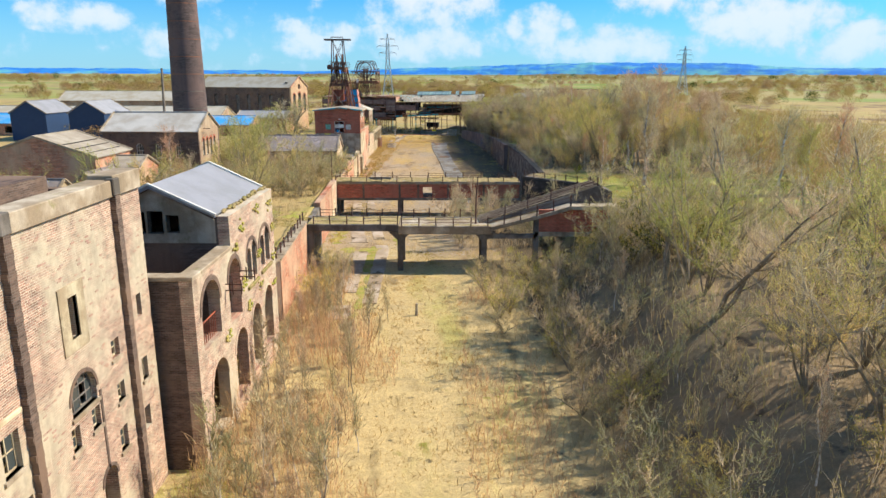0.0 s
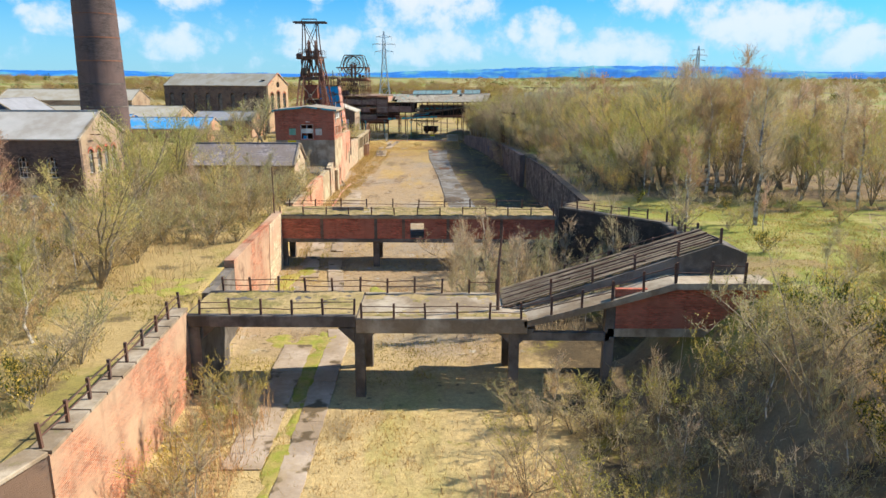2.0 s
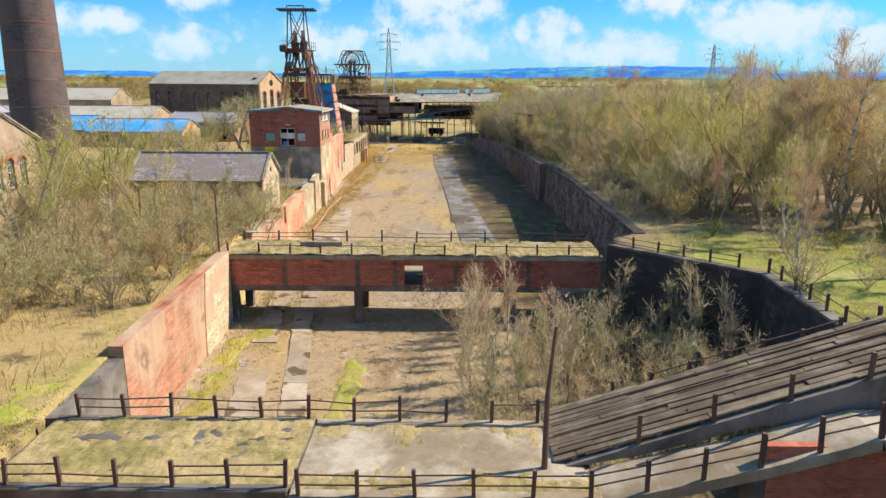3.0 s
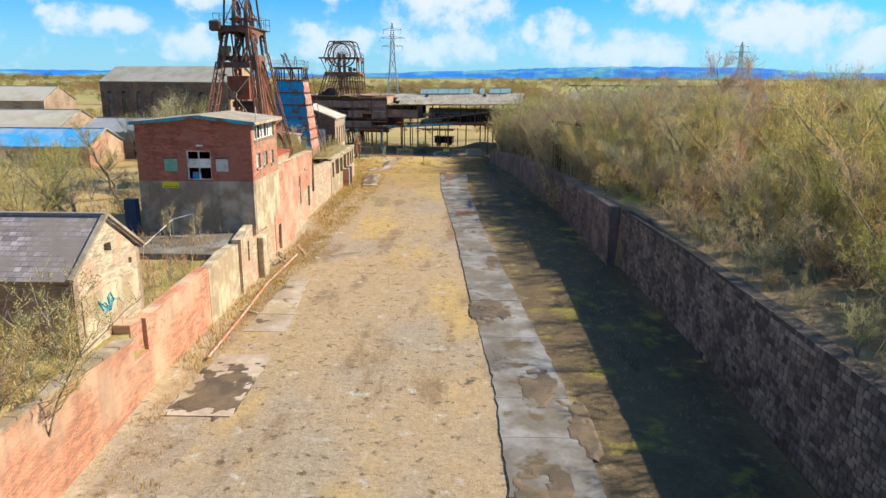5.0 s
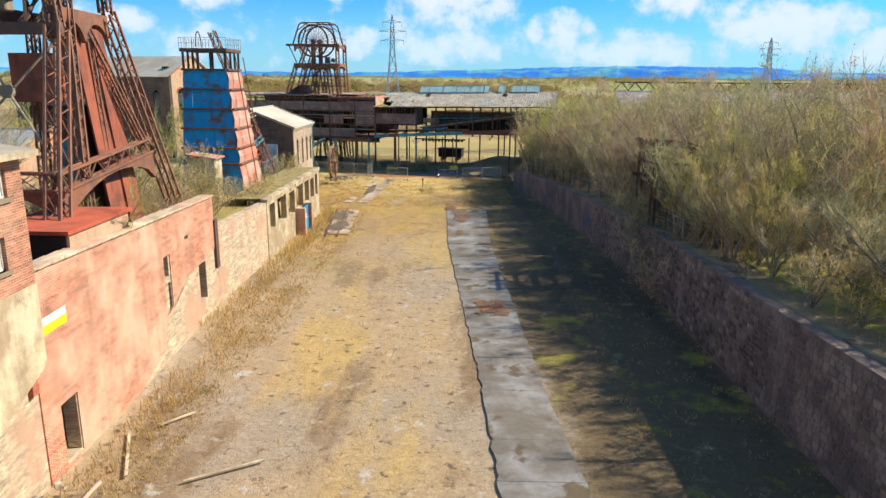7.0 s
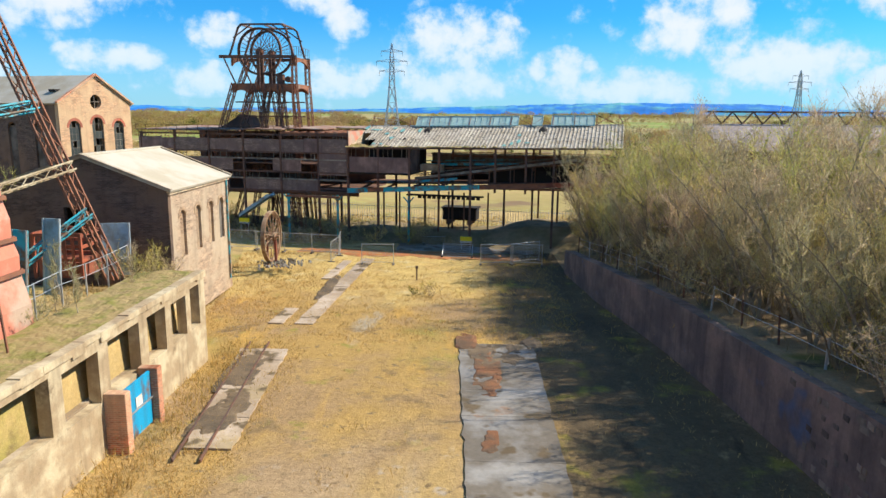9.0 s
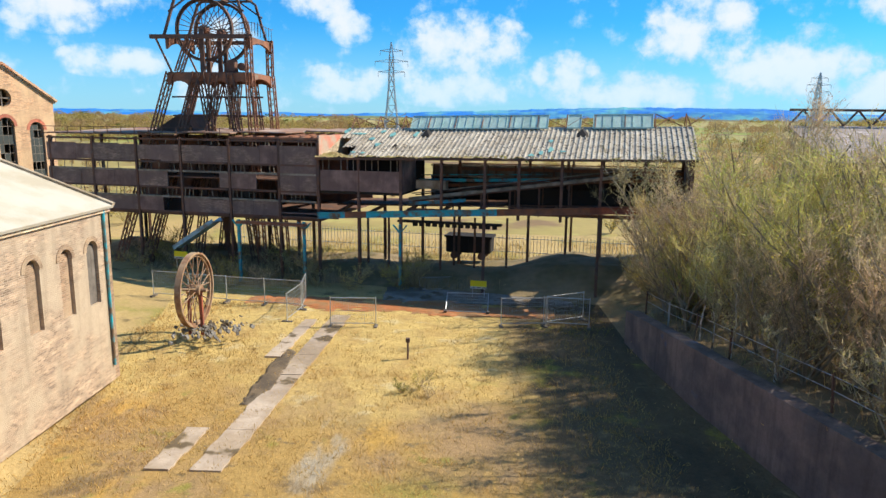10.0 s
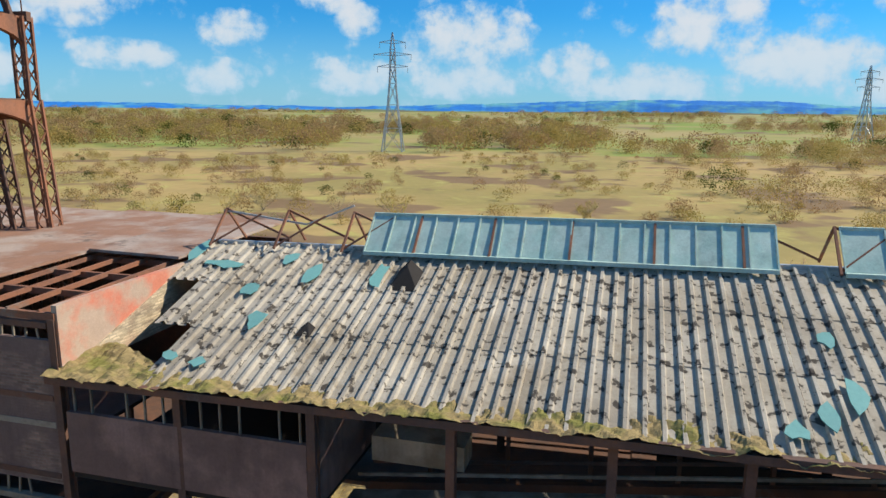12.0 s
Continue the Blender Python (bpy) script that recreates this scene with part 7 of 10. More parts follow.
def fan_tower():
    """The tapered blue sheeted shaft tower with its railed top."""
    t = thing("shaft_tower", (-21.5, 166, 4), "tapered shaft tower sheeted bright blue and faded red", "tower")
    zb, zt = 4.0, 13.6
    bx, by = (-23.5, -18.7), (161.3, 166.5)
    tx, ty = (-23.4, -20.0), (162.9, 166.3)

    def ring(z):
        f = (z - zb) / (zt - zb)
        a, b = bx[0] + (tx[0] - bx[0]) * f, bx[1] + (tx[1] - bx[1]) * f
        c, d = by[0] + (ty[0] - by[0]) * f, by[1] + (ty[1] - by[1]) * f
        return [Vector(v) for v in ((a, c, z), (b, c, z), (b, d, z), (a, d, z))]

    levels = [4.0, 6.4, 7.6, 9.1, 10.6, 12.1, 13.6]
    for z0, z1 in zip(levels, levels[1:]):
        p, q = ring(z0), ring(z1 - 0.03)
        for i, mat in ((0, "blue"), (1, "salmon"), (2, "blue"), (3, "blue")):
            j = (i + 1) % 4
            n = 5 if i == 0 else 3
            bm = B()
            out = ((p[j] - p[i]).cross(Vector((0, 0, 1)))).normalized()
            for k in range(n):
                f0, f1 = k / n + 0.003, (k + 1) / n - 0.003
                bow = 0.12 if i == 1 else 0.02
                a, b, c, d = p[i].lerp(p[j], f0), p[i].lerp(p[j], f1), q[i].lerp(q[j], f1), q[i].lerp(q[j], f0)
                mid0, mid1 = (a + d) / 2 + out * bow, (b + c) / 2 + out * bow
                vs = [bm.verts.new(v) for v in (a, b, mid1, mid0, c, d)]
                bm.faces.new((vs[0], vs[1], vs[2], vs[3]))
                bm.faces.new((vs[3], vs[2], vs[4], vs[5]))
            part("sheet", bm, mat, t)
    for z in levels[1:]:
        r = ring(z)
        bm = B()
        for i in range(4):
            o = ((r[(i + 1) % 4] - r[i]).cross(Vector((0, 0, 1)))).normalized() * 0.12
            beam(bm, r[i] + o, r[(i + 1) % 4] + o, 0.12, 0.14)
        part("band", bm, "rust_dark" if z > 9.4 else "rust", t)
    top = ring(zt)
    for i in range(4):
        for f in (0.02, 0.35, 0.65):
            bm = B()
            p = top[i].lerp(top[(i + 1) % 4], f)
            beam(bm, p, p + Vector((0, 0, 1.5)), 0.14)
            part("top_post", bm, "rust_dark", t)
    bm = B()
    c = sum(top, Vector()) / 4
    rim = [c + (v - c) * 1.08 + Vector((0, 0, 1.6)) for v in top]
    slab(bm, rim, 0.25)
    part("top_deck", bm, "rust_dark", t)
    bm = B()
    for i in range(4):
        a, b = rim[i], rim[(i + 1) % 4]
        for k in range(7):
            p = a.lerp(b, k / 7)
            beam(bm, p, p + Vector((0, 0, 0.8)), 0.035)
        for h in (0.4, 0.8):
            beam(bm, a + Vector((0, 0, h)), b + Vector((0, 0, h)), 0.03)
    part("handrail", bm, "galv", t)
    for x in (-22.3, -20.9):
        bm = B()
        pts = [(x, 163.6 + 0.6 * math.cos(a), 15.3 + 1.2 * math.sin(a)) for a in np.linspace(0, math.pi, 9)]
        for p, q in zip(pts, pts[1:]):
            beam(bm, p, q, 0.06)
        part("hoop", bm, "rust_dark", t)
    bm = B()
    a, b = ring(zt)[1], ring(zb)[1]
    for s in (0.4, 1.0):
        beam(bm, a + Vector((s, 1.2, 1.0)), b + Vector((s + 0.4, 1.6, 0)), 0.06)
    part("stay_rod", bm, "rust", t)
    bm = B()
    lattice(bm, (-20.0, 175.0, 4.0), (-25.2, 175.0, 17.2), 0.55, 0.1, 0.05, 0.6)
    part("stay", bm, "rust", t)
    for a_, b_, mat in (((-24.6, 171.0, 8.2), (-21.6, 175.0, 9.6), "render_cream"), ((-22.8, 171.5, 5.2), (-20.8, 174.6, 7.4), "teal"), ((-24.8, 170.0, 11.5), (-23.2, 175.0, 12.4), "teal")):
        bm = B()
        lattice(bm, a_, b_, 0.4, 0.08, 0.05, 0.5)
        part("strut", bm, mat, t)
    h = thing("meter_hut", (-20.6, 159.5, 4), "small white hut with orange roof", "hut")
    bm = B()
    box(bm, (-21.9, 158.6, 3.8), (-19.9, 160.2, 7.2), bevel=0.03)
    part("body", bm, "render_cream", h)
    bm = B()
    slab(bm, [(-22.0, 158.4, 7.5), (-19.7, 158.4, 7.2), (-19.7, 160.4, 7.2), (-22.0, 160.4, 7.5)], 0.1)
    part("roof", bm, "salmon", h)
    k = thing("steel_bin", (-23.1, 176.6, 4), "rusty red slatted steel bin on the terrace", "bin")
    x0, x1, y0, y1 = -24.3, -21.9, 175.5, 177.7
    bm = B()
    box(bm, (x0 + 0.1, y0 + 0.1, 3.9), (x1 - 0.1, y1 - 0.1, 4.7), bevel=0.03)
    part("bin_body", bm, "rust_red", k)
    for x in (x0, x1):
        for y in (y0, y1):
            bm = B()
            beam(bm, (x, y, 3.9), (x, y, 6.2), 0.14)
            part("corner_post", bm, "rust_red", k)
    for z in (4.8, 5.5, 6.1):
        for a, b in (((x0, y0), (x1, y0)), ((x1, y0), (x1, y1)), ((x1, y1), (x0, y1)), ((x0, y1), (x0, y0))):
            bm = B()
            beam(bm, (*a, z), (*b, z + 0.05), 0.1, 0.16)
            part("rail", bm, "rust_red", k)
    for q in range(5):
        bm = B()
        beam(bm, (x0 + 0.35 + q * 0.42, y0 - 0.06, 4.0), (x0 + 0.35 + q * 0.42, y0 - 0.06, 6.0), 0.05, 0.16)
        part("slat", bm, "rust_red", k)
    for x, y, w, z, mat, turn, label in ((-20.6, 176.4, 1.4, 2.6, "pale_sheet", 12, "pale grey-blue sheet standing on edge"), (-22.6, 171.6, 1.0, 3.0, "teal", -20, "bright teal steel panel leaning by the tower"), (-21.6, 172.4, 0.9, 3.4, "pale_sheet", -8, "pale grey-blue sheet standing on edge")):
        g = thing("sheet_panel", (x, y, 4), label, "panel", group="loose sheets")
        bm = B()
        box(bm, (-w / 2, -0.03, -0.1), (w / 2, 0.03, z), pose(x, y, 4, -6, 0, turn), bevel=0.01)
        part("sheet", bm, mat, g)
        bm = B()
        for u in (-w / 2 + 0.05, w / 2 - 0.05):
            box(bm, (u - 0.04, -0.07, -0.1), (u + 0.04, -0.032, z), pose(x, y, 4, -6, 0, turn))
        part("stiffener", bm, "galv", g)
    g = thing("wire_fence", (-20, 168, 4), "sagging wire fence on thin posts along the terrace", "fence")
    rr = random.Random(8)
    tops = []
    for n_ in range(10):
        y = 158.2 + n_ * 2.0
        p = Vector((-19.6 - 0.03 * n_ + rr.uniform(-0.1, 0.1), y, 5.5 + rr.uniform(-0.1, 0.1)))
        bm = B()
        beam(bm, (p.x, y, 3.8), p, 0.06)
        part("post", bm, "galv", g)
        tops.append(p)
    for drop in (0.05, 0.6):
        for a, b in zip(tops, tops[1:]):
            bm = B()
            tube(bm, a - Vector((0, 0, drop)), b - Vector((0, 0, drop)), 0.018, n=4, caps=False)
            part("wire", bm, "galv", g)


fan_tower()


# ---- screens building at the end of the yard ----
SC = pose(-14.04, 208.77, 0, 0, 0, -12.3)


def S(u, v, z):
    return SC @ Vector((u, v, z))


def sbox(bm, lo, hi, bevel=0.0):
    return box(bm, lo, hi, SC, bevel)


def screens():
    t = thing("screening_plant", (-10, 210, 0), "rusting steel screening plant on stilts with sheeted sides", "building")
    rng = random.Random(11)
    # right hall: corrugated cement roof, rising slightly to its far end
    ev0, ev1, rv = 9.08, 9.5, 5.7
    u0, u1 = 0.0, 25.4

    def roof_z(u, v):
        e = ev0 + (ev1 - ev0) * u / 25.4
        return e + v * 0.318

    sheet_w, ribs = 1.02, 3
    n = 25
    rows = 3
    holes = {(0, 1), (1, 0), (0, 0)}
    for k in range(n):
        for r in range(rows):
            if (k, r) in holes:
                continue
            v0, v1 = r * rv / rows - 0.35 * (r == 0), (r + 1) * rv / rows + 0.12
            bm = B()
            a = u0 + k * sheet_w
            prof = []
            for j in range(ribs):
                s = a + j * sheet_w / ribs
                w = sheet_w / ribs
                prof += [(s, 0), (s + w * 0.62, 0), (s + w * 0.70, 0.075), (s + w * 0.90, 0.075)]
            prof.append((a + sheet_w, 0))
            lift = 0.02 * r
            lo = [bm.verts.new(S(u, v0, roof_z(u, v0) + h + lift + (0.012 if k % 2 else 0))) for u, h in prof]
            hi = [bm.verts.new(S(u, v1, roof_z(u, v1) + h + lift + (0.012 if k % 2 else 0))) for u, h in prof]
            for i in range(len(prof) - 1):
                bm.faces.new((lo[i], lo[i + 1], hi[i + 1], hi[i]))
            part("roof_sheet", bm, "asbestos", t)
    bm = B()
    slab(bm, [S(0, 8.3, roof_z(0, 3.1)), S(u1, 8.3, roof_z(u1, 3.1)), S(u1, rv, roof_z(u1, rv)), S(0, rv, roof_z(0, rv))], 0.05)
    part("rear_roof", bm, "asbestos", t)
    # glazed lantern along the ridge
    for a, b in ((5.15, 15.5), (16.9, 17.85), (18.7, 22.8)):
        k = int((b - a) / 0.6)
        for i in range(k):
            s = a + (b - a) * i / k
            e = a + (b - a) * (i + 1) / k
            bm = B()
            q = [S(s + 0.02, rv - 0.35, roof_z(s, rv) + 0.12), S(e - 0.02, rv - 0.35, roof_z(e, rv) + 0.12), S(e - 0.02, rv + 0.55, roof_z(e, rv) + 1.0), S(s + 0.02, rv + 0.55, roof_z(s, rv) + 1.0)]
            slab(bm, q, 0.03)
            part("lantern_pane", bm, "verdigris", t)
        bm = B()
        for i in range(k + 1):
            s = a + (b - a) * i / k
            beam(bm, S(s, rv - 0.37, roof_z(s, rv) + 0.13), S(s, rv + 0.55, roof_z(s, rv) + 1.03), 0.035)
        beam(bm, S(a, rv + 0.57, roof_z(a, rv) + 1.03), S(b, rv + 0.57, roof_z(b, rv) + 1.03), 0.08)
        beam(bm, S(a, rv - 0.4, roof_z(a, rv) + 0.1), S(b, rv - 0.4, roof_z(b, rv) + 0.1), 0.1)
        part("glazing_bar", bm, "verdigris", t)
    for k in range(13):
        s = 0.4 + k * 2.05
        bm = B()
        z = roof_z(s, rv)
        beam(bm, S(s, rv - 0.4, z + 0.1), S(s, rv + 0.6, z + 1.05), 0.06)
        beam(bm, S(s, rv + 1.6, z), S(s, rv + 0.6, z + 1.05), 0.06)
        beam(bm, S(s, rv + 0.6, z + 1.05), S(min(u1, s + 1.9), rv + 0.9, z + 0.15 + 0.05), 0.06)
        if s < 5 or 15.3 < s < 17 or s > 22.6:
            beam(bm, S(s, rv - 0.3, z + 0.15), S(s + 1.2, rv + 0.5, z + 0.95), 0.05)
        part("lantern_truss", bm, "rust", t)
    bm = B()
    beam(bm, S(0.3, rv + 0.6, roof_z(0, rv) + 1.0), S(3.0, rv + 0.6, roof_z(3, rv) + 0.65), 0.05)
    beam(bm, S(3.0, rv + 0.6, roof_z(3, rv) + 0.65), S(4.5, rv + 0.6, roof_z(4, rv) + 1.25), 0.05)
    beam(bm, S(0, rv + 0.2, roof_z(0, rv) + 0.1), S(u1, rv + 0.2, roof_z(u1, rv) + 0.1), 0.14)
    part("ridge_pipe", bm, "galv", t)
    bm = B()
    wall(bm, [(0, 9.0), (6.1, 11.05), (12.4, 9.0)], [], 0.12, SC @ pose(0.0, 0, 0, 0, 0, 90) @ Matrix.Translation((0, -0.1, 0)))
    part("gable_sheet", bm, "brick_cream", t)
    # patches of broken plastic, vents, moss along the eaves
    for (u, v, w, l) in ((0.1, 5.2, 0.5, 1.3), (1.3, 4.6, 1.2, 0.45), (3.1, 5.0, 0.5, 0.9), (4.1, 4.3, 0.5, 1.0), (2.7, 3.4, 0.5, 0.6), (3.6, 2.2, 0.5, 0.7), (2.3, 0.7, 0.4, 0.4), (3.1, 0.6, 0.4, 0.45), (5.9, 4.4, 0.45, 1.4), (15.0, 0.3, 0.4, 0.5), (15.6, 0.7, 0.5, 0.8), (16.2, 1.3, 0.4, 1.0), (16.0, 3.0, 0.3, 0.6), (17.0, 1.0, 0.5, 0.4)):
        bm = B()
        c = []
        for i in range(9):
            a = 2 * math.pi * i / 9
            rr = rng.uniform(0.55, 1.2)
            c.append(S(u + w * 0.5 * rr * math.cos(a), v + l * 0.5 * rr * math.sin(a), roof_z(u + w * 0.5 * rr * math.cos(a), v + l * 0.5 * rr * math.sin(a)) + 0.13))
        slab(bm, c, 0.02)
        part("plastic_patch", bm, "patch", t)
    for u, v in ((6.7, 4.3), (18.05, 4.3), (5.0, 2.0)):
        bm = B()
        z = roof_z(u, v)
        s = 0.4 if u > 6 else 0.18
        vs = [bm.verts.new(S(u + a, v + b, roof_z(u + a, v + b) + 0.05)) for a, b in ((-s, -s), (s, -s), (s, s), (-s, s))] + [bm.verts.new(S(u, v + 0.1, z + 0.5 * s / 0.45)), bm.verts.new(S(u, v + s, z + 0.62 * s / 0.45))]
        for f in ((0, 1, 4), (1, 2, 5, 4), (3, 0, 4, 5), (2, 3, 5)):
            bm.faces.new([vs[i] for i in f])
        part("roof_vent", bm, "dark", t, "dark broken roof vent")
    def gutter(a, c):
        u, v = -0.15 + 25.5 * a, -0.42 + (1.0 + 0.7 * step((3.0 - 25.5 * a) / 3.0)) * c
        h = lumps(u * 1.6, v * 1.6) * 1.2 + 0.16 - 0.30 * c - 0.1 * step((25.5 * a - 11) / 8.0)
        return S(u, v, roof_z(u, v) + 0.03 + h)

    moss_sheet("gutter_moss", (gutter, 420, 14), "moss", t, "dead grass and moss along the gutter")
    bm = B()
    beam(bm, S(-0.1, -0.3, ev0 - 0.08), S(25.4, -0.3, ev1 - 0.08), 0.16)
    part("gutter", bm, "rust_dark", t)
    # stanchions
    for i, u in enumerate((-22.8, -18.9, -15.0, -11.15, -7.1, -3.1, -0.05, 3.0, 6.1, 9.0, 12.0, 14.3, 17.1, 19.6, 22.3, 25.0)):
        for v in ((0.0, 5.6, 11.2) if i % 4 == 0 else (0.0, 5.6) if i % 2 else (0.0,)):
            bm = B()
            top = 10.3 if u < 0.1 else roof_z(u, min(v, rv)) - 0.1 - max(0, v - rv) * 0.33
            low = -0.2 if (v > 0 or u < 13 and u not in (9.0, 14.3)) or u in (19.6,) else 5.2
            sbox(bm, (u - 0.09, v - 0.11, low), (u + 0.09, v - 0.09, top))
            sbox(bm, (u - 0.09, v + 0.09, low), (u + 0.09, v + 0.11, top))
            sbox(bm, (u - 0.02, v - 0.09, low), (u + 0.02, v + 0.09, top))
            part("stanchion", bm, "rust_dark", t)
    # left block: panels with broken bands between
    L0 = -23.2
    bays = [(-23.2, -18.9), (-18.9, -15.0), (-15.0, -11.15), (-11.15, -7.1), (-7.1, -3.1), (-3.1, -0.05)]
    for i, (a, b) in enumerate(bays):
        bands = [(8.55, 9.75), (6.65, 7.75), (4.75, 5.75)]
        if i == 5:
            bands = [(6.35, 9.75), (4.95, 5.0)]
        for z0, z1 in bands:
            x = a + 0.1
            while x < b - 0.12:
                w_ = min(rng.uniform(1.3, 3.6), b - 0.1 - x)
                if b - 0.1 - x - w_ < 0.4:
                    w_ = b - 0.1 - x
                if rng.random() > 0.05:
                    lo_, hi_ = z0 + rng.uniform(-0.07, 0.06), z1 + rng.uniform(-0.06, 0.08)
                    bm = B()
                    bow = rng.uniform(-0.03, 0.03)
                    sbox(bm, (x, -0.06 + bow, lo_), (x + w_ - 0.02, 0.06 + bow, hi_))
                    part("cladding_panel", bm, rng.choice(("clad", "clad_brick", "clad_brick")), t)
                x += w_
        for z in (10.15, 8.45, 7.8, 6.55, 5.85, 4.7):
            bm = B()
            sbox(bm, (a + 0.14, -0.1, z - 0.07), (b - 0.14, 0.06, z + 0.07))
            part("rail", bm, "wood" if z in (7.8, 5.85) else "rust_dark", t)
        for z0, z1 in ((9.8, 10.1), (7.85, 8.4), (5.9, 6.5)):
            x = a + 0.2
            while x < b - 0.2:
                if rng.random() < 0.5:
                    bm = B()
                    lean = rng.uniform(-0.1, 0.1)
                    beam(bm, S(x, 0, z0), S(x + lean, 0.02, z1), 0.04)
                    part("mullion", bm, "wood", t)
                x += 0.34
    bm = B()
    sbox(bm, (L0, 10.9, 3.0), (-3.2, 11.1, 10.2))
    sbox(bm, (-3.2, 10.9, 4.6), (0, 11.1, 10.2))
    sbox(bm, (L0, 0.1, 4.45), (0, 11.0, 4.6))
    sbox(bm, (L0, 0.1, 7.3), (0, 5.0, 7.4))
    part("inner_floor", bm, "rust_dark", t)
    # flat roof of the left block with holes and bare rafters
    for i, (a, b) in enumerate(bays):
        bm = B()
        y0 = 0.3 if i < 4 else (1.2 if i == 4 else 4.5)
        slab(bm, [S(a + 0.02, y0, 10.55 + 0.06 * i), S(b - 0.02, y0, 10.5 + 0.06 * i), S(b - 0.02, 11.2, 10.75 + 0.03 * i), S(a + 0.02, 11.2, 10.8 + 0.03 * i)], 0.08)
        part("roof_deck", bm, "felt_rust", t, "rust-stained brown sheeted flat roof")
    bm = B()
    for k in range(8):
        u = -6.6 + k * 0.88
        beam(bm, S(u, 0.0, 10.4), S(u, 6.0, 10.62), 0.07, 0.12)
    for v in (0.0, 1.6, 3.2, 4.8):
        beam(bm, S(-7.1, v, 10.35 + v * 0.03), S(0, v, 10.35 + v * 0.03), 0.1, 0.16)
    part("rafter", bm, "rust", t)
    bm = B()
    sbox(bm, (-0.1, 0.0, 9.2), (0.05, 4.8, 10.6))
    part("end_panel", bm, "salmon", t)
    for k in range(5):
        bm = B()
        sbox(bm, (L0 + k * 2.4, -0.3, 10.45), (L0 + k * 2.4 + 2.2, 0.2, 10.52))
        part("walkway", bm, "rust_dark", t)
    bm = B()
    for k in range(14):
        beam(bm, S(L0 + k * 1.2, -0.3, 10.5), S(L0 + k * 1.2, -0.3, 11.0), 0.04)
    beam(bm, S(L0, -0.3, 11.0), S(L0 + 16, -0.3, 11.0), 0.04)
    part("handrail", bm, "rust_dark", t)
    # projecting box under the eaves
    bm = B()
    sbox(bm, (0.15, -0.12, 6.75), (3.0, 0.0, 8.2))
    part("cladding_panel", bm, "clad", t)
    bm = B()
    sbox(bm, (3.1, -0.12, 6.75), (6.0, 0.0, 8.2))
    part("cladding_panel", bm, "clad", t)
    bm = B()
    sbox(bm, (6.0, -0.1, 6.7), (6.14, 3.5, 9.1))
    part("end_panel", bm, "clad", t)
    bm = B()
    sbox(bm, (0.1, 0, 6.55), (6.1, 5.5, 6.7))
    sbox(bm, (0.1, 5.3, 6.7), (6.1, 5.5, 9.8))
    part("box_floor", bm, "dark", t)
    for k in range(13):
        if k % 4 != 2:
            bm = B()
            sbox(bm, (0.3 + k * 0.46, -0.05, 8.2), (0.34 + k * 0.46, 0.0, 8.95))
            part("mullion", bm, "wood", t)
    # open hall: rear sheeting, conveyors, beams
    bm = B()
    sbox(bm, (6.2, 8.0, 7.3), (25.2, 8.1, 8.35))
    part("rear_sheeting", bm, "concrete_dark", t)
    bm = B()
    sbox(bm, (25.15, 0.3, 5.45), (25.25, 8.1, 9.3))
    part("end_sheeting", bm, "clad", t)
    for k in range(13):
        bm = B()
        sbox(bm, (6.8 + k * 1.5, 7.85, 5.5), (6.92 + k * 1.5, 7.98, 8.3))
        part("rear_post", bm, "rust_dark", t)
    for z in (6.3, 7.35, 8.2):
        bm = B()
        sbox(bm, (6.2, 7.5, z), (25.1, 7.6, z + 0.1))
        part("rear_rail", bm, "wood", t)
    # near-black sheets at the back of the open hall
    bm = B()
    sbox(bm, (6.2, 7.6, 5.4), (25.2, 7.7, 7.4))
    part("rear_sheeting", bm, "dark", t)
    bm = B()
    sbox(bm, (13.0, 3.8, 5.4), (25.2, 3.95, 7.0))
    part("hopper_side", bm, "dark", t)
    for u0_, z0_, u1_, z1_, v, mat in ((6.3, 6.2, 21.5, 8.3, 1.4, "wood"), (6.3, 6.0, 21.5, 8.1, 2.4, "rust_dark"), (6.4, 6.9, 25, 7.9, 4.2, "rust"), (6.5, 7.4, 16, 7.7, 3.2, "teal"), (6.3, 5.9, 10.5, 6.3, 1.0, "teal"), (9, 8.2, 25, 8.25, 5.2, "rust"), (6.3, 5.5, 25, 5.6, 0.9, "rust")):
        bm = B()
        beam(bm, S(u0_, v, z0_), S(u1_, v, z1_), 0.5 if mat == "wood" else 0.16, 0.22)
        beam(bm, S(u0_, v + 0.5, z0_ + 0.35), S(u1_, v + 0.5, z1_ + 0.35), 0.05, 0.08)
        part("conveyor", bm, mat, t)
    for k in range(9):
        u = 7.5 + k * 2.0
        bm = B()
        beam(bm, S(u, 1.4, 5.3), S(u, 1.4, 6.3 + k * 0.27), 0.1)
        part("trestle", bm, "rust_dark", t)
        bm = B()
        beam(bm, S(u, 3.8, 5.5), S(u, 3.8, 8.6), 0.1)
        part("trestle", bm, "rust_dark", t)
    bm = B()
    sbox(bm, (6.6, 2.0, 6.9), (8.8, 2.8, 7.5))
    part("casing", bm, "concrete", t)
    # lower beams and stilts
    def beam_z(u):
        return 4.95 + 0.058 * u

    for a, b, mat in ((-0.1, 2.0, "teal"), (2.0, 3.6, "rust"), (3.6, 8.6, "teal"), (8.6, 12.9, "teal"), (12.9, 19.0, "rust"), (19.0, 25.2, "rust_red")):
        bm = B()
        za, zb = beam_z(a), beam_z(b)
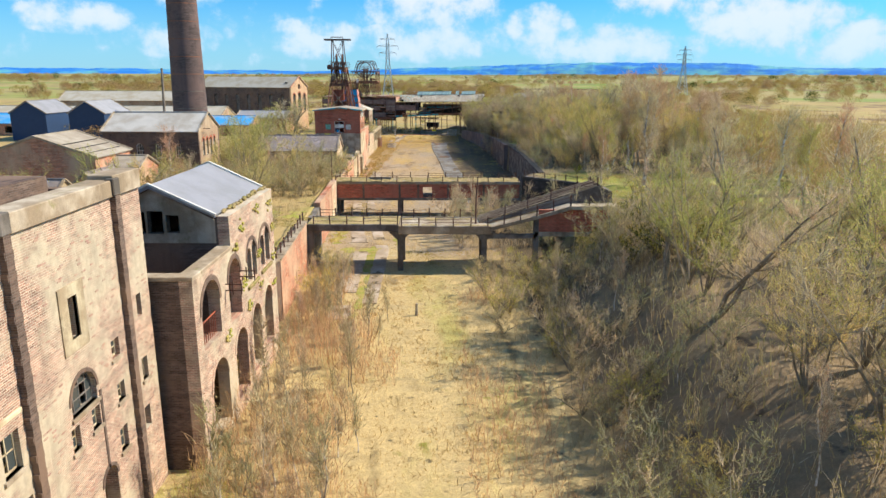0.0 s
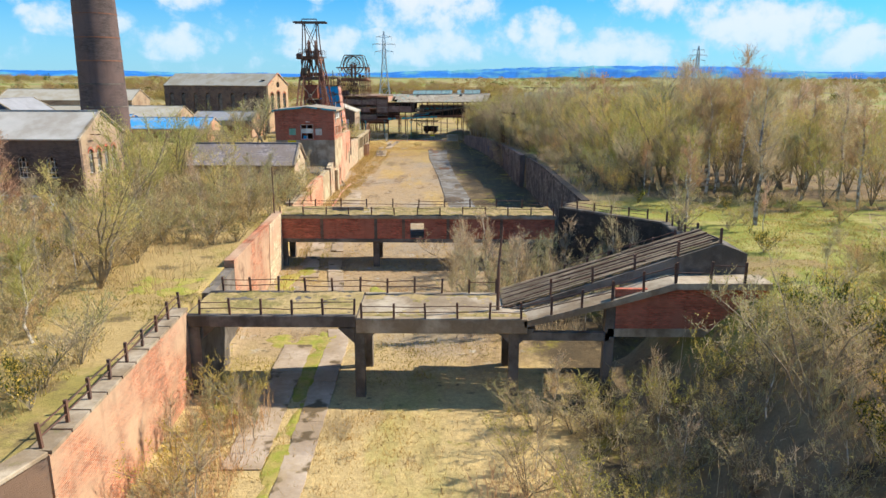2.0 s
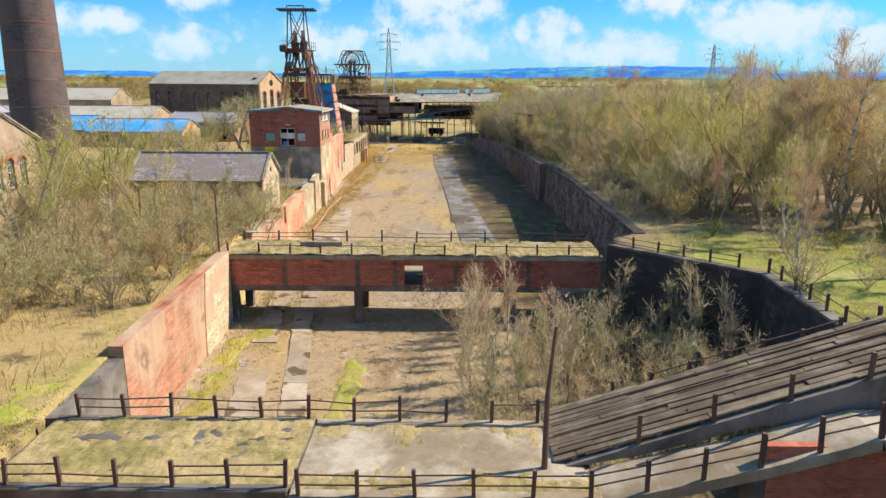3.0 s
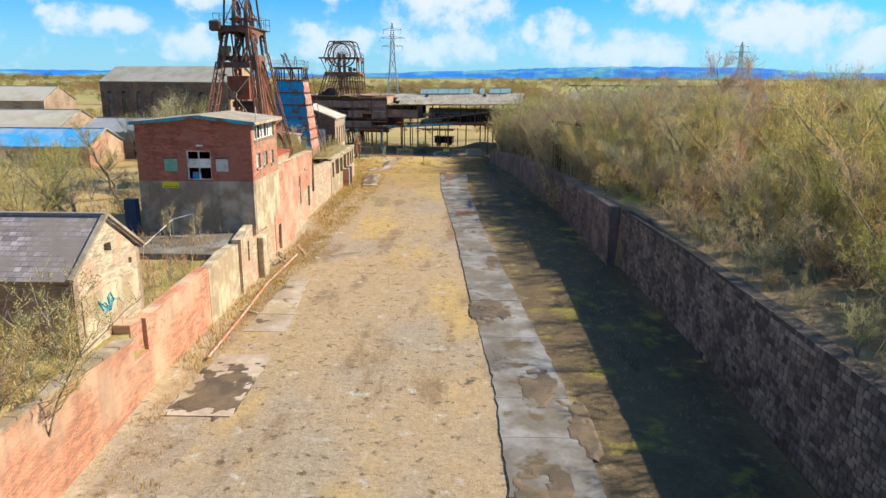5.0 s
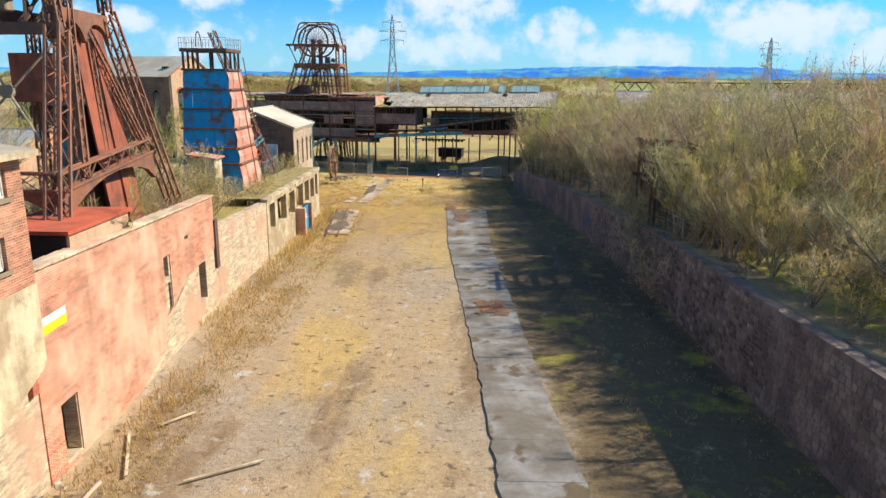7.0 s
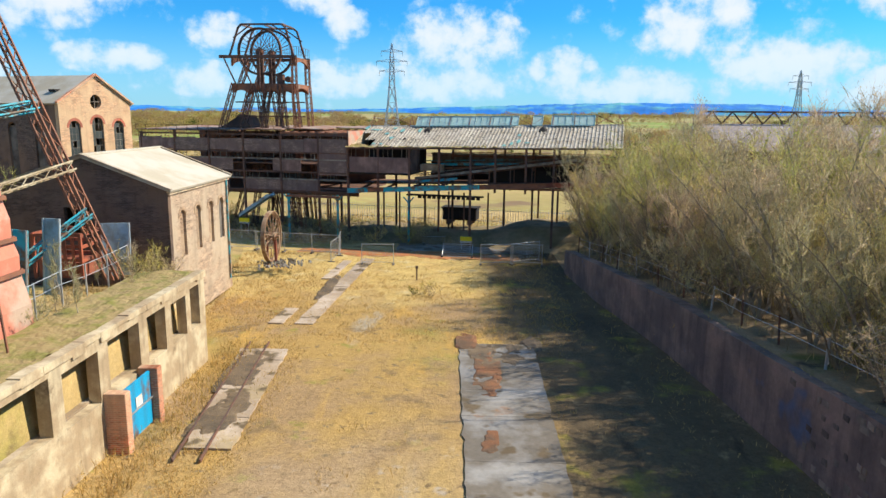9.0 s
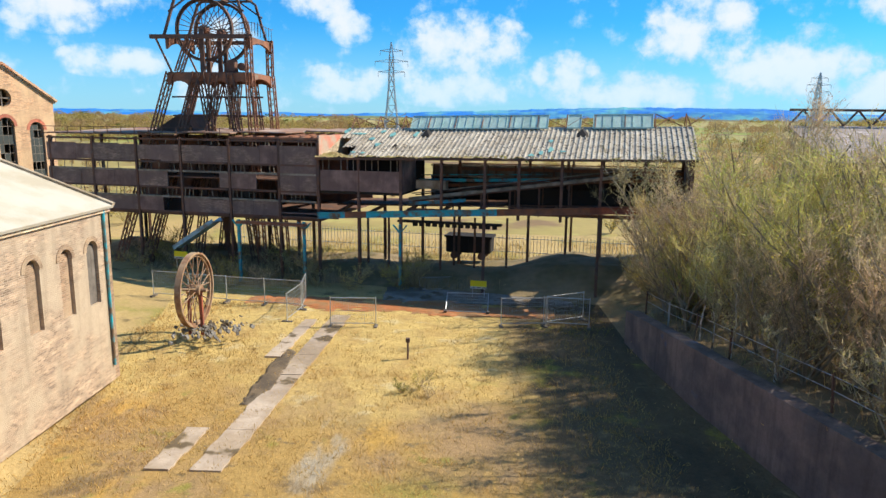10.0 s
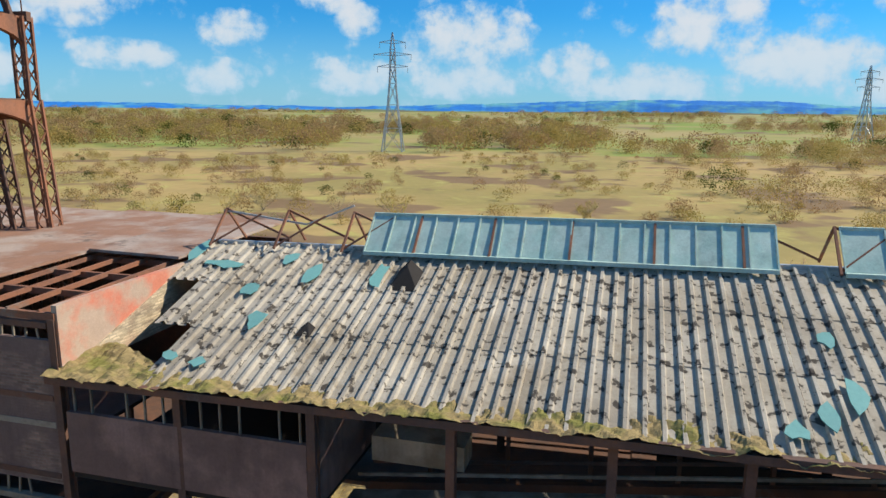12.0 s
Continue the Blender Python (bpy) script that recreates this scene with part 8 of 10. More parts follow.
        for v, h, w, t_ in ((-0.18, 0.0, 0.04, 0.36), (-0.16, 0.19, 0.24, 0.05), (-0.16, -0.2, 0.24, 0.05)):
            beam(bm, S(a, v, za + h), S(b, v, zb + h), w, t_)
        part("floor_beam", bm, mat, t)
    bm = B()
    slab(bm, [S(0, 3.2, 5.4), S(12.5, 3.2, 5.75), S(12.5, 7.6, 5.75), S(0, 7.6, 5.4)], 0.1)
    slab(bm, [S(12.5, 3.6, 5.78), S(25.2, 3.6, 6.1), S(25.2, 7.6, 6.1), S(12.5, 7.6, 5.78)], 0.12)
    part("lower_floor", bm, "rust_dark", t)
    for k in range(10):
        u = 1.0 + k * 2.6
        bm = B()
        beam(bm, S(u, -0.1, beam_z(u)), S(u, 3.7, 5.3 + 0.028 * u), 0.14, 0.2)
        part("cross_joist", bm, "rust_dark", t)
    bm = B()
    for k in range(13):
        sbox(bm, (6.6 + k * 0.48, 1.2, 4.3), (6.9 + k * 0.48, 1.5, 4.6))
    sbox(bm, (5.5, 1.0, 4.55), (13.0, 1.6, 4.68))
    part("roller_bed", bm, "dark", t)
    for u, v, w in ((6.15, -0.35, 0.16), (-0.6, -1.4, 0.18), (-5.6, -1.6, 0.18)):
        bm = B()
        sbox(bm, (u - w / 2, v - w / 2, -0.2), (u + w / 2, v + w / 2, 4.6))
        for s in (-1, 1):
            beam(bm, S(u, v, 4.0), S(u + s * 0.5, v, 4.55), 0.1)
        part("teal_post", bm, "teal", t)
    bm = B()
    sbox(bm, (-5.8, -1.7, 4.3), (-0.4, -1.3, 4.5))
    part("teal_beam", bm, "rust", t)
    for u in (8.2, 8.9, 10.6, 12.9, 4.2, 1.6, 2.4, -3.5, -9.0):
        bm = B()
        v = 2.6 + (u % 1.0) * 2
        beam(bm, S(u, v, -0.2), S(u, v, 4.7), 0.16)
        part("stilt", bm, "rust_dark", t)
    M["pale_blue"] = shade("faded pale blue plate", (0.24, 0.40, 0.50), (0.16, 0.17, 0.16), 0.34, 1.5, 0.2, rough=0.6)
    bm = B()
    slab(bm, [S(-10.9, -1.9, 2.2), S(-7.7, -1.6, 4.3), S(-7.7, -0.5, 4.3), S(-10.9, -0.7, 2.2)], 0.06)
    for v0_, v1_ in ((-1.9, -1.6), (-0.7, -0.5)):
        beam(bm, S(-10.9, v0_, 2.3), S(-7.7, v1_, 4.4), 0.07, 0.3)
    part("chute", bm, "pale_blue", t, "faded pale blue loading chute")
    for u, v, z in ((-10.3, -1.9, 1.7), (12.0, -1.5, 0.9)):
        s = thing("warning_sign", S(u, v, z), "yellow and white warning sign", "sign", group="warning signs")
        bm = B()
        sbox(bm, (u - 0.55, v - 0.02, z - 0.05), (u + 0.55, v + 0.02, z + 0.35))
        part("panel", bm, "yellow", s)
        bm = B()
        sbox(bm, (u - 0.55, v - 0.025, z - 0.2), (u + 0.55, v + 0.02, z - 0.052))
        part("panel", bm, "white", s)
        bm = B()
        for k in range(3):
            sbox(bm, (u - 0.45 + k * 0.36, v - 0.03, z - 0.14), (u - 0.2 + k * 0.36, v - 0.021, z - 0.1))
        part("lettering_bars", bm, "ink", s)
        bm = B()
        for q in (-0.4, 0.4):
            beam(bm, S(u + q, v + 0.04, -0.1), S(u + q, v + 0.04, z + 0.3), 0.05)
        part("sign_post", bm, "galv", s)
    w = thing("coal_tub", S(10.2, 6.2, 1.0), "rusty rectangular steel tub darkened for shade", "wagon")
    bm = B()
    sbox(bm, (7.7, 6.6, 1.5), (11.3, 8.2, 2.8), bevel=0.08)
    sbox(bm, (7.6, 6.5, 2.7), (11.4, 8.3, 2.85))
    for q in (8.1, 9.5, 10.9):
        sbox(bm, (q - 0.05, 6.52, 1.5), (q + 0.05, 6.62, 2.7))
    # near-black instead of rust: the tub's shade is in its colour
    part("body", bm, "dark", w)
    for u in (8.4, 10.6):
        for v in (6.6, 8.1):
            bm = B()
            tube(bm, S(u, v - 0.08, 1.3), S(u, v + 0.08, 1.3), 0.3, n=14)
            part("wheel", bm, "rust_dark", w)
    # earth bank that the stilts stand in
    M["earth"] = shade("dark damp earth", (0.27, 0.205, 0.12), (0.18, 0.145, 0.075), 0.4, 0.5, 0.3, fine=4.0, bump=0.7)
    V, F = [], []
    nu, nv = 44, 16
    for i in range(nu + 1):
        for j in range(nv + 1):
            u, v = -22 + 50 * i / nu, -1.5 + 11.5 * j / nv
            f = step((v + 1.5) / 5.0) * step((10.0 - v) / 2.5)
            h = 0.95 + 0.55 * noise.noise(Vector((u * 0.18, v * 0.2, 3))) + 1.3 * step((u - 12) / 6.0)
            V.append(tuple(S(u, v, -0.15 + f * h + 0.12 * noise.noise(Vector((u, v, 0))))))
    for i in range(nu):
        for j in range(nv):
            F.append((i * (nv + 1) + j, (i + 1) * (nv + 1) + j, (i + 1) * (nv + 1) + j + 1, i * (nv + 1) + j + 1))
    tagged(soup("earth_bank", V, F, "earth"), "dark earth bank under the screening plant", "ground", kind="structure")


screens()


def fence_panel(at_, ang, tilt=0.0):
    """A mesh fence panel on two feet."""
    t = thing("mesh_fence_panel", at_, "galvanised temporary mesh fence panel in dry grass", "fence", group="mesh fence panels", turn=ang)
    m = pose(*at_, tilt, 0, ang)
    for x in (0.0, 2.6):
        bm = B()
        tube(bm, m @ Vector((x, 0, -0.05)), m @ Vector((x, 0, 1.75)), 0.03, n=6)
        part("post", bm, "galv", t)
    for z in (0.2, 1.7):
        bm = B()
        tube(bm, m @ Vector((0, 0, z)), m @ Vector((2.6, 0, z)), 0.025, n=6)
        part("frame_tube", bm, "galv", t)
    bm = B()
    for k in range(1, 20):
        x = 2.6 * k / 20
        beam(bm, m @ Vector((x, 0, 0.2)), m @ Vector((x, 0, 1.7)), 0.008)
    for k in range(1, 6):
        z = 0.2 + 1.5 * k / 6
        beam(bm, m @ Vector((0, 0, z)), m @ Vector((2.6, 0, z)), 0.008)
    part("mesh", bm, "galv", t)
    for x in (0.0, 2.6):
        bm = B()
        box(bm, (x - 0.1, -0.32, -0.06), (x + 0.1, 0.32, 0.08), m, bevel=0.02)
        part("foot", bm, "concrete_dark", t)


for (x, y, ang, tilt) in ((-13.9, 198.5, 85, 0), (-13.7, 201.2, 97, 0), (-16.3, 202.2, -10, 0), (-18.9, 202.6, -8, 0), (-21.5, 203.2, -10, 0), (-11.2, 197.8, 3, 0), (-1.4, 198.4, 6, 0), (1.1, 198.9, -8, 0), (-4.7, 201.0, -3, -55), (-6.6, 206.6, 10, -70), (-24.2, 203.7, -10, 0), (1.3, 199.0, 28, 0)):
    fence_panel((x, y, ground_z(x, y) + 0.02), ang, tilt)

wt = thing("mine_wheel_monument", (-17.8, 194.8, 0.8), "rusty half-sunk spoked colliery wheel standing in grass", "wheel")
M["wheel_iron"] = shade("sun-bleached rusty iron", (0.36, 0.25, 0.155), (0.24, 0.13, 0.075), 0.4, 2.0, 0.2, rough=0.8)
pit_wheel(wt, (-17.85, 195.0, 2.75), 2.0, (1.0, -0.06, 0), name="rim", spokes=24, material="wheel_iron", hub="wheel_iron")
bm = B()
for s in (-1, 1):
    beam(bm, (-17.85 + 0.35 * s, 194.9, 0.3), (-17.85 + 0.3 * s, 194.95, 2.7), 0.16)
part("support", bm, "rust_red", wt)
bm = B()
rng = random.Random(77)
for k in range(130):
    bmesh.ops.create_cube(bm, size=rng.uniform(0.08, 0.26), matrix=pose(-16.9 + rng.gauss(0, 0.8), 194.6 + rng.gauss(0, 0.9), 0.78, rng.uniform(0, 90), rng.uniform(0, 90), rng.uniform(0, 90)) @ Matrix.Diagonal((1, 0.7, 0.5, 1)))
tagged(part("rubble", bm, "slab"), "grey rubble heap round the wheel", "rubble", kind="stuff")


# ---- yard surface ----
def strip(name, label, pts_l, pts_r, seed, lost=0.03, mat="slab"):
    """Worn concrete paving: bays of slab butted along the yard, chipped at their outer edges."""
    t = thing(name, (pts_l[0][0], pts_l[0][1], 0), label, "paving", kind="structure")
    rng = random.Random(seed)
    y, y_end = pts_l[0][1], pts_l[-1][1]
    gl, gr = [(p[1], p[0]) for p in pts_l], [(p[1], p[0]) for p in pts_r]

    def chip(v):
        return 0.12 * noise.noise(Vector((v * 1.3, seed, 0))) + 0.07 * noise.noise(Vector((v * 5.0, seed, 3)))

    while y < y_end - 0.2:
        l = min(rng.uniform(2.6, 4.2), y_end - y)
        if rng.random() > lost:
            n = 9
            bm = B()
            le = [(along(y + l * k / n, gl) + chip(y + l * k / n), y + 0.012 + (l - 0.024) * k / n) for k in range(n + 1)]
            ri = [(along(y + l * k / n, gr) + chip(50 + y + l * k / n), y + 0.012 + (l - 0.024) * k / n) for k in range(n + 1)]
            z = 0.07 + rng.uniform(-0.012, 0.012)
            slab(bm, [(px, py, z) for px, py in ri + le[::-1]], 0.15)
            part("slab", bm, mat, t)
        y += l


M["mud"] = shade("dark damp mud", (0.10, 0.075, 0.05), (0.16, 0.115, 0.07), 0.4, 0.7, 0.3, fine=6.0, rough=0.7, bump=0.6)
M["rust_mud"] = shade("rust stained mud", (0.21, 0.095, 0.045), (0.12, 0.075, 0.045), 0.4, 0.9, 0.3, fine=6.0, rough=0.75, bump=0.6)
M["red_mud"] = shade("bright red ochre mud", (0.40, 0.15, 0.055), (0.30, 0.17, 0.08), 0.4, 0.9, 0.3, fine=6.0, rough=0.75, bump=0.6)


def mud_patch(x, y, rx, ry, mat="mud", seed=0, z=0.083):
    """A thin uneven skin of mud washed over the paving."""
    n, k_ = 22, 30
    V = []
    for i in range(n + 1):
        for j in range(k_ + 1):
            a, c = -1.15 + 2.3 * i / n, -1.15 + 2.3 * j / k_
            px, py = x + rx * a, y + ry * c
            h = 0.10 * (1 - a * a - c * c) + 0.17 * noise.noise(Vector((px * 1.3, py * 0.9, seed))) + 0.11 * noise.noise(Vector((px * 3.5, py * 3, seed)))
            V.append((px, py, z + min(0.012, max(-0.14, h))))
    F = [(i * (k_ + 1) + j, (i + 1) * (k_ + 1) + j, (i + 1) * (k_ + 1) + j + 1, i * (k_ + 1) + j + 1) for i in range(n) for j in range(k_)]
    tagged(soup("mud_patch", V, F, mat), "dark mud washed over worn concrete" if mat == "mud" else "rust stained mud over worn concrete", "mud", group="mud patches", kind="structure")


for i, (x, y, rx, ry, mat) in enumerate(((-11.3, 103.2, 1.3, 2.6, "mud"), (3.4, 104.0, 0.8, 1.9, "mud"), (2.6, 95.4, 0.9, 1.6, "mud"), (1.6, 114.8, 1.1, 1.9, "mud"), (4.6, 100.2, 0.5, 2.2, "mud"), (-1.6, 173.8, 0.6, 2.6, "rust_mud"), (-1.7, 166.3, 0.3, 1.0, "rust_mud"), (-2.6, 178.4, 0.5, 1.2, "rust_mud"), (0.3, 146.3, 0.9, 1.3, "rust_mud"), (0.9, 178.2, 0.5, 1.0, "mud"), (2.2, 125.5, 0.4, 1.4, "mud"), (-8.6, 202.4, 5.4, 1.3, "red_mud"), (-2.4, 201.4, 3.8, 1.0, "red_mud"), (-14.5, 203.4, 2.8, 0.8, "red_mud"), (-12.6, 168.6, 0.8, 1.8, "mud"), (-13.2, 173.4, 0.8, 2.4, "mud"), (-1.0, 176.4, 1.3, 1.5, "mud"), (-12.4, 190.0, 0.4, 3.0, "mud"))):
    mud_patch(x, y, rx, ry, mat, i * 3.1, 0.081 + 0.004 * (i % 5))
strip("pavement_1", "cracked pale concrete strip along the yard", [(1.4, 92), (1.3, 104), (0.3, 119), (-0.6, 136), (-2.6, 163), (-3.0, 178)], [(4.7, 92), (4.5, 104), (3.4, 119), (2.1, 136), (0.9, 163), (1.0, 178)], 41)
strip("pavement_2", "broken concrete apron beside the yard wall", [(-13.0, 97), (-12.4, 110), (-12.2, 124)], [(-9.9, 97), (-9.9, 110), (-11.2, 124)], 42, 0.2, "slab_warm")
strip("pavement_3", "broken concrete patch with rails", [(-13.0, 165.5), (-14.4, 176.5)], [(-11.2, 165.5), (-11.9, 176.5)], 43, 0.15, "slab_warm")
strip("pavement_4", "broken concrete wheel track towards the fence", [(-14.3, 181), (-12.9, 199.5)], [(-13.4, 181), (-12.2, 199.5)], 44, 0.25, "slab_warm")
strip("pavement_7", "broken concrete wheel track in dead grass", [(-12.7, 181), (-11.5, 200)], [(-11.6, 181), (-10.4, 200)], 47, 0.2, "slab_warm")
strip("pavement_5", "worn concrete wheel track under the bridges", [(-8.3, 46), (-8.9, 66), (-11.5, 84), (-12.2, 95)], [(-6.7, 46), (-7.3, 66), (-10.2, 84), (-11.2, 95)], 45, 0.12, "slab_warm")
strip("pavement_8", "worn concrete wheel track with mossy edge", [(-6.0, 46), (-6.5, 66), (-9.4, 84), (-10.5, 95)], [(-4.9, 46), (-5.3, 66), (-8.3, 84), (-9.6, 95)], 48, 0.15, "slab_warm")
strip("pavement_6", "dark concrete apron before the screening plant", [(-9, 203.2), (-9, 207.5)], [(3.5, 203.2), (3.5, 207.5)], 46)


def moss_patch(x, y, rx, ry, seed, mat="bright_moss", lift=0.0):
    """A low uneven cushion of moss on the ground, ragged at its edge."""
    n, m_ = 26, 26
    V = []
    for i in range(n + 1):
        for j in range(m_ + 1):
            a, c = -1 + 2 * i / n, -1 + 2 * j / m_
            px, py = x + rx * a, y + ry * c
            h = 0.16 * (1 - a * a - c * c) + 0.16 * noise.noise(Vector((px * 0.9, py * 0.9, seed))) + 0.07 * noise.noise(Vector((px * 3, py * 3, seed)))
            V.append((px, py, ground_z(px, py) + lift + min(0.07, max(-0.3, h - 0.05))))
    F = [(i * (m_ + 1) + j, (i + 1) * (m_ + 1) + j, (i + 1) * (m_ + 1) + j + 1, i * (m_ + 1) + j + 1) for i in range(n) for j in range(m_)]
    tagged(soup("moss_patch", V, F, mat), "bright moss spread over damp ground", "moss", group="moss patches", kind="stuff")


for i, (x, y, rx, ry) in enumerate(((-8.0, 65.8, 2.4, 1.8), (-11.0, 72.5, 0.9, 5.0), (-10.6, 82.0, 1.0, 4.0), (-15.2, 65.5, 2.6, 4.2), (-17.5, 70.0, 3.0, 3.0), (-4.6, 73.0, 0.7, 5.0), (-11.6, 76.5, 0.8, 5.0), (-9.9, 57.0, 1.0, 2.0), (-6.4, 52.0, 0.5, 6.0), (-6.8, 63.0, 0.6, 5.0), (15.0, 140.0, 2.2, 7.0), (13.8, 128.0, 1.6, 4.0))):
    moss_patch(x, y, rx, ry, i * 2.3)
pp = thing("pipe_run", (-13, 110, 0), "long rusty pipe lying beside the wall", "pipe")
bm = B()
for a, b in (((-12.9, 106.5, 0.2), (-13.1, 113, 0.2)), ((-13.1, 113, 0.2), (-13.4, 119.5, 0.22)), ((-13.4, 119.5, 0.22), (-13.2, 127.5, 0.2))):
    tube(bm, a, b, 0.07, n=8)
part("pipe", bm, "salmon", pp)
for (x0, y0_, x1, y1_) in ((-10.6, 127.8, -8.3, 129.2), (-13.0, 131.5, -12.0, 132.6), (-13.6, 114.2, -12.4, 113.6), (-13.9, 131, -12.6, 128)):
    pl = thing("timber_plank", ((x0 + x1) / 2, (y0_ + y1_) / 2, 0.1), "loose pale timber plank on gravel", "plank", group="loose planks")
    bm = B()
    beam(bm, (x0, y0_, 0.1), (x1, y1_, 0.12), 0.1, 0.05)
    part("board", bm, "render_cream", pl)
for x in (-13.0, -12.0):
    bm = B()
    beam(bm, (x, 164.5, 0.07), (x - 1.2, 177.5, 0.07), 0.07, 0.12)
    tagged(part("tram_rail", bm, "rust_dark"), "rusty tram rail in concrete", "rail", group="tram rails")
bm = B()
tube(bm, (-6.3, 192.6, -0.05), (-6.3, 192.6, 0.95), 0.05, n=7)
box(bm, (-6.4, 192.5, 0.9), (-6.2, 192.7, 1.1))
tagged(part("marker_post", bm, "rust_dark"), "short rusty marker post in grass", "post")


# ---- trees, bushes, grass ----
def colour_leafy(name, base, var=0.35, second=None):
    """Thin twigs and young leaves that let some light through; each plant leans to its own hue."""
    m = bpy.data.materials.new(name)
    m.use_nodes = True
    n, l = m.node_tree.nodes, m.node_tree.links
    n.remove(n["Principled BSDF"])

    def mul(a, fac, lo, hi):
        r = n.new("ShaderNodeMix")
        r.data_type = "RGBA"
        r.inputs[6].default_value, r.inputs[7].default_value = (*lo, 1), (*hi, 1)
        l.new(fac, r.inputs[0])
        x = n.new("ShaderNodeMix")
        x.data_type, x.blend_type = "RGBA", "MULTIPLY"
        x.inputs[0].default_value = 1.0
        if isinstance(a, tuple):
            x.inputs[6].default_value = (*a, 1)
        else:
            l.new(a, x.inputs[6])
        l.new(r.outputs[2], x.inputs[7])
        return x.outputs[2]

    geo, info = n.new("ShaderNodeNewGeometry"), n.new("ShaderNodeObjectInfo")
    col = mul(base, geo.outputs["Random Per Island"], (1 - var,) * 3, (1 + var,) * 3)
    col = mul(col, info.outputs["Random"], (0.78, 0.86, 0.74), (1.16, 1.04, 1.1))
    wide = n.new("ShaderNodeTexNoise")
    wide.inputs["Scale"].default_value, wide.inputs["Detail"].default_value = 0.11, 3.0
    l.new(geo.outputs["Position"], wide.inputs["Vector"])
    tone = second or base
    col = mul(col, wide.outputs[0], (1.12, 0.96, 0.95), tuple(0.9 * t / b if second else f for t, b, f in zip(tone, base, (0.86, 1.0, 0.72))))
    diffuse, through_ = n.new("ShaderNodeBsdfDiffuse"), n.new("ShaderNodeBsdfTranslucent")
    both = n.new("ShaderNodeMixShader")
    both.inputs[0].default_value = 0.44
    l.new(col, diffuse.inputs[0])
    l.new(col, through_.inputs[0])
    l.new(diffuse.outputs[0], both.inputs[1])
    l.new(through_.outputs[0], both.inputs[2])
    l.new(both.outputs[0], n["Material Output"].inputs[0])
    return m


M["bark_pale"] = shade("pale birch bark", (0.62, 0.57, 0.49), (0.2, 0.16, 0.12), 0.4, 3.0, 0.2)
M["bark_grey"] = shade("grey brown bark", (0.30, 0.25, 0.175), (0.2, 0.16, 0.11), 0.4, 3.0, 0.2)
M["twig_brown"] = colour_leafy("red brown twigs", (0.50, 0.34, 0.235))
M["twig_olive"] = colour_leafy("olive twigs", (0.55, 0.47, 0.22))
M["twig_grey"] = colour_leafy("grey twigs", (0.53, 0.455, 0.34))
M["twig_straw"] = colour_leafy("straw twigs", (0.53, 0.395, 0.245))
M["twig_dusk"] = colour_leafy("dusky brown grey twigs", (0.37, 0.305, 0.215))
M["bud_green"] = colour_leafy("young green leaf buds", (0.50, 0.50, 0.15))
M["bud_yellow"] = colour_leafy("yellow catkins", (0.62, 0.49, 0.12))
M["evergreen"] = colour_leafy("dark gorse green", (0.07, 0.095, 0.025))
M["grass_straw"] = colour_leafy("dead straw grass blades", (0.62, 0.46, 0.21), 0.25, (0.56, 0.40, 0.15))
M["grass_green"] = colour_leafy("green grass blades", (0.34, 0.32, 0.08), 0.4, (0.44, 0.36, 0.12))


def unit(v):
    return v / np.maximum(np.linalg.norm(v, axis=-1, keepdims=True), 1e-9)


def ribbons(rg, p0, d, length, width, droop=0.0, spike=False):
    """Thin tapering twigs from p0 along d: bent two-piece ribbons, or single spikes."""
    n = len(p0)
    side = unit(np.cross(d, rg.normal(size=(n, 3))))
    k = unit(d + rg.normal(size=(n, 3)) * 0.25 + np.array([0, 0, 0.1 - droop]))
    p1 = p0 + d * (length * 0.5)[:, None]
    p2 = p1 + k * (length * 0.5)[:, None]
    w = width[:, None] * side * 0.5
    i = np.arange(n)[:, None]
    if spike:
        v = np.stack([p0 - w, p0 + w, p2], axis=1).reshape(-1, 3)
        f = i * 3 + np.array([[0, 1, 2]])
    else:
        v = np.stack([p0 - w, p0 + w, p1 - w * 0.7, p1 + w * 0.7, p2], axis=1).reshape(-1, 3)
        f = np.concatenate([i * 5 + np.array([[0, 1, 3]]), i * 5 + np.array([[0, 3, 2]]), i * 5 + np.array([[2, 3, 4]])])
    return v, f, (p0, p1, p2, d, k)


def tips(rg, ribs, m, spread):
    """m new starting places along ribbons, and their directions."""
    p0, p1, p2, d, k = ribs
    i = rg.integers(0, len(p0), m)
    t = rg.uniform(0.15, 1.0, m)[:, None]
    p = np.where(t < 0.5, p0[i] + (p1[i] - p0[i]) * t * 2, p1[i] + (p2[i] - p1[i]) * (t * 2 - 1))
    return p, unit(k[i] + rg.normal(size=(m, 3)) * spread + np.array([0, 0, 0.15]))


def buds(rg, p, size):
    n = len(p)
    a = unit(rg.normal(size=(n, 3))) * size[:, None]
    b = unit(np.cross(a, rg.normal(size=(n, 3)))) * size[:, None] * 0.9
    v = np.stack([p - a, p + a * 0.4 - b, p + a * 0.4 + b], axis=1).reshape(-1, 3)
    return v, (np.arange(n) * 3)[:, None] + np.array([[0, 1, 2]])


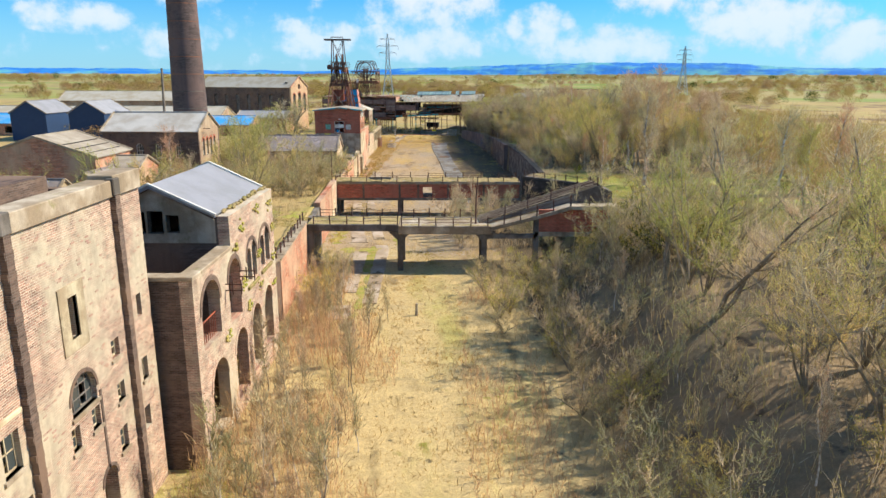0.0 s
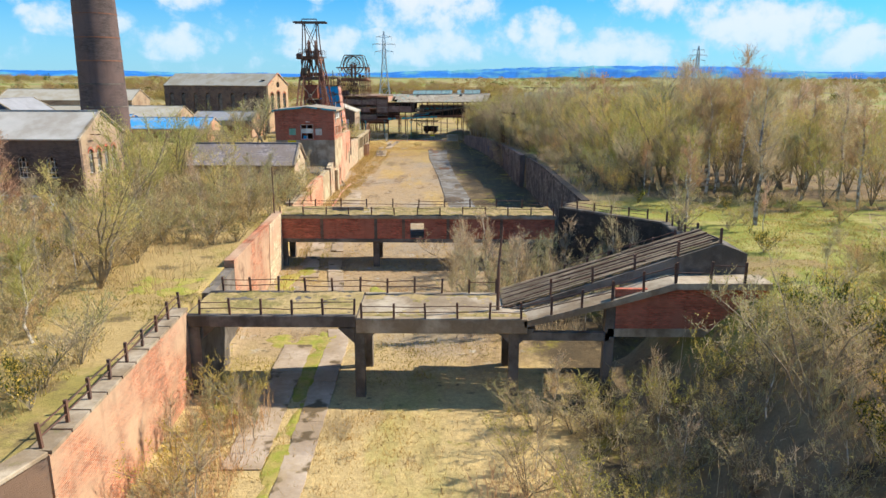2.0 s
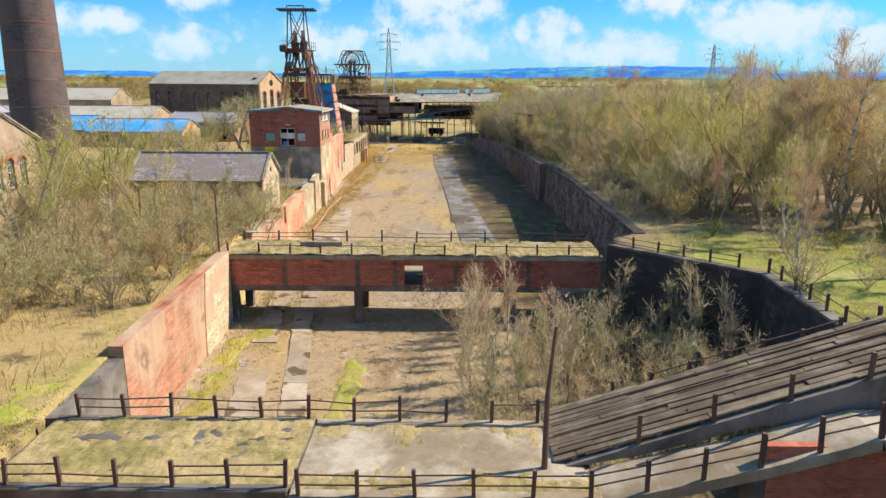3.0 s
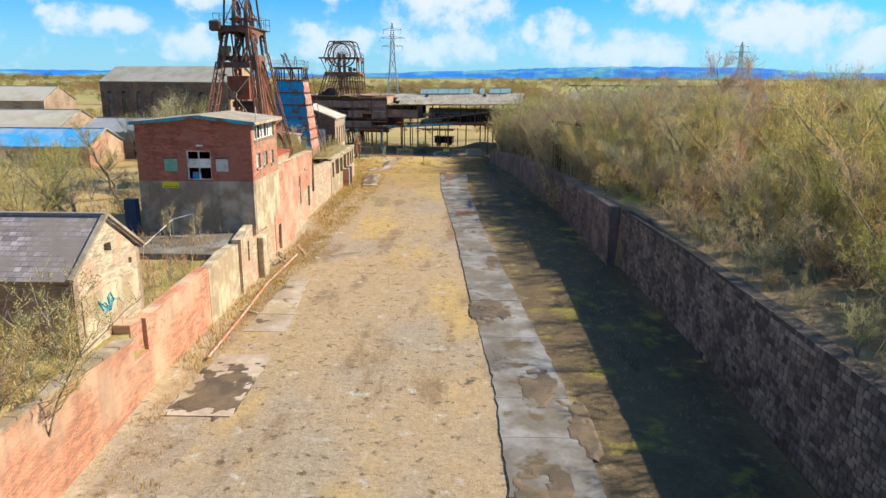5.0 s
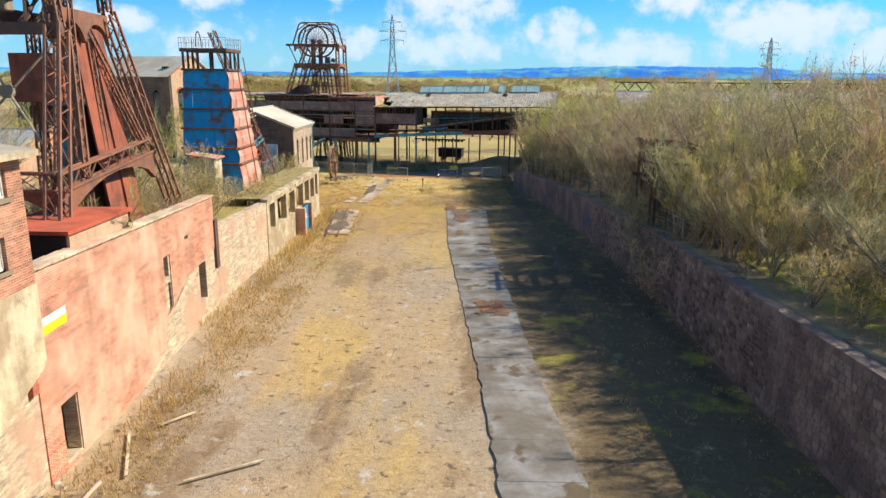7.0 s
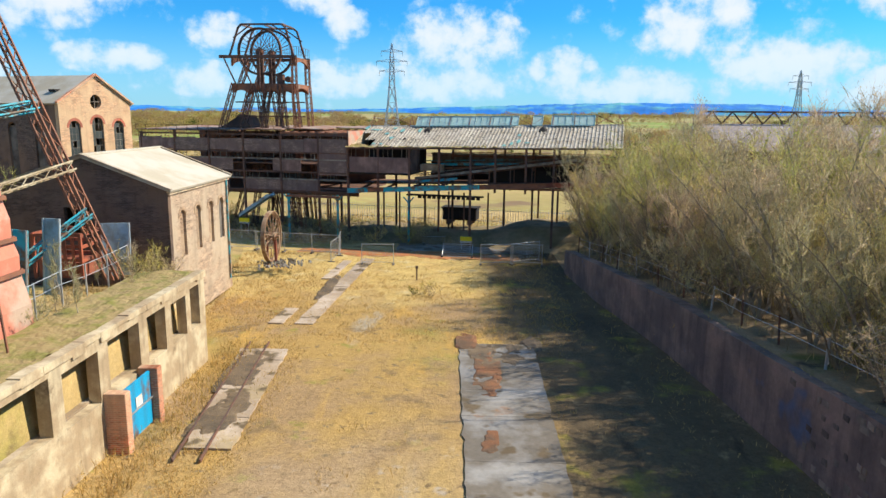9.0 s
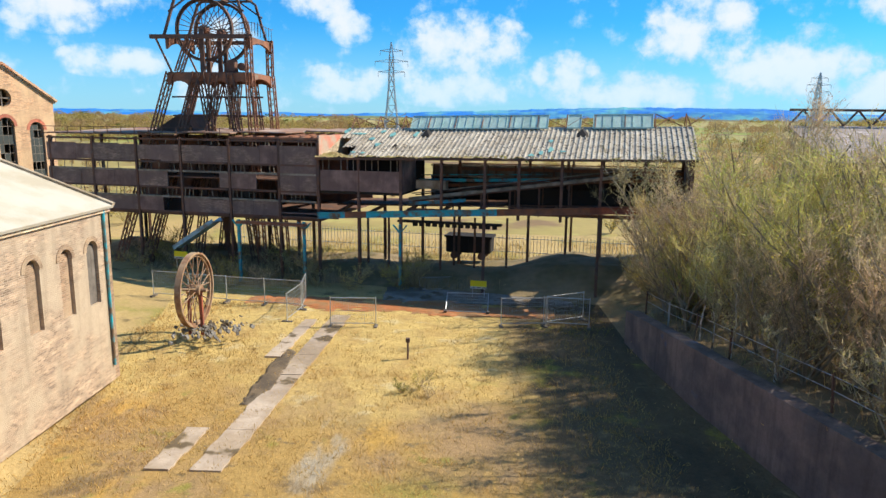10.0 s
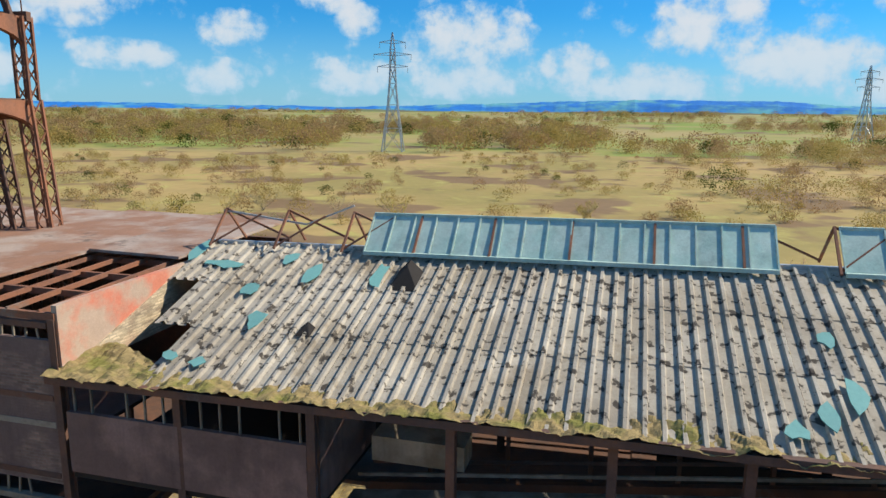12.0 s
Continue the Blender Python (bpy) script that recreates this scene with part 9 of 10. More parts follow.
def limb_tube(path, radii, k=5):
    """A tube through a path; returns places and faces."""
    path = np.asarray(path)
    v, f = [], []
    for i, (p, r) in enumerate(zip(path, radii)):
        d = unit(path[min(i + 1, len(path) - 1)] - path[max(i - 1, 0)])
        s = unit(np.cross(d, [0.3, 0.9, 0.1]))
        u = np.cross(d, s)
        for j in range(k):
            a = 2 * math.pi * j / k
            v.append(p + (s * math.cos(a) + u * math.sin(a)) * r)
    for i in range(len(path) - 1):
        for j in range(k):
            f.append((i * k + j, i * k + (j + 1) % k, (i + 1) * k + (j + 1) % k, (i + 1) * k + j))
    return v, f


def tree_meshes(seed, h, kind):
    """Trunk-and-limb mesh and twig-crown mesh of one tree, standing at the origin."""
    rg = np.random.default_rng(seed)
    stems = {"birch": 1, "sallow": 5, "bush": 7, "whip": 1, "oakish": 2, "puff": 6}[kind]
    wide = {"birch": 0.26, "sallow": 0.5, "bush": 0.75, "whip": 0.24, "oakish": 0.5, "puff": 0.62}[kind]
    tv, tf, starts, dirs = [], [], [], []

    def add(path, radii, k):
        v, f = limb_tube(path, radii, k)
        o = len(tv)
        tv.extend(v)
        tf.extend([tuple(o + i for i in q) for q in f])

    for s in range(stems):
        a = rg.uniform(0, 2 * math.pi)
        lean = (0.06 if stems == 1 else rg.uniform(0.2, 0.55)) * wide / 0.4
        top = np.array([math.cos(a) * lean * h, math.sin(a) * lean * h, h * rg.uniform(0.82, 1.0)])
        path = [np.zeros(3)]
        n = 5
        for i in range(1, n + 1):
            f = i / n
            path.append(top * np.array([f ** 1.3, f ** 1.3, f]) + rg.normal(size=3) * 0.02 * h * np.array([1, 1, 0.2]))
        r0 = {"birch": 0.016, "sallow": 0.011, "bush": 0.009, "whip": 0.008, "oakish": 0.02, "puff": 0.008}[kind] * h
        add(path, [r0 * (1 - 0.88 * i / n) + 0.006 for i in range(n + 1)], 5 if stems < 3 else 3)
        path = np.array(path)
        lo = {"birch": 0.3, "sallow": 0.2, "bush": 0.15, "whip": 0.3, "oakish": 0.25, "puff": 0.1}[kind]
        nl = {"birch": 22, "sallow": 8, "bush": 6, "whip": 12, "oakish": 14, "puff": 8}[kind]
        for i in range(nl):
            f = lo + (0.97 - lo) * (i + rg.random()) / nl
            p = np.array([np.interp(f * n, np.arange(n + 1), path[:, c]) for c in range(3)])
            b = rg.uniform(0, 2 * math.pi)
            up = rg.uniform(0.35, 0.95) if kind != "whip" else rg.uniform(0.8, 1.7)
            d = unit(np.array([math.cos(b), math.sin(b), up]))
            ln = wide * h * rg.uniform(0.45, 0.85) * (1.15 - f * 0.75)
            q = [p, p + d * ln * 0.5, p + d * ln * 0.5 + unit(d + np.array([0, 0, 0.45])) * ln * 0.5]
            add(q, [r0 * 0.4 * (1.1 - f), r0 * 0.25 * (1.1 - f) + 0.004, 0.004], 3)
            for t in np.linspace(0.25, 1.0, 6):
                starts.append(q[0] + (q[1] - q[0]) * min(1, t * 2) + (q[2] - q[1]) * max(0, t * 2 - 1))
                dirs.append(unit(q[2] - q[1]))
        if kind in ("puff", "bush"):
            for f in np.linspace(0.06, 0.9, 14):
                starts.append(np.array([np.interp(f * n, np.arange(n + 1), path[:, c]) for c in range(3)]))
                b = rg.uniform(0, 2 * math.pi)
                dirs.append(unit(np.array([math.cos(b), math.sin(b), 0.5])))
        starts.extend(path[-3:])
        dirs.extend([np.array([0, 0, 1.0])] * 3)
    starts, dirs = np.array(starts), np.array(dirs)
    n1, n2, n3 = {"birch": (420, 1500, 1300), "sallow": (420, 1300, 1900), "bush": (240, 620, 720), "whip": (110, 330, 150), "oakish": (440, 1400, 900), "puff": (320, 800, 1700)}[kind]
    i = rg.integers(0, len(starts), n1)
    rise = 0.5 if kind == "whip" else 0.25
    d1 = unit(dirs[i] + rg.normal(size=(n1, 3)) * 0.5 + np.array([0, 0, rise]))
    v1, f1, r1 = ribbons(rg, starts[i] + rg.normal(size=(n1, 3)) * 0.04, d1, rg.uniform(0.09, 0.2, n1) * h ** 0.75 * 1.35, np.full(n1, 0.028), spike=True)
    p2, d2 = tips(rg, r1, n2, 0.55)
    d2 = unit(d2 + np.array([0, 0, rise * 0.6]))
    v2, f2, r2 = ribbons(rg, p2, d2, rg.uniform(0.05, 0.13, n2) * h ** 0.7 * 1.4, np.full(n2, 0.024), spike=True)
    p3, _ = tips(rg, r2, n3, 0.6)
    v3, f3 = buds(rg, p3 + rg.normal(size=(n3, 3)) * 0.06, rg.uniform(0.022, 0.05, n3))
    verts = np.concatenate([v1, v2, v3])
    faces = np.concatenate([f1, f2 + len(v1), f3 + len(v1) + len(v2)])
    mats = [0] * (len(f1) + len(f2)) + [1] * len(f3)
    return tv, tf, verts, faces, mats


def make_tree(name, seed, h, kind, bark, twig, bud, label, category, group, spot):
    """Builds one tree thing at the origin of its kind and puts it in its first place."""
    tv, tf, cv, cf, mats = tree_meshes(seed, h, kind)
    t = thing(name, (0, 0, 0), label, category, group)
    soup("trunk", [tuple(p) for p in tv], tf, bark, t)
    crown = soup("crown", cv.tolist(), cf.tolist(), twig, t)
    crown.data.materials.append(M[bud])
    crown.data.polygons.foreach_set("material_index", mats)
    t.matrix_basis = spot
    for c in t.children:
        c.matrix_parent_inverse = Matrix()
    return t


rng = random.Random(2024)
KINDS = {}
HEIGHTS = {"birch": 9.5, "sallow": 6.7, "bush": 2.6, "whip": 4.0, "oak": 8.5, "puff": 3.3}


def plant(key, x, y, s=1.0, z=None):
    """One more tree of a kind at (x, y), turned and scaled a little by chance."""
    specs = {
        "birch_a": ("birch_tree", 1, 9.5, "birch", "bark_pale", "twig_brown", "twig_brown", "bare pale-barked birch with reddish twigs", "tree", "birches"),
        "birch_b": ("birch_tree", 2, 8.0, "birch", "bark_pale", "twig_olive", "bud_green", "slender birch coming into bud", "tree", "birches"),
        "birch_c": ("birch_tree", 3, 10.5, "birch", "bark_pale", "twig_grey", "twig_straw", "tall bare white-stemmed birch tree", "tree", "birches"),
        "sallow_a": ("sallow_tree", 4, 6.5, "sallow", "bark_grey", "twig_olive", "bud_green", "multi-stemmed olive sallow in bud", "tree", "sallows"),
        "sallow_b": ("sallow_tree", 5, 7.5, "sallow", "bark_grey", "twig_olive", "bud_yellow", "sallow tree with yellow catkins", "tree", "sallows"),
        "sallow_c": ("sallow_tree", 6, 6.0, "sallow", "bark_grey", "twig_grey", "twig_olive", "bare grey multi-stemmed sallow", "tree", "sallows"),
        "sallow_d": ("willow_tree", 16, 7.2, "sallow", "bark_grey", "twig_dusk", "twig_grey", "dusky grey brown multi-stemmed willow", "tree", "willows"),
        "bush_a": ("thorn_bush", 7, 2.8, "bush", "bark_grey", "twig_grey", "twig_olive", "bare grey twiggy thorn bush", "bush", "bushes"),
        "bush_b": ("scrub_bush", 8, 2.6, "bush", "bark_grey", "twig_olive", "bud_yellow", "olive yellow scrub bush", "bush", "bushes"),
        "bush_c": ("gorse_bush", 9, 1.8, "bush", "bark_grey", "evergreen", "bud_yellow", "dark green gorse bush", "bush", "bushes"),
        "puff_a": ("willow_scrub", 13, 3.3, "puff", "bark_grey", "twig_grey", "twig_olive", "dense olive willow scrub coming into leaf", "bush", "willow scrub"),
        "puff_b": ("bramble_scrub", 14, 2.7, "puff", "bark_grey", "twig_straw", "twig_straw", "dense golden brown twiggy scrub", "bush", "willow scrub"),
        "whip_a": ("birch_sapling", 10, 4.4, "whip", "bark_pale", "twig_grey", "twig_brown", "thin white-stemmed birch sapling with brown twigs", "sapling", "saplings"),
        "whip_b": ("birch_sapling", 11, 3.4, "whip", "bark_grey", "twig_grey", "twig_brown", "thin leafless grey brown sapling", "sapling", "saplings"),
        "oak_a": ("ash_tree", 12, 8.5, "oakish", "bark_grey", "twig_grey", "twig_olive", "bare spreading grey tree", "tree", "bare trees"),
    }
    if 10.2 < x < 13.9 and 152.0 < y < 156.8 and not key.startswith(("bush", "whip")):
        return
    z = ground_z(x, y) - 0.08 if z is None else z
    s *= rng.uniform(0.85, 1.15)
    m = pose(x, y, z, rng.uniform(-3, 3), rng.uniform(-3, 3), rng.uniform(0, 360)) @ Matrix.Diagonal((s, s, s * rng.uniform(0.92, 1.1), 1))
    if key not in KINDS:
        KINDS[key] = make_tree(*specs[key], m)
    else:
        copy = copy_thing(KINDS[key], Matrix())
        copy.matrix_basis = m


def pick(*pairs):
    keys, w = zip(*pairs)
    return rng.choices(keys, w)[0]


# woods on the right-hand terrace, thickest along its edge
def scatter(n, x_fn, y0, y1, gap, keys, s=(0.9, 1.1), keep=None):
    done = []
    for _ in range(n * 12):
        if len(done) >= n:
            break
        y = rng.uniform(y0, y1)
        lo, hi = x_fn(y)
        x = lo + (hi - lo) * rng.random() ** 1.25
        if any((x - a) ** 2 + (y - b) ** 2 < gap * gap for a, b in done) or (keep and not keep(x, y)):
            continue
        done.append((x, y))
        k, f = pick(*keys), rng.uniform(*s)
        if x > 4 and 86 < y < 204:  # lower growth towards the edge of the terrace
            room = 0.9 * (x - along(y, RIGHT) + along(y, ((86, 5.0), (125, 5.6), (140, 8.0), (204, 8.6)))) - along(y, RIGHT_Z)
            if y > 140:
                room = min(room, 13.2 - along(y, RIGHT_Z))
            if y < 125 and rng.random() < 0.07:
                room += 3.5
            f = min(f, max(0.35, room / (1.12 * HEIGHTS[k.split("_")[0]])))
        plant(k, x, y, f)


WOOD = (("birch_a", 2), ("birch_b", 2.5), ("birch_c", 1.5), ("sallow_a", 4), ("sallow_b", 2), ("sallow_c", 3), ("oak_a", 2))
scatter(120, lambda y: (along(y, RIGHT) + 3.2, along(y, RIGHT) + 24), 88, 140, 1.6, WOOD, s=(0.95, 1.2))
scatter(95, lambda y: (along(y, RIGHT) + 3.0, along(y, RIGHT) + 22), 138, 200, 1.6, (("birch_b", 1.5), ("birch_c", 2), ("sallow_a", 2), ("sallow_b", 1), ("sallow_c", 3), ("sallow_d", 5)), s=(0.95, 1.25), keep=lambda x, y: not (y > 196 and x < 8))
scatter(56, lambda y: (along(y, RIGHT) + 8, along(y, RIGHT) + 27), 148, 206, 1.9, (("sallow_d", 4), ("sallow_c", 3), ("birch_c", 1.5), ("sallow_a", 1.5)), s=(1.15, 1.4))
scatter(46, lambda y: (along(y, RIGHT) + 1.2, along(y, RIGHT) + 9), 88, 136, 1.3, (("puff_a", 3), ("puff_b", 2), ("sallow_c", 1.5), ("sallow_a", 1.5)), s=(0.7, 1.2))
scatter(60, lambda y: (along(y, RIGHT) + 1.4, along(y, RIGHT) + 4.5), 138, 196, 1.1, (("sallow_a", 1.5), ("sallow_c", 3), ("sallow_d", 4), ("sallow_b", 0.5)), s=(0.75, 1.0))
scatter(70, lambda y: (along(y, RIGHT) + 0.9, along(y, RIGHT) + 8), 88, 194, 1.0, (("bush_a", 2), ("bush_b", 2), ("whip_a", 2), ("sallow_c", 1)))
scatter(22, lambda y: (11, 30), 44, 57, 1.6, (("bush_a", 3), ("bush_b", 2), ("whip_a", 2)), s=(0.6, 0.9))
scatter(100, lambda y: (13, 38), 2, 45, 1.7, (("sallow_a", 3), ("sallow_c", 4), ("oak_a", 1.5), ("bush_b", 2), ("birch_b", 1), ("birch_a", 1)), s=(0.75, 1.0))
scatter(55, lambda y: (6.8, 13), 12, 57, 1.3, (("bush_a", 3), ("whip_a", 2), ("bush_b", 2), ("whip_b", 2), ("sallow_c", 0.6)), s=(0.6, 0.9))
scatter(22, lambda y: (16.5, 38), 54, 88, 2.0, (("puff_b", 2), ("bush_a", 2), ("bush_c", 1), ("puff_a", 1)), s=(0.35, 0.7))
scatter(26, lambda y: (15, 40), 50, 88, 3.0, (("birch_a", 2), ("whip_a", 3), ("bush_c", 2), ("birch_b", 1.5), ("bush_a", 2)), s=(0.6, 0.95))
scatter(48, lambda y: (0.8, 13.5), 66, 81, 0.9, (("whip_a", 4), ("whip_b", 2), ("bush_a", 1)), s=(0.8, 1.25))
scatter(10, lambda y: (9.5, 13.5), 66, 80, 1.2, (("bush_a", 2), ("sallow_c", 1)), s=(0.6, 0.8))
# saplings in front of the ruined arcade, and along the red wall
scatter(50, lambda y: (-9.5, -3.8), 19, 46, 0.8, (("whip_a", 3), ("whip_b", 4)), s=(0.6, 1.1))
scatter(22, lambda y: (-10.6, -7.5), 44, 57, 0.6, (("whip_a", 2), ("whip_b", 3), ("bush_b", 1)), s=(0.5, 0.9))
scatter(16, lambda y: (3.0, 8.5), 42, 57, 1.1, (("bush_a", 2), ("whip_a", 1), ("bush_b", 1)), s=(0.6, 0.95))
scatter(16, lambda y: (12.5, 19), 41, 53, 1.3, (("bush_c", 3), ("puff_a", 1)), s=(0.9, 1.3))
plant("bush_b", -9.2, 24.5, 0.5)
plant("bush_b", -7.6, 21.5, 0.6)
plant("birch_a", -28.5, 72, 0.7)
plant("bush_c", -25.0, 61, 1.5)
plant("birch_b", -17.2, 55.5, 0.55)
plant("birch_c", 22.2, 75.7, 1.0)
plant("birch_c", 33.5, 68.5, 0.95)
plant("birch_c", 20.6, 84.5, 0.7)
plant("birch_a", 27.5, 92.5, 1.0)
# terrace scrub on the left
scatter(190, lambda y: (-13.8, -33), 42, 98, 1.15, (("puff_a", 4), ("puff_b", 3.5), ("bush_a", 2), ("whip_a", 2), ("sallow_a", 0.6), ("bush_c", 0.8)), s=(0.7, 1.05), keep=lambda x, y: not (-26.6 < x < -15 and y > 95) and not (57 < y < 72 and x > -18))
scatter(16, lambda y: (-52, -28), 44, 84, 3.5, (("bush_b", 3), ("sallow_a", 2), ("bush_a", 2)), s=(0.7, 1.0), keep=lambda x, y: not (x < -29 and y > 52))
scatter(16, lambda y: (-38, -29), 96, 118, 2.6, (("sallow_a", 2), ("puff_a", 3), ("birch_b", 1)), s=(0.7, 0.95), keep=lambda x, y: (x + 40.2) ** 2 + (y - 112) ** 2 > 16)
scatter(44, lambda y: (-38, -23.5), 106, 138, 1.8, (("sallow_a", 2), ("bush_a", 3), ("bush_b", 2), ("oak_a", 0.7)), s=(0.6, 0.8))
scatter(8, lambda y: (-21, -15.3), 107, 119, 1.3, (("whip_b", 3), ("whip_a", 1)), s=(0.45, 0.7))
scatter(24, lambda y: (-24, -16.9), 133, 178, 1.8, (("puff_b", 3), ("sallow_a", 1), ("whip_a", 2), ("bush_a", 1)), s=(0.65, 0.9), keep=lambda x, y: not (-24.5 < x < -17 and 160 < y < 171) and x < -16.9)
scatter(12, lambda y: (-42, -26), 140, 175, 3.0, (("sallow_a", 3), ("oak_a", 1), ("bush_b", 2)), s=(0.8, 1.0))
for x, y, k, s in ((-17.9, 176.4, "bush_a", 0.9), (-19.2, 176.8, "bush_a", 0.95), (-18.4, 175.2, "bush_b", 0.8), (-6.2, 188.3, "bush_c", 0.4), (-5.5, 188.8, "bush_b", 0.32), (-5.0, 187.8, "bush_a", 0.3), (8.9, 199.6, "sallow_d", 1.1), (9.4, 196.2, "sallow_c", 1.05), (9.0, 203.6, "sallow_d", 0.9), (11.5, 208.5, "sallow_d", 1.0), (10.5, 212.0, "sallow_c", 0.85), (13.5, 213.0, "sallow_d", 0.95), (10.4, 199.5, "sallow_b", 0.95), (12.0, 202.0, "sallow_a", 1.0), (10.6, 196.8, "sallow_c", 0.85), (13.5, 200.0, "birch_b", 0.85), (10.9, 203.5, "puff_a", 1.2), (12.5, 206, "sallow_c", 0.9), (15.5, 204.5, "sallow_a", 1.0), (9.2, 198.0, "puff_a", 1.1), (14.5, 198, "sallow_c", 1.0), (10.2, 192.0, "sallow_a", 1.05), (11.8, 189.0, "sallow_c", 1.1), (13.0, 194.0, "birch_b", 0.9), (10.0, 195.4, "sallow_c", 1.0), (13.2, 186.4, "sallow_a", 1.05), (11.4, 198.2, "sallow_a", 1.05), (12.0, 183.5, "sallow_c", 0.95)):
    plant(k, x, y, s)
for k in range(20):
    plant(pick(("bush_a", 3), ("bush_b", 2)), rng.uniform(7.6, 11.0), rng.uniform(194.5, 207), rng.uniform(0.8, 1.25))
for k in range(52):
    u = rng.uniform(-19, 7)
    q = S(u, rng.uniform(-3.2, 5.5), 0)
    plant(pick(("bush_a", 3), ("bush_b", 2)), q.x, q.y, rng.uniform(0.4, 0.75))
scatter(26, lambda y: (-26.5, -16.7), 146, 159, 1.3, (("bush_b", 3), ("whip_a", 2), ("sallow_a", 1.2), ("bush_a", 2)), s=(0.7, 1.0))
scatter(34, lambda y: (25, 42), 84, 132, 2.2, (("birch_a", 3), ("birch_c", 2), ("sallow_c", 2), ("sallow_a", 2)), s=(0.8, 1.0))
scatter(34, lambda y: (-21, -17.6), 157, 177, 0.7, (("whip_a", 3), ("whip_b", 3), ("bush_a", 1)), s=(0.35, 0.6))
scatter(26, lambda y: (-25, -17.2), 135, 158, 1.4, (("puff_b", 3), ("puff_a", 1), ("whip_a", 1.5)), s=(0.8, 1.1))
# open land beyond
scatter(34, lambda y: (-60, 60), 232, 300, 5, (("bush_b", 4), ("bush_a", 3), ("bush_c", 2)), s=(0.7, 1.2))


def undergrowth(name, mat, label, rows, seed):
    """Thickets of thin upright stems with a few side twigs, as one sheet of growth. rows: (x from, x to, y0, y1, stems, h0, h1)."""
    rg = np.random.default_rng(seed)
    P, H = [], []
    for fx0, fx1, y0, y1, n, h0, h1 in rows:
        ys = rg.uniform(y0, y1, n)
        for y in ys:
            x0, x1 = fx0(y), fx1(y)
            x = x0 + (x1 - x0) * rg.random()
            if noise.noise(Vector((x * 0.16, y * 0.16, seed))) < -0.22:
                continue
            P.append((x, y, ground_z(x, y) - 0.05))
            H.append(rg.uniform(h0, h1) * (0.75 + 0.6 * noise.noise(Vector((x * 0.3, y * 0.3, 4)))))
    P, H = np.array(P), np.maximum(0.3, np.array(H))
    n = len(P)
    d = unit(rg.normal(size=(n, 3)) * np.array([0.22, 0.22, 0.0]) + np.array([0, 0, 1.0]))
    v1, f1, r1 = ribbons(rg, P, d, H, np.full(n, 0.034), spike=True)
    p2, d2 = tips(rg, r1, n * 4, 0.4)
    v2, f2, _ = ribbons(rg, p2, d2, rg.uniform(0.25, 0.75, n * 4) * np.clip(H.mean() * 0.6, 0.4, 1.2), np.full(n * 4, 0.026), spike=True)
    tagged(soup(name, np.concatenate([v1, v2]).tolist(), np.concatenate([f1, f2 + len(v1)]).tolist(), mat), label, "undergrowth", kind="stuff")


def edge(off):
    return lambda y: along(y, RIGHT) + off


def flat_at(v):
    return lambda y: v


M["bramble"] = colour_leafy("brown bramble stems", (0.44, 0.33, 0.20))
undergrowth("undergrowth", "twig_olive", "olive brown scrub and brambles under the trees", [(flat_at(9.5), flat_at(40), 0, 52, 3200, 0.6, 2.0), (edge(0.9), edge(18), 87, 200, 1500, 0.4, 1.5), (flat_at(9.5), flat_at(16), 196, 212, 250, 0.6, 1.6)], 1)
undergrowth("undergrowth", "twig_grey", "grey leafless thicket stems", [(flat_at(7.5), flat_at(38), 0, 58, 3200, 0.8, 2.4), (flat_at(1.0), flat_at(14), 66, 81, 1900, 0.9, 2.6), (flat_at(-36), flat_at(-24), 100, 140, 900, 0.6, 2.0)], 2)
undergrowth("undergrowth", "bramble", "brown bramble tangle and dead stems", [(flat_at(-6), flat_at(5), 18, 58, 500, 0.12, 0.45), (flat_at(4.6), flat_at(38), 2, 58, 5200, 0.4, 1.6), (edge(0.6), edge(16), 87, 200, 3800, 0.3, 1.3), (flat_at(-24), flat_at(-15), 99, 119, 700, 0.3, 1.2), (flat_at(-19), flat_at(11), 206.5, 216, 4200, 0.3, 1.4)], 3)
undergrowth("sapling_thicket", "twig_straw", "straw-coloured whips of self-sown birch", [(flat_at(-10.4), flat_at(-4.4), 15, 44, 1900, 1.4, 4.2), (flat_at(-10.8), flat_at(-7.5), 44, 57, 700, 0.8, 2.2), (flat_at(-4.4), flat_at(-2.6), 15, 40, 450, 0.5, 1.5), (flat_at(1.2), flat_at(5.5), 20, 52, 1100, 0.5, 1.7), (flat_at(-23), flat_at(-15.4), 100, 119, 900, 0.5, 1.7)], 4)
undergrowth("scrub_thicket", "twig_straw", "golden twiggy scrub over the terrace", [(flat_at(-31), flat_at(-13.9), 42, 96, 6500, 0.5, 1.8), (flat_at(-24), flat_at(-15.5), 134, 158, 500, 0.5, 1.6)], 6)
undergrowth("wall_foot_grass", "grass_straw", "tall dead grass along the foot of the wall", [(flat_at(-14.4), flat_at(-12.6), 100, 142, 1500, 0.25, 0.8), (flat_at(-15.4), flat_at(-13.6), 142, 177, 1300, 0.25, 0.8), (flat_at(-12.6), flat_at(-10.5), 66, 96, 500, 0.2, 0.6), (flat_at(-20), flat_at(14), 208, 226, 5200, 0.25, 0.8)], 5)


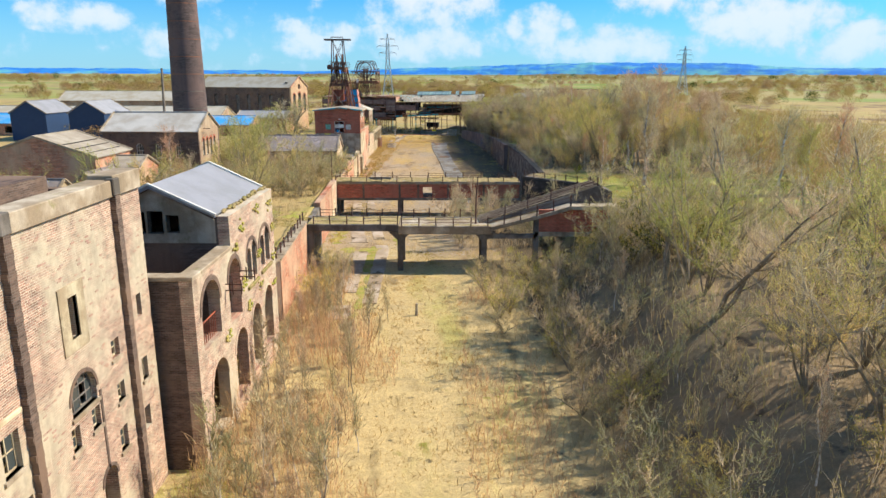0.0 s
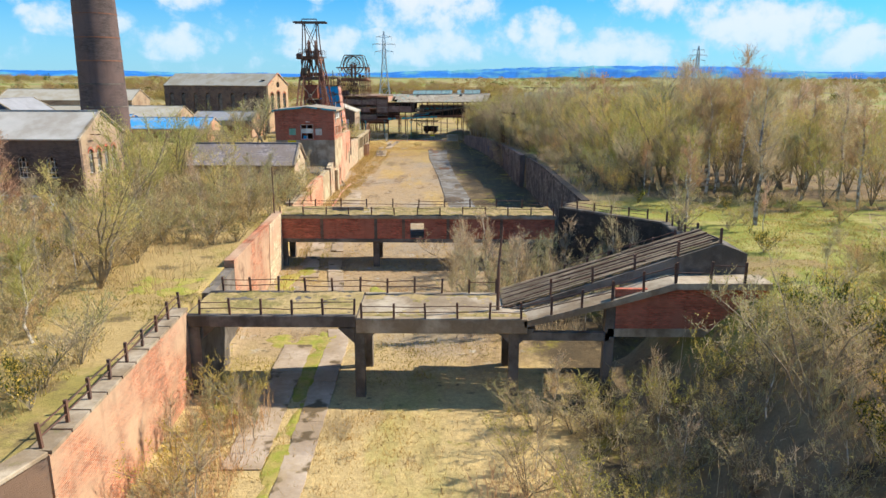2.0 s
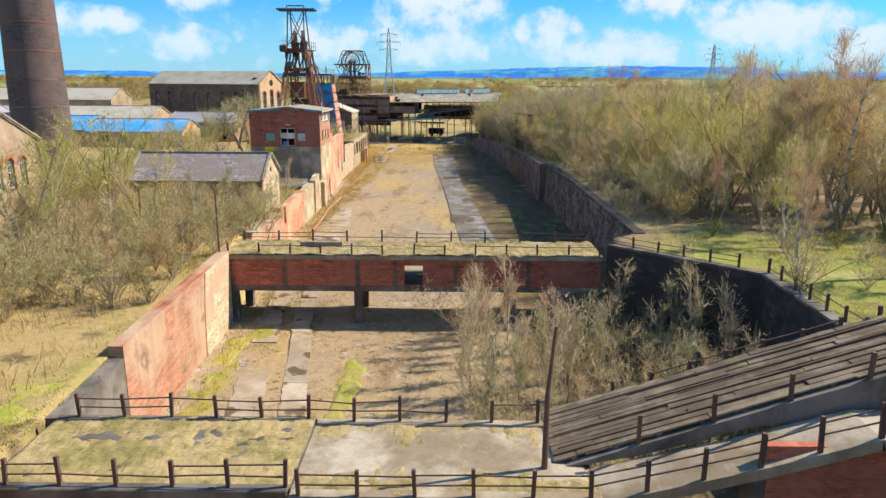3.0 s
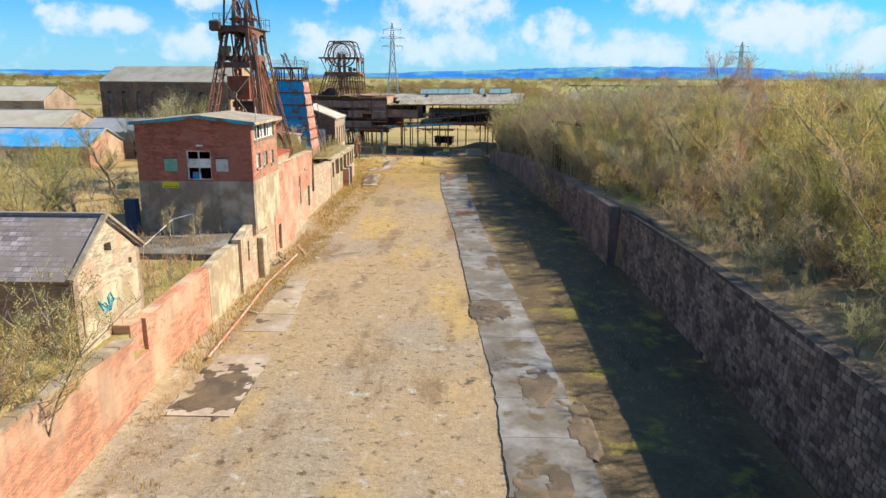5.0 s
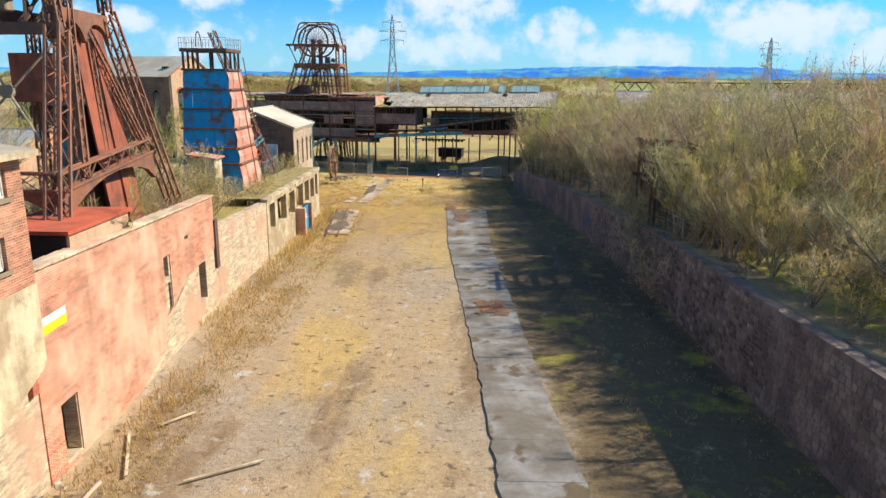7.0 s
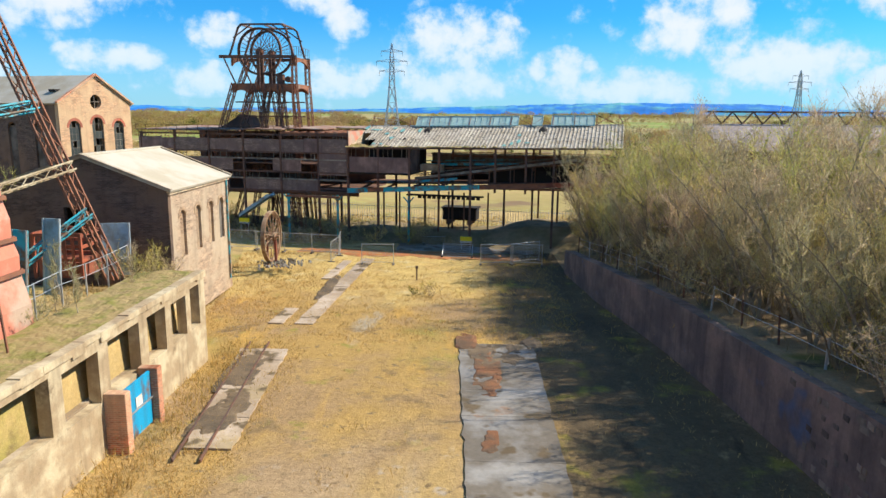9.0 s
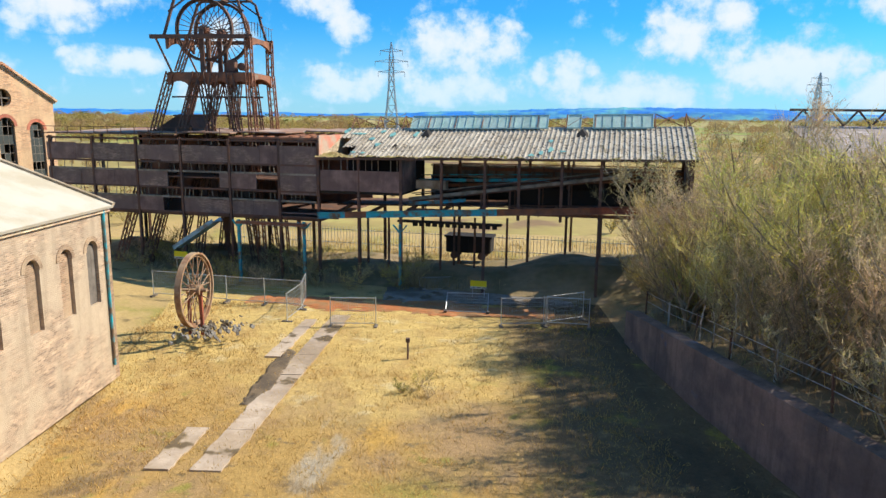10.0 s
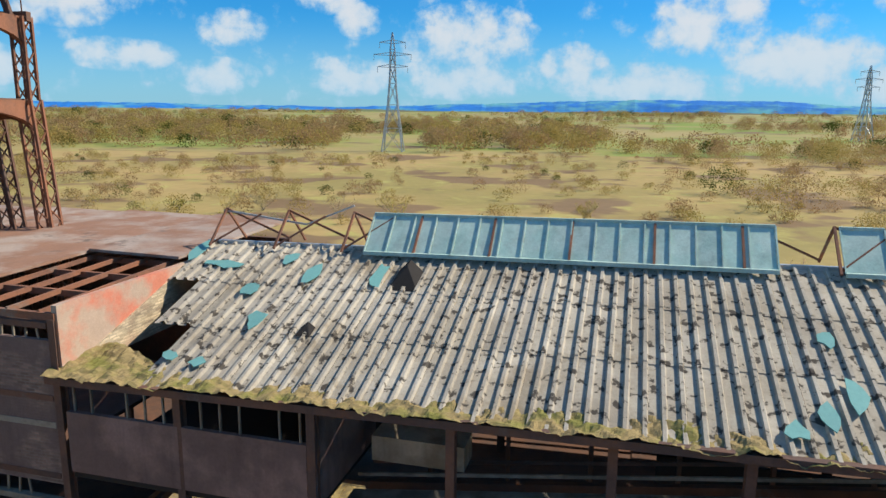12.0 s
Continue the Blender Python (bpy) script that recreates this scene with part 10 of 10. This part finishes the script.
def far_woods():
    """Hedges, copses and far trees: many small clumps of twigs each, as one sheet of growth."""
    rg = np.random.default_rng(5)
    rr = random.Random(6)
    spots = []
    for _ in range(90):
        spots.append((rr.uniform(38, 110), rr.uniform(15, 330), rr.uniform(5, 9)))
    for _ in range(130):
        spots.append((rr.uniform(33, 62), rr.uniform(58, 215), rr.uniform(6, 9)))
    # belts of wood beyond the works
    for x0, x1, y0, y1, n, h0, h1 in ((-190, -62, 440, 620, 150, 6, 11), (-25, 58, 430, 560, 90, 6, 12), (54, 190, 385, 470, 110, 5, 10), (-60, 60, 560, 760, 90, 6, 11), (-330, -150, 420, 700, 120, 5, 10), (180, 420, 420, 700, 120, 5, 10)):
        for _ in range(n):
            spots.append((rr.uniform(x0, x1), rr.uniform(y0, y1), rr.uniform(h0, h1)))
    for _ in range(120):
        y = rr.uniform(620, 1100)
        spots.append((rr.uniform(-0.75, 0.75) * y, y, rr.uniform(5, 10)))
    for line in range(26):
        y = rr.uniform(640, 1500)
        x0 = rr.uniform(-0.8, 0.6) * y
        dx, dy = rr.uniform(5, 9), rr.uniform(-2, 2)
        for k in range(rr.randint(14, 36)):
            spots.append((x0 + k * dx, y + k * dy, rr.uniform(5, 10) if rr.random() < 0.8 else 13))
    # low thorn and heather in the rough grass
    for x0, x1, y0, y1, n in ((-150, -28, 245, 400, 330), (-28, 60, 262, 420, 150), (60, 150, 260, 400, 130)):
        for _ in range(n):
            spots.append((rr.uniform(x0, x1), rr.uniform(y0, y1), rr.uniform(1.2, 4.2)))
    for _ in range(60):
        spots.append((rr.uniform(-150, -60), rr.uniform(20, 200), rr.uniform(3, 6)))
    M["far_brown"] = colour_leafy("brown far twigs", (0.37, 0.26, 0.15), 0.12)
    M["far_olive"] = colour_leafy("olive far twigs", (0.385, 0.305, 0.12), 0.12)
    for name, mat, share in (("far_woodland", "far_brown", 0), ("far_woodland", "far_olive", 1), ("far_woodland", "evergreen", 2)):
        V, F, o = [], [], 0
        for i, (x, y, h) in enumerate(spots):
            if (2 if i % 13 == 0 else i % 2) != share:
                continue
            near = 33 < x < 115 and y < 235
            n = int(90 * h ** 0.9) if near else int((60 if y > 430 else 130) * h ** 0.9)
            size = 0.06
            z = ground_z(x, y)
            p = unit(rg.normal(size=(n, 3)) + np.array([0, 0, 0.35])) * rg.uniform(0.2, 1.0, n)[:, None] ** 0.6
            p = p * np.array([h * 0.6, h * 0.6, h * 0.45]) * rg.uniform(0.85, 1.15) + np.array([x, y, z + h * 0.3])
            d = unit(p - np.array([x, y, z - h * 0.3]) + rg.normal(size=(n, 3)) * h * 0.3)
            if near:
                v, f, _ = ribbons(rg, p, d, rg.uniform(0.5, 1.2, n) * (0.3 + h * 0.07), np.full(n, size), spike=True)
            else:
                v, f = buds(rg, p, rg.uniform(0.2, 0.42, n) * (0.5 + 0.06 * h) * (1.0 if y > 430 else 0.5))
            V.append(v)
            F.append(f + o)
            o += len(v)
        ob = soup(name, np.concatenate(V).tolist(), np.concatenate(F).tolist(), mat)
        tagged(ob, {0: "brown leafless far woods and hedges", 1: "olive far scrub and hedgerow trees", 2: "dark green far conifers and gorse"}[share], "woodland", kind="stuff")


far_woods()


def grass():
    """Dead and green grass blades in tufts, one object a colour."""
    rg = np.random.default_rng(9)
    rr = random.Random(10)
    for name, mat, areas in (
        ("dry_grass", "grass_straw", [(-9.5, 4, 14, 57, 3400), (-10, 6, 64, 95, 900), (-13.8, -11.5, 96, 150, 900), (-15.2, -11, 140, 178, 1500), (-14, 4, 178, 200, 2000), (-22, -14, 178, 203, 1500), (-10, 3, 100, 178, 450), (-30, -14, 42, 120, 2600), (-24, -16.4, 120, 178, 1300), (12, 30, 52, 84, 900), (5, 11, 100, 196, 500)]),
        ("green_grass", "grass_green", [(-11.5, -7, 44, 64, 500), (-12.5, -9.5, 66, 95, 500), (12.5, 30, 50, 86, 2200), (-20, -12.5, 58, 76, 900), (-4, 6, 60, 66, 300), (-30, -14, 42, 100, 900), (-12, 5, 196, 210, 500), (-13, -11.8, 118, 150, 200), (12.5, 16, 100, 190, 500)])):
        P, D, Ln, W = [], [], [], []
        for x0, x1, y0, y1, tufts in areas:
            for _ in range(tufts):
                x, y = rr.uniform(x0, x1), rr.uniform(y0, y1)
                if -3.2 < x < 4.8 and 92 < y < 178 and noise.noise(Vector((x * 0.3, y * 0.3, 9))) < 0.2:
                    continue
                z = ground_z(x, y)
                k = rr.randint(9, 14)
                big = rr.uniform(0.6, 1.4)
                for _ in range(k):
                    P.append((x + rr.gauss(0, 0.24), y + rr.gauss(0, 0.24), z - 0.04))
                    D.append((rr.gauss(0, 0.5), rr.gauss(0, 0.5), 1.1))
                    Ln.append(rr.uniform(0.1, 0.25) * big)
                    W.append(rr.uniform(0.02, 0.035))
        v, f, _ = ribbons(rg, np.array(P), unit(np.array(D)), np.array(Ln), np.array(W) * 1.2, droop=0.45, spike=True)
        tagged(soup(name, v.tolist(), f.tolist(), mat), "tufts of dead straw grass" if mat == "grass_straw" else "tufts of green grass and moss", "grass", kind="stuff")


grass()


# ---- distance ----
def pylon(x, y, h):
    t = thing("electricity_pylon", (x, y, ground_z(x, y)), "grey lattice electricity pylon in open fields", "pylon", group="pylons")
    z0 = ground_z(x, y)
    lv = [(0, 3.6), (0.2, 2.6), (0.4, 1.7), (0.58, 1.1), (0.72, 0.9), (0.86, 0.75), (1.0, 0.1)]
    bm = B()
    for (f0, w0), (f1, w1) in zip(lv, lv[1:]):
        a = [Vector((x + sx * w0, y + sy * w0, z0 + f0 * h)) for sx, sy in ((-1, -1), (1, -1), (1, 1), (-1, 1))]
        b = [Vector((x + sx * w1, y + sy * w1, z0 + f1 * h)) for sx, sy in ((-1, -1), (1, -1), (1, 1), (-1, 1))]
        for i in range(4):
            j = (i + 1) % 4
            beam(bm, a[i], b[i], 0.34)
            beam(bm, a[i], b[j], 0.16)
            beam(bm, a[j], b[i], 0.16)
            beam(bm, a[i], a[j], 0.16)
    part("tower", bm, "galv", t)
    for f, w in ((0.72, 5.2), (0.82, 6.4), (0.92, 4.4)):
        bm = B()
        for s in (-1, 1):
            beam(bm, (x, y, z0 + f * h + 0.8), (x + s * w, y, z0 + f * h), 0.2)
            beam(bm, (x, y, z0 + f * h - 0.4), (x + s * w, y, z0 + f * h), 0.2)
            beam(bm, (x + s * w, y, z0 + f * h), (x + s * w, y, z0 + f * h - 2.0), 0.14)
        part("crossarm", bm, "galv", t)


pylon(-34, 438, 40)
pylon(184, 547, 36)
# distance haze is mixed into the blue base colour of the hills
M["hill_haze"] = shade("wooded hills in painted blue haze", (0.015, 0.16, 0.50), (0.10, 0.34, 0.40), 0.34, 0.006, 0.3, fine=0.03, bump=0.0)
M["hill_green"] = shade("far fields and hedges", (0.16, 0.21, 0.075), (0.13, 0.13, 0.075), 0.42, 0.008, 0.25, fine=0.05, bump=0.0)


def hills(name, dist, base, amp, mat, label, seed, bias):
    V, F = [], []
    n = 420
    for i in range(n + 1):
        a = -1.15 + 2.3 * i / n
        x, y = dist * math.sin(a), dist * math.cos(a) + 150
        hgt = base + amp * (noise.noise(Vector((a * 3.1, seed, 0))) + 0.45 * noise.noise(Vector((a * 9, seed, 2))) + 0.16 * noise.noise(Vector((a * 45, seed, 3))) + 0.14 * noise.noise(Vector((a * 120, seed, 5)))) + bias * math.exp(-((a - 0.28) / 0.33) ** 2)
        V += [(x * 0.93, y * 0.93, -10), (x * 0.97, y * 0.97, max(4, hgt * 0.7)), (x, y, max(5, hgt)), (x * 1.03, y * 1.03, 0)]
    for i in range(n):
        for k in range(3):
            F.append((i * 4 + k, (i + 1) * 4 + k, (i + 1) * 4 + k + 1, i * 4 + k + 1))
    tagged(soup(name, V, F, mat), label, "hills", kind="structure")


hills("backdrop", 3900, 40, 24, "hill_haze", "wooded hills in painted blue haze on the horizon", 3.0, 46)
hills("backdrop_near", 2300, 16, 8, "hill_green", "far green fields and low hills", 8.0, 6)


def truss_shed():
    """The long shed with open roof trusses beyond the woods."""
    t = thing("truss_roof_shed", (43, 208, 2), "long dark shed with open lattice roof trusses", "shed")
    m = pose(21.0, 208, 1.2, 0, 0, -2)
    bm = B()
    wall(bm, rect(0, 44, 0, 8.0), [rect(3 + k * 8, 8 + k * 8, 2, 5) for k in range(5)], 0.3, m)
    part("wall", bm, "brick_dark", t)
    bm = B()
    slab(bm, [m @ Vector(v) for v in ((0, -0.4, 8.0), (44, -0.4, 8.0), (44, 7, 10.4), (0, 7, 10.4))], 0.1)
    part("roof", bm, "slate_old", t)
    bm = B()
    for k in range(21):
        x = k * 2.05
        beam(bm, m @ Vector((x, 7, 10.4)), m @ Vector((x + 1.0, 7, 11.6)), 0.12)
        beam(bm, m @ Vector((x + 1.0, 7, 11.6)), m @ Vector((x + 2.05, 7, 10.4)), 0.12)
    beam(bm, m @ Vector((0, 7, 11.6)), m @ Vector((44, 7, 11.6)), 0.18)
    part("ridge_truss", bm, "rust_dark", t)


truss_shed()


def steel_gantry():
    """A derelict steel frame standing among the trees behind the wall."""
    t = thing("steel_gantry", (12, 154.5, 4), "derelict rusty steel gantry frame among bare trees", "gantry")
    xs, ys, top = (10.9, 13.4), (152.6, 156.2), 9.0
    for x in xs:
        for y in ys:
            z = ground_z(x, y)
            bm = B()
            lattice(bm, (x, y, z - 0.2), (x, y, top), 0.3, 0.09, 0.04, 0.5, up=(0, 1, 0))
            part("post", bm, "rust_dark", t)
    for z in (6.6, 7.8, 9.0):
        for y in ys:
            bm = B()
            beam(bm, (xs[0] - 0.5, y, z + 0.15), (xs[1] + 0.6, y, z - 0.1), 0.16, 0.22)
            part("cross_beam", bm, "rust_dark", t)
        for x in xs:
            bm = B()
            beam(bm, (x, ys[0] - 0.4, z), (x, ys[1] + 0.4, z), 0.14, 0.2)
            part("side_beam", bm, "rust_dark", t)
    for a, b in (((xs[0], ys[0], 6.6), (xs[1], ys[0], 8.9)), ((xs[1], ys[0], 5.0), (xs[0], ys[0], 6.5)), ((xs[0], ys[0], 7.8), (xs[0], ys[1], 8.9)), ((xs[0], ys[1], 6.6), (xs[0], ys[0], 7.7))):
        bm = B()
        beam(bm, a, b, 0.08)
        part("brace", bm, "rust_dark", t)
    for k in range(5):
        bm = B()
        beam(bm, (xs[0] - 0.3, ys[0] + 0.1 + k * 0.85, 9.2), (xs[1] + 0.4, ys[0] + 0.1 + k * 0.85, 8.98), 0.1)
        part("roof_purlin", bm, "rust", t)


steel_gantry()
for x, y, k, s_ in ((10.6, 150.6, "sallow_d", 0.75), (12.6, 150.2, "sallow_c", 0.95), (14.8, 152.0, "sallow_d", 1.0), (14.9, 155.5, "sallow_c", 1.05), (11.0, 157.6, "sallow_d", 0.9), (13.0, 158.0, "sallow_d", 1.0), (10.2, 148.6, "puff_a", 1.0), (11.4, 148.9, "sallow_a", 0.75)):
    plant(k, x, y, s_)


def palisade():
    t = thing("palisade_fence", S(10, 12.8, 0), "long galvanised palisade fence in dry grass", "fence")
    bm = B()
    for k in range(150):
        p = S(-14 + k * 0.3, 12.8, ground_z(0, 220) - 0.1)
        beam(bm, p, p + Vector((0, 0, 2.2)), 0.07, 0.03)
    part("pale", bm, "galv", t)["kind"] = "stuff"
    for z in (0.6, 1.8):
        bm = B()
        beam(bm, S(-14, 12.85, z), S(31, 12.85, z), 0.05)
        part("rail", bm, "galv", t)


palisade()


def wire_fence():
    """Leaning posts with two wires along the top of the right-hand wall."""
    t = thing("wire_fence", (9.5, 170, 3.2), "old wire fence on leaning posts above the wall", "fence")
    rr = random.Random(31)
    tops = []
    for k in range(17):
        y = 148 + k * 3.0
        x = along(y, RIGHT) + 0.9
        z = ground_z(x, y)
        p = Vector((x + rr.uniform(-0.1, 0.1), y + rr.uniform(-0.15, 0.15), z + 1.25))
        bm = B()
        beam(bm, (x, y, z - 0.2), p, 0.07)
        part("post", bm, "rust_dark" if k % 3 else "galv", t)
        tops.append(p)
    for drop in (0.08, 0.55):
        for a, b in zip(tops, tops[1:]):
            bm = B()
            tube(bm, a - Vector((0, 0, drop)), b - Vector((0, 0, drop)), 0.014, n=4, caps=False)
            part("wire", bm, "galv", t)


wire_fence()


# ---- single pieces of walls, last ----
def stone_mesh(rg, name):
    """One rough rubble stone of unit size, its outer face towards -x."""
    me = bpy.data.meshes.new(name)
    v = []
    for x in (-0.5, 0.5):
        for y, z in ((-0.5, -0.5), (0.5, -0.5), (0.5, 0.5), (-0.5, 0.5)):
            s = 0.86 if x < 0 else 1.0
            v.append((x + rg.uniform(-0.18, 0.1) * (x < 0), y * s + rg.uniform(-0.07, 0.07), z * s + rg.uniform(-0.07, 0.07)))
    v.append((-0.68, rg.uniform(-0.15, 0.15), rg.uniform(-0.15, 0.15)))
    f = [(0, 1, 8), (1, 2, 8), (2, 3, 8), (3, 0, 8), (0, 4, 5, 1), (1, 5, 6, 2), (2, 6, 7, 3), (3, 7, 4, 0)]
    me.from_pydata(v, [], f)
    me.materials.append(M["rubble"])
    return me


M["rubble"] = shade("rough rubble stone", (0.235, 0.185, 0.145), (0.12, 0.095, 0.078), 0.42, 0.6, 0.28, fine=6.0, bump=0.6, island=0.4)


def rubble_facing():
    """Rubble stones on the face of the right-hand wall: the nearest as single stones, the rest as one facing."""
    rg = random.Random(55)
    kinds = [stone_mesh(rg, "stone") for _ in range(8)]
    lines = (("wall_6", [(11.95, 86), (12.1, 111), (11.9, 125.8)], [5.0, 4.8, 4.4]), ("wall_7", [(11.0, 125.9), (10.45, 150), (9.15, 165), (7.95, 177), (6.05, 188), (5.15, 196)], [4.6, 3.9, 3.3, 2.9, 2.45, 1.8]))
    for name, pts, tops in lines:
        owner = bpy.data.objects[name]
        V, F = [], []
        single = 0
        z = 0.05
        while z < 5.0:
            h = rg.uniform(0.17, 0.3)
            y = pts[0][1] + rg.uniform(0, 0.3)
            while y < pts[-1][1] - 0.3:
                w = rg.uniform(0.22, 0.55)
                top = along(y, [(p[1], q) for p, q in zip(pts, tops)])
                if z + h < top + rg.uniform(-0.15, 0.12) and rg.random() > 0.06 + 0.94 * step((y - 152) / 16.0):
                    x = along(y + w / 2, [(p[1], p[0]) for p in pts])
                    m = Matrix.LocRotScale((x + 0.02, y + w / 2, z + h / 2), Euler((rg.uniform(-0.06, 0.06), 0, 0)), (0.075, w * 0.97, h * 0.97))
                    me = rg.choice(kinds)
                    near = name == "wall_7" and 127 < y < 134 and single < 300
                    if near:
                        ob = new("stone", me)
                        ob.parent = owner
                        ob.matrix_parent_inverse = owner.matrix_basis.inverted()
                        ob.matrix_basis = m
                        single += 1
                    else:
                        o = len(V)
                        V.extend([tuple(m @ q.co) for q in me.vertices])
                        F.extend([tuple(o + k for k in p.vertices) for p in me.polygons])
                y += w
            z += h
        soup("rubble_facing", V, F, "rubble", owner)["kind"] = "stuff"


rubble_facing()


def proud_bricks():
    """Bricks that stand proud of the worn face of the tall works building."""
    rg = random.Random(66)
    M["loose_brick"] = shade("worn single brick", (0.36, 0.215, 0.16), (0.42, 0.31, 0.23), 0.4, 3.0, 0.25, fine=20.0)
    bm = B()
    box(bm, (-0.02, -0.108, -0.033), (0.02, 0.108, 0.033), bevel=0.005)
    me = bpy.data.meshes.new("brick")
    bm.to_mesh(me)
    bm.free()
    me.materials.append(M["loose_brick"])
    owner = [o for o in bpy.data.objects["works_building"].children if o.name.split(".")[0] == "wall"][0]
    holes = [(20.0, 21.7, 8.0, 10.4), (22.8, 23.8, 6.6, 7.7), (22.9, 23.8, 5.0, 6.0), (21.0, 21.9, 4.9, 5.9), (19.8, 20.6, 4.8, 5.9), (19.8, 22.0, 5.9, 7.7), (21.1, 22.7, 1.2, 3.6), (25.0, 25.9, 4.9, 6.1), (25.1, 25.9, 7.4, 8.7), (22.7, 23.7, 3.0, 4.3), (24.8, 25.7, 2.8, 4.1), (17.4, 18.4, 0, 13), (23.9, 24.8, 0, 13), (18, 24.3, 3.8, 4.8)]
    done = 0
    while done < 290:
        row = rg.randint(20, 164)
        z = row * 0.075 + 0.0375
        y = (rg.randint(80, 116) + (0.5 if row % 2 else 0)) * 0.225 + 0.1125
        if any(a < y < b and c < z < d for a, b, c, d in holes) or not 18 < y < 26.3:
            continue
        ob = new("brick", me)
        ob.parent = owner
        ob.matrix_parent_inverse = Matrix()
        ob.matrix_basis = pose(-11.812 + rg.uniform(0, 0.006), y, z)
        done += 1


proud_bricks()
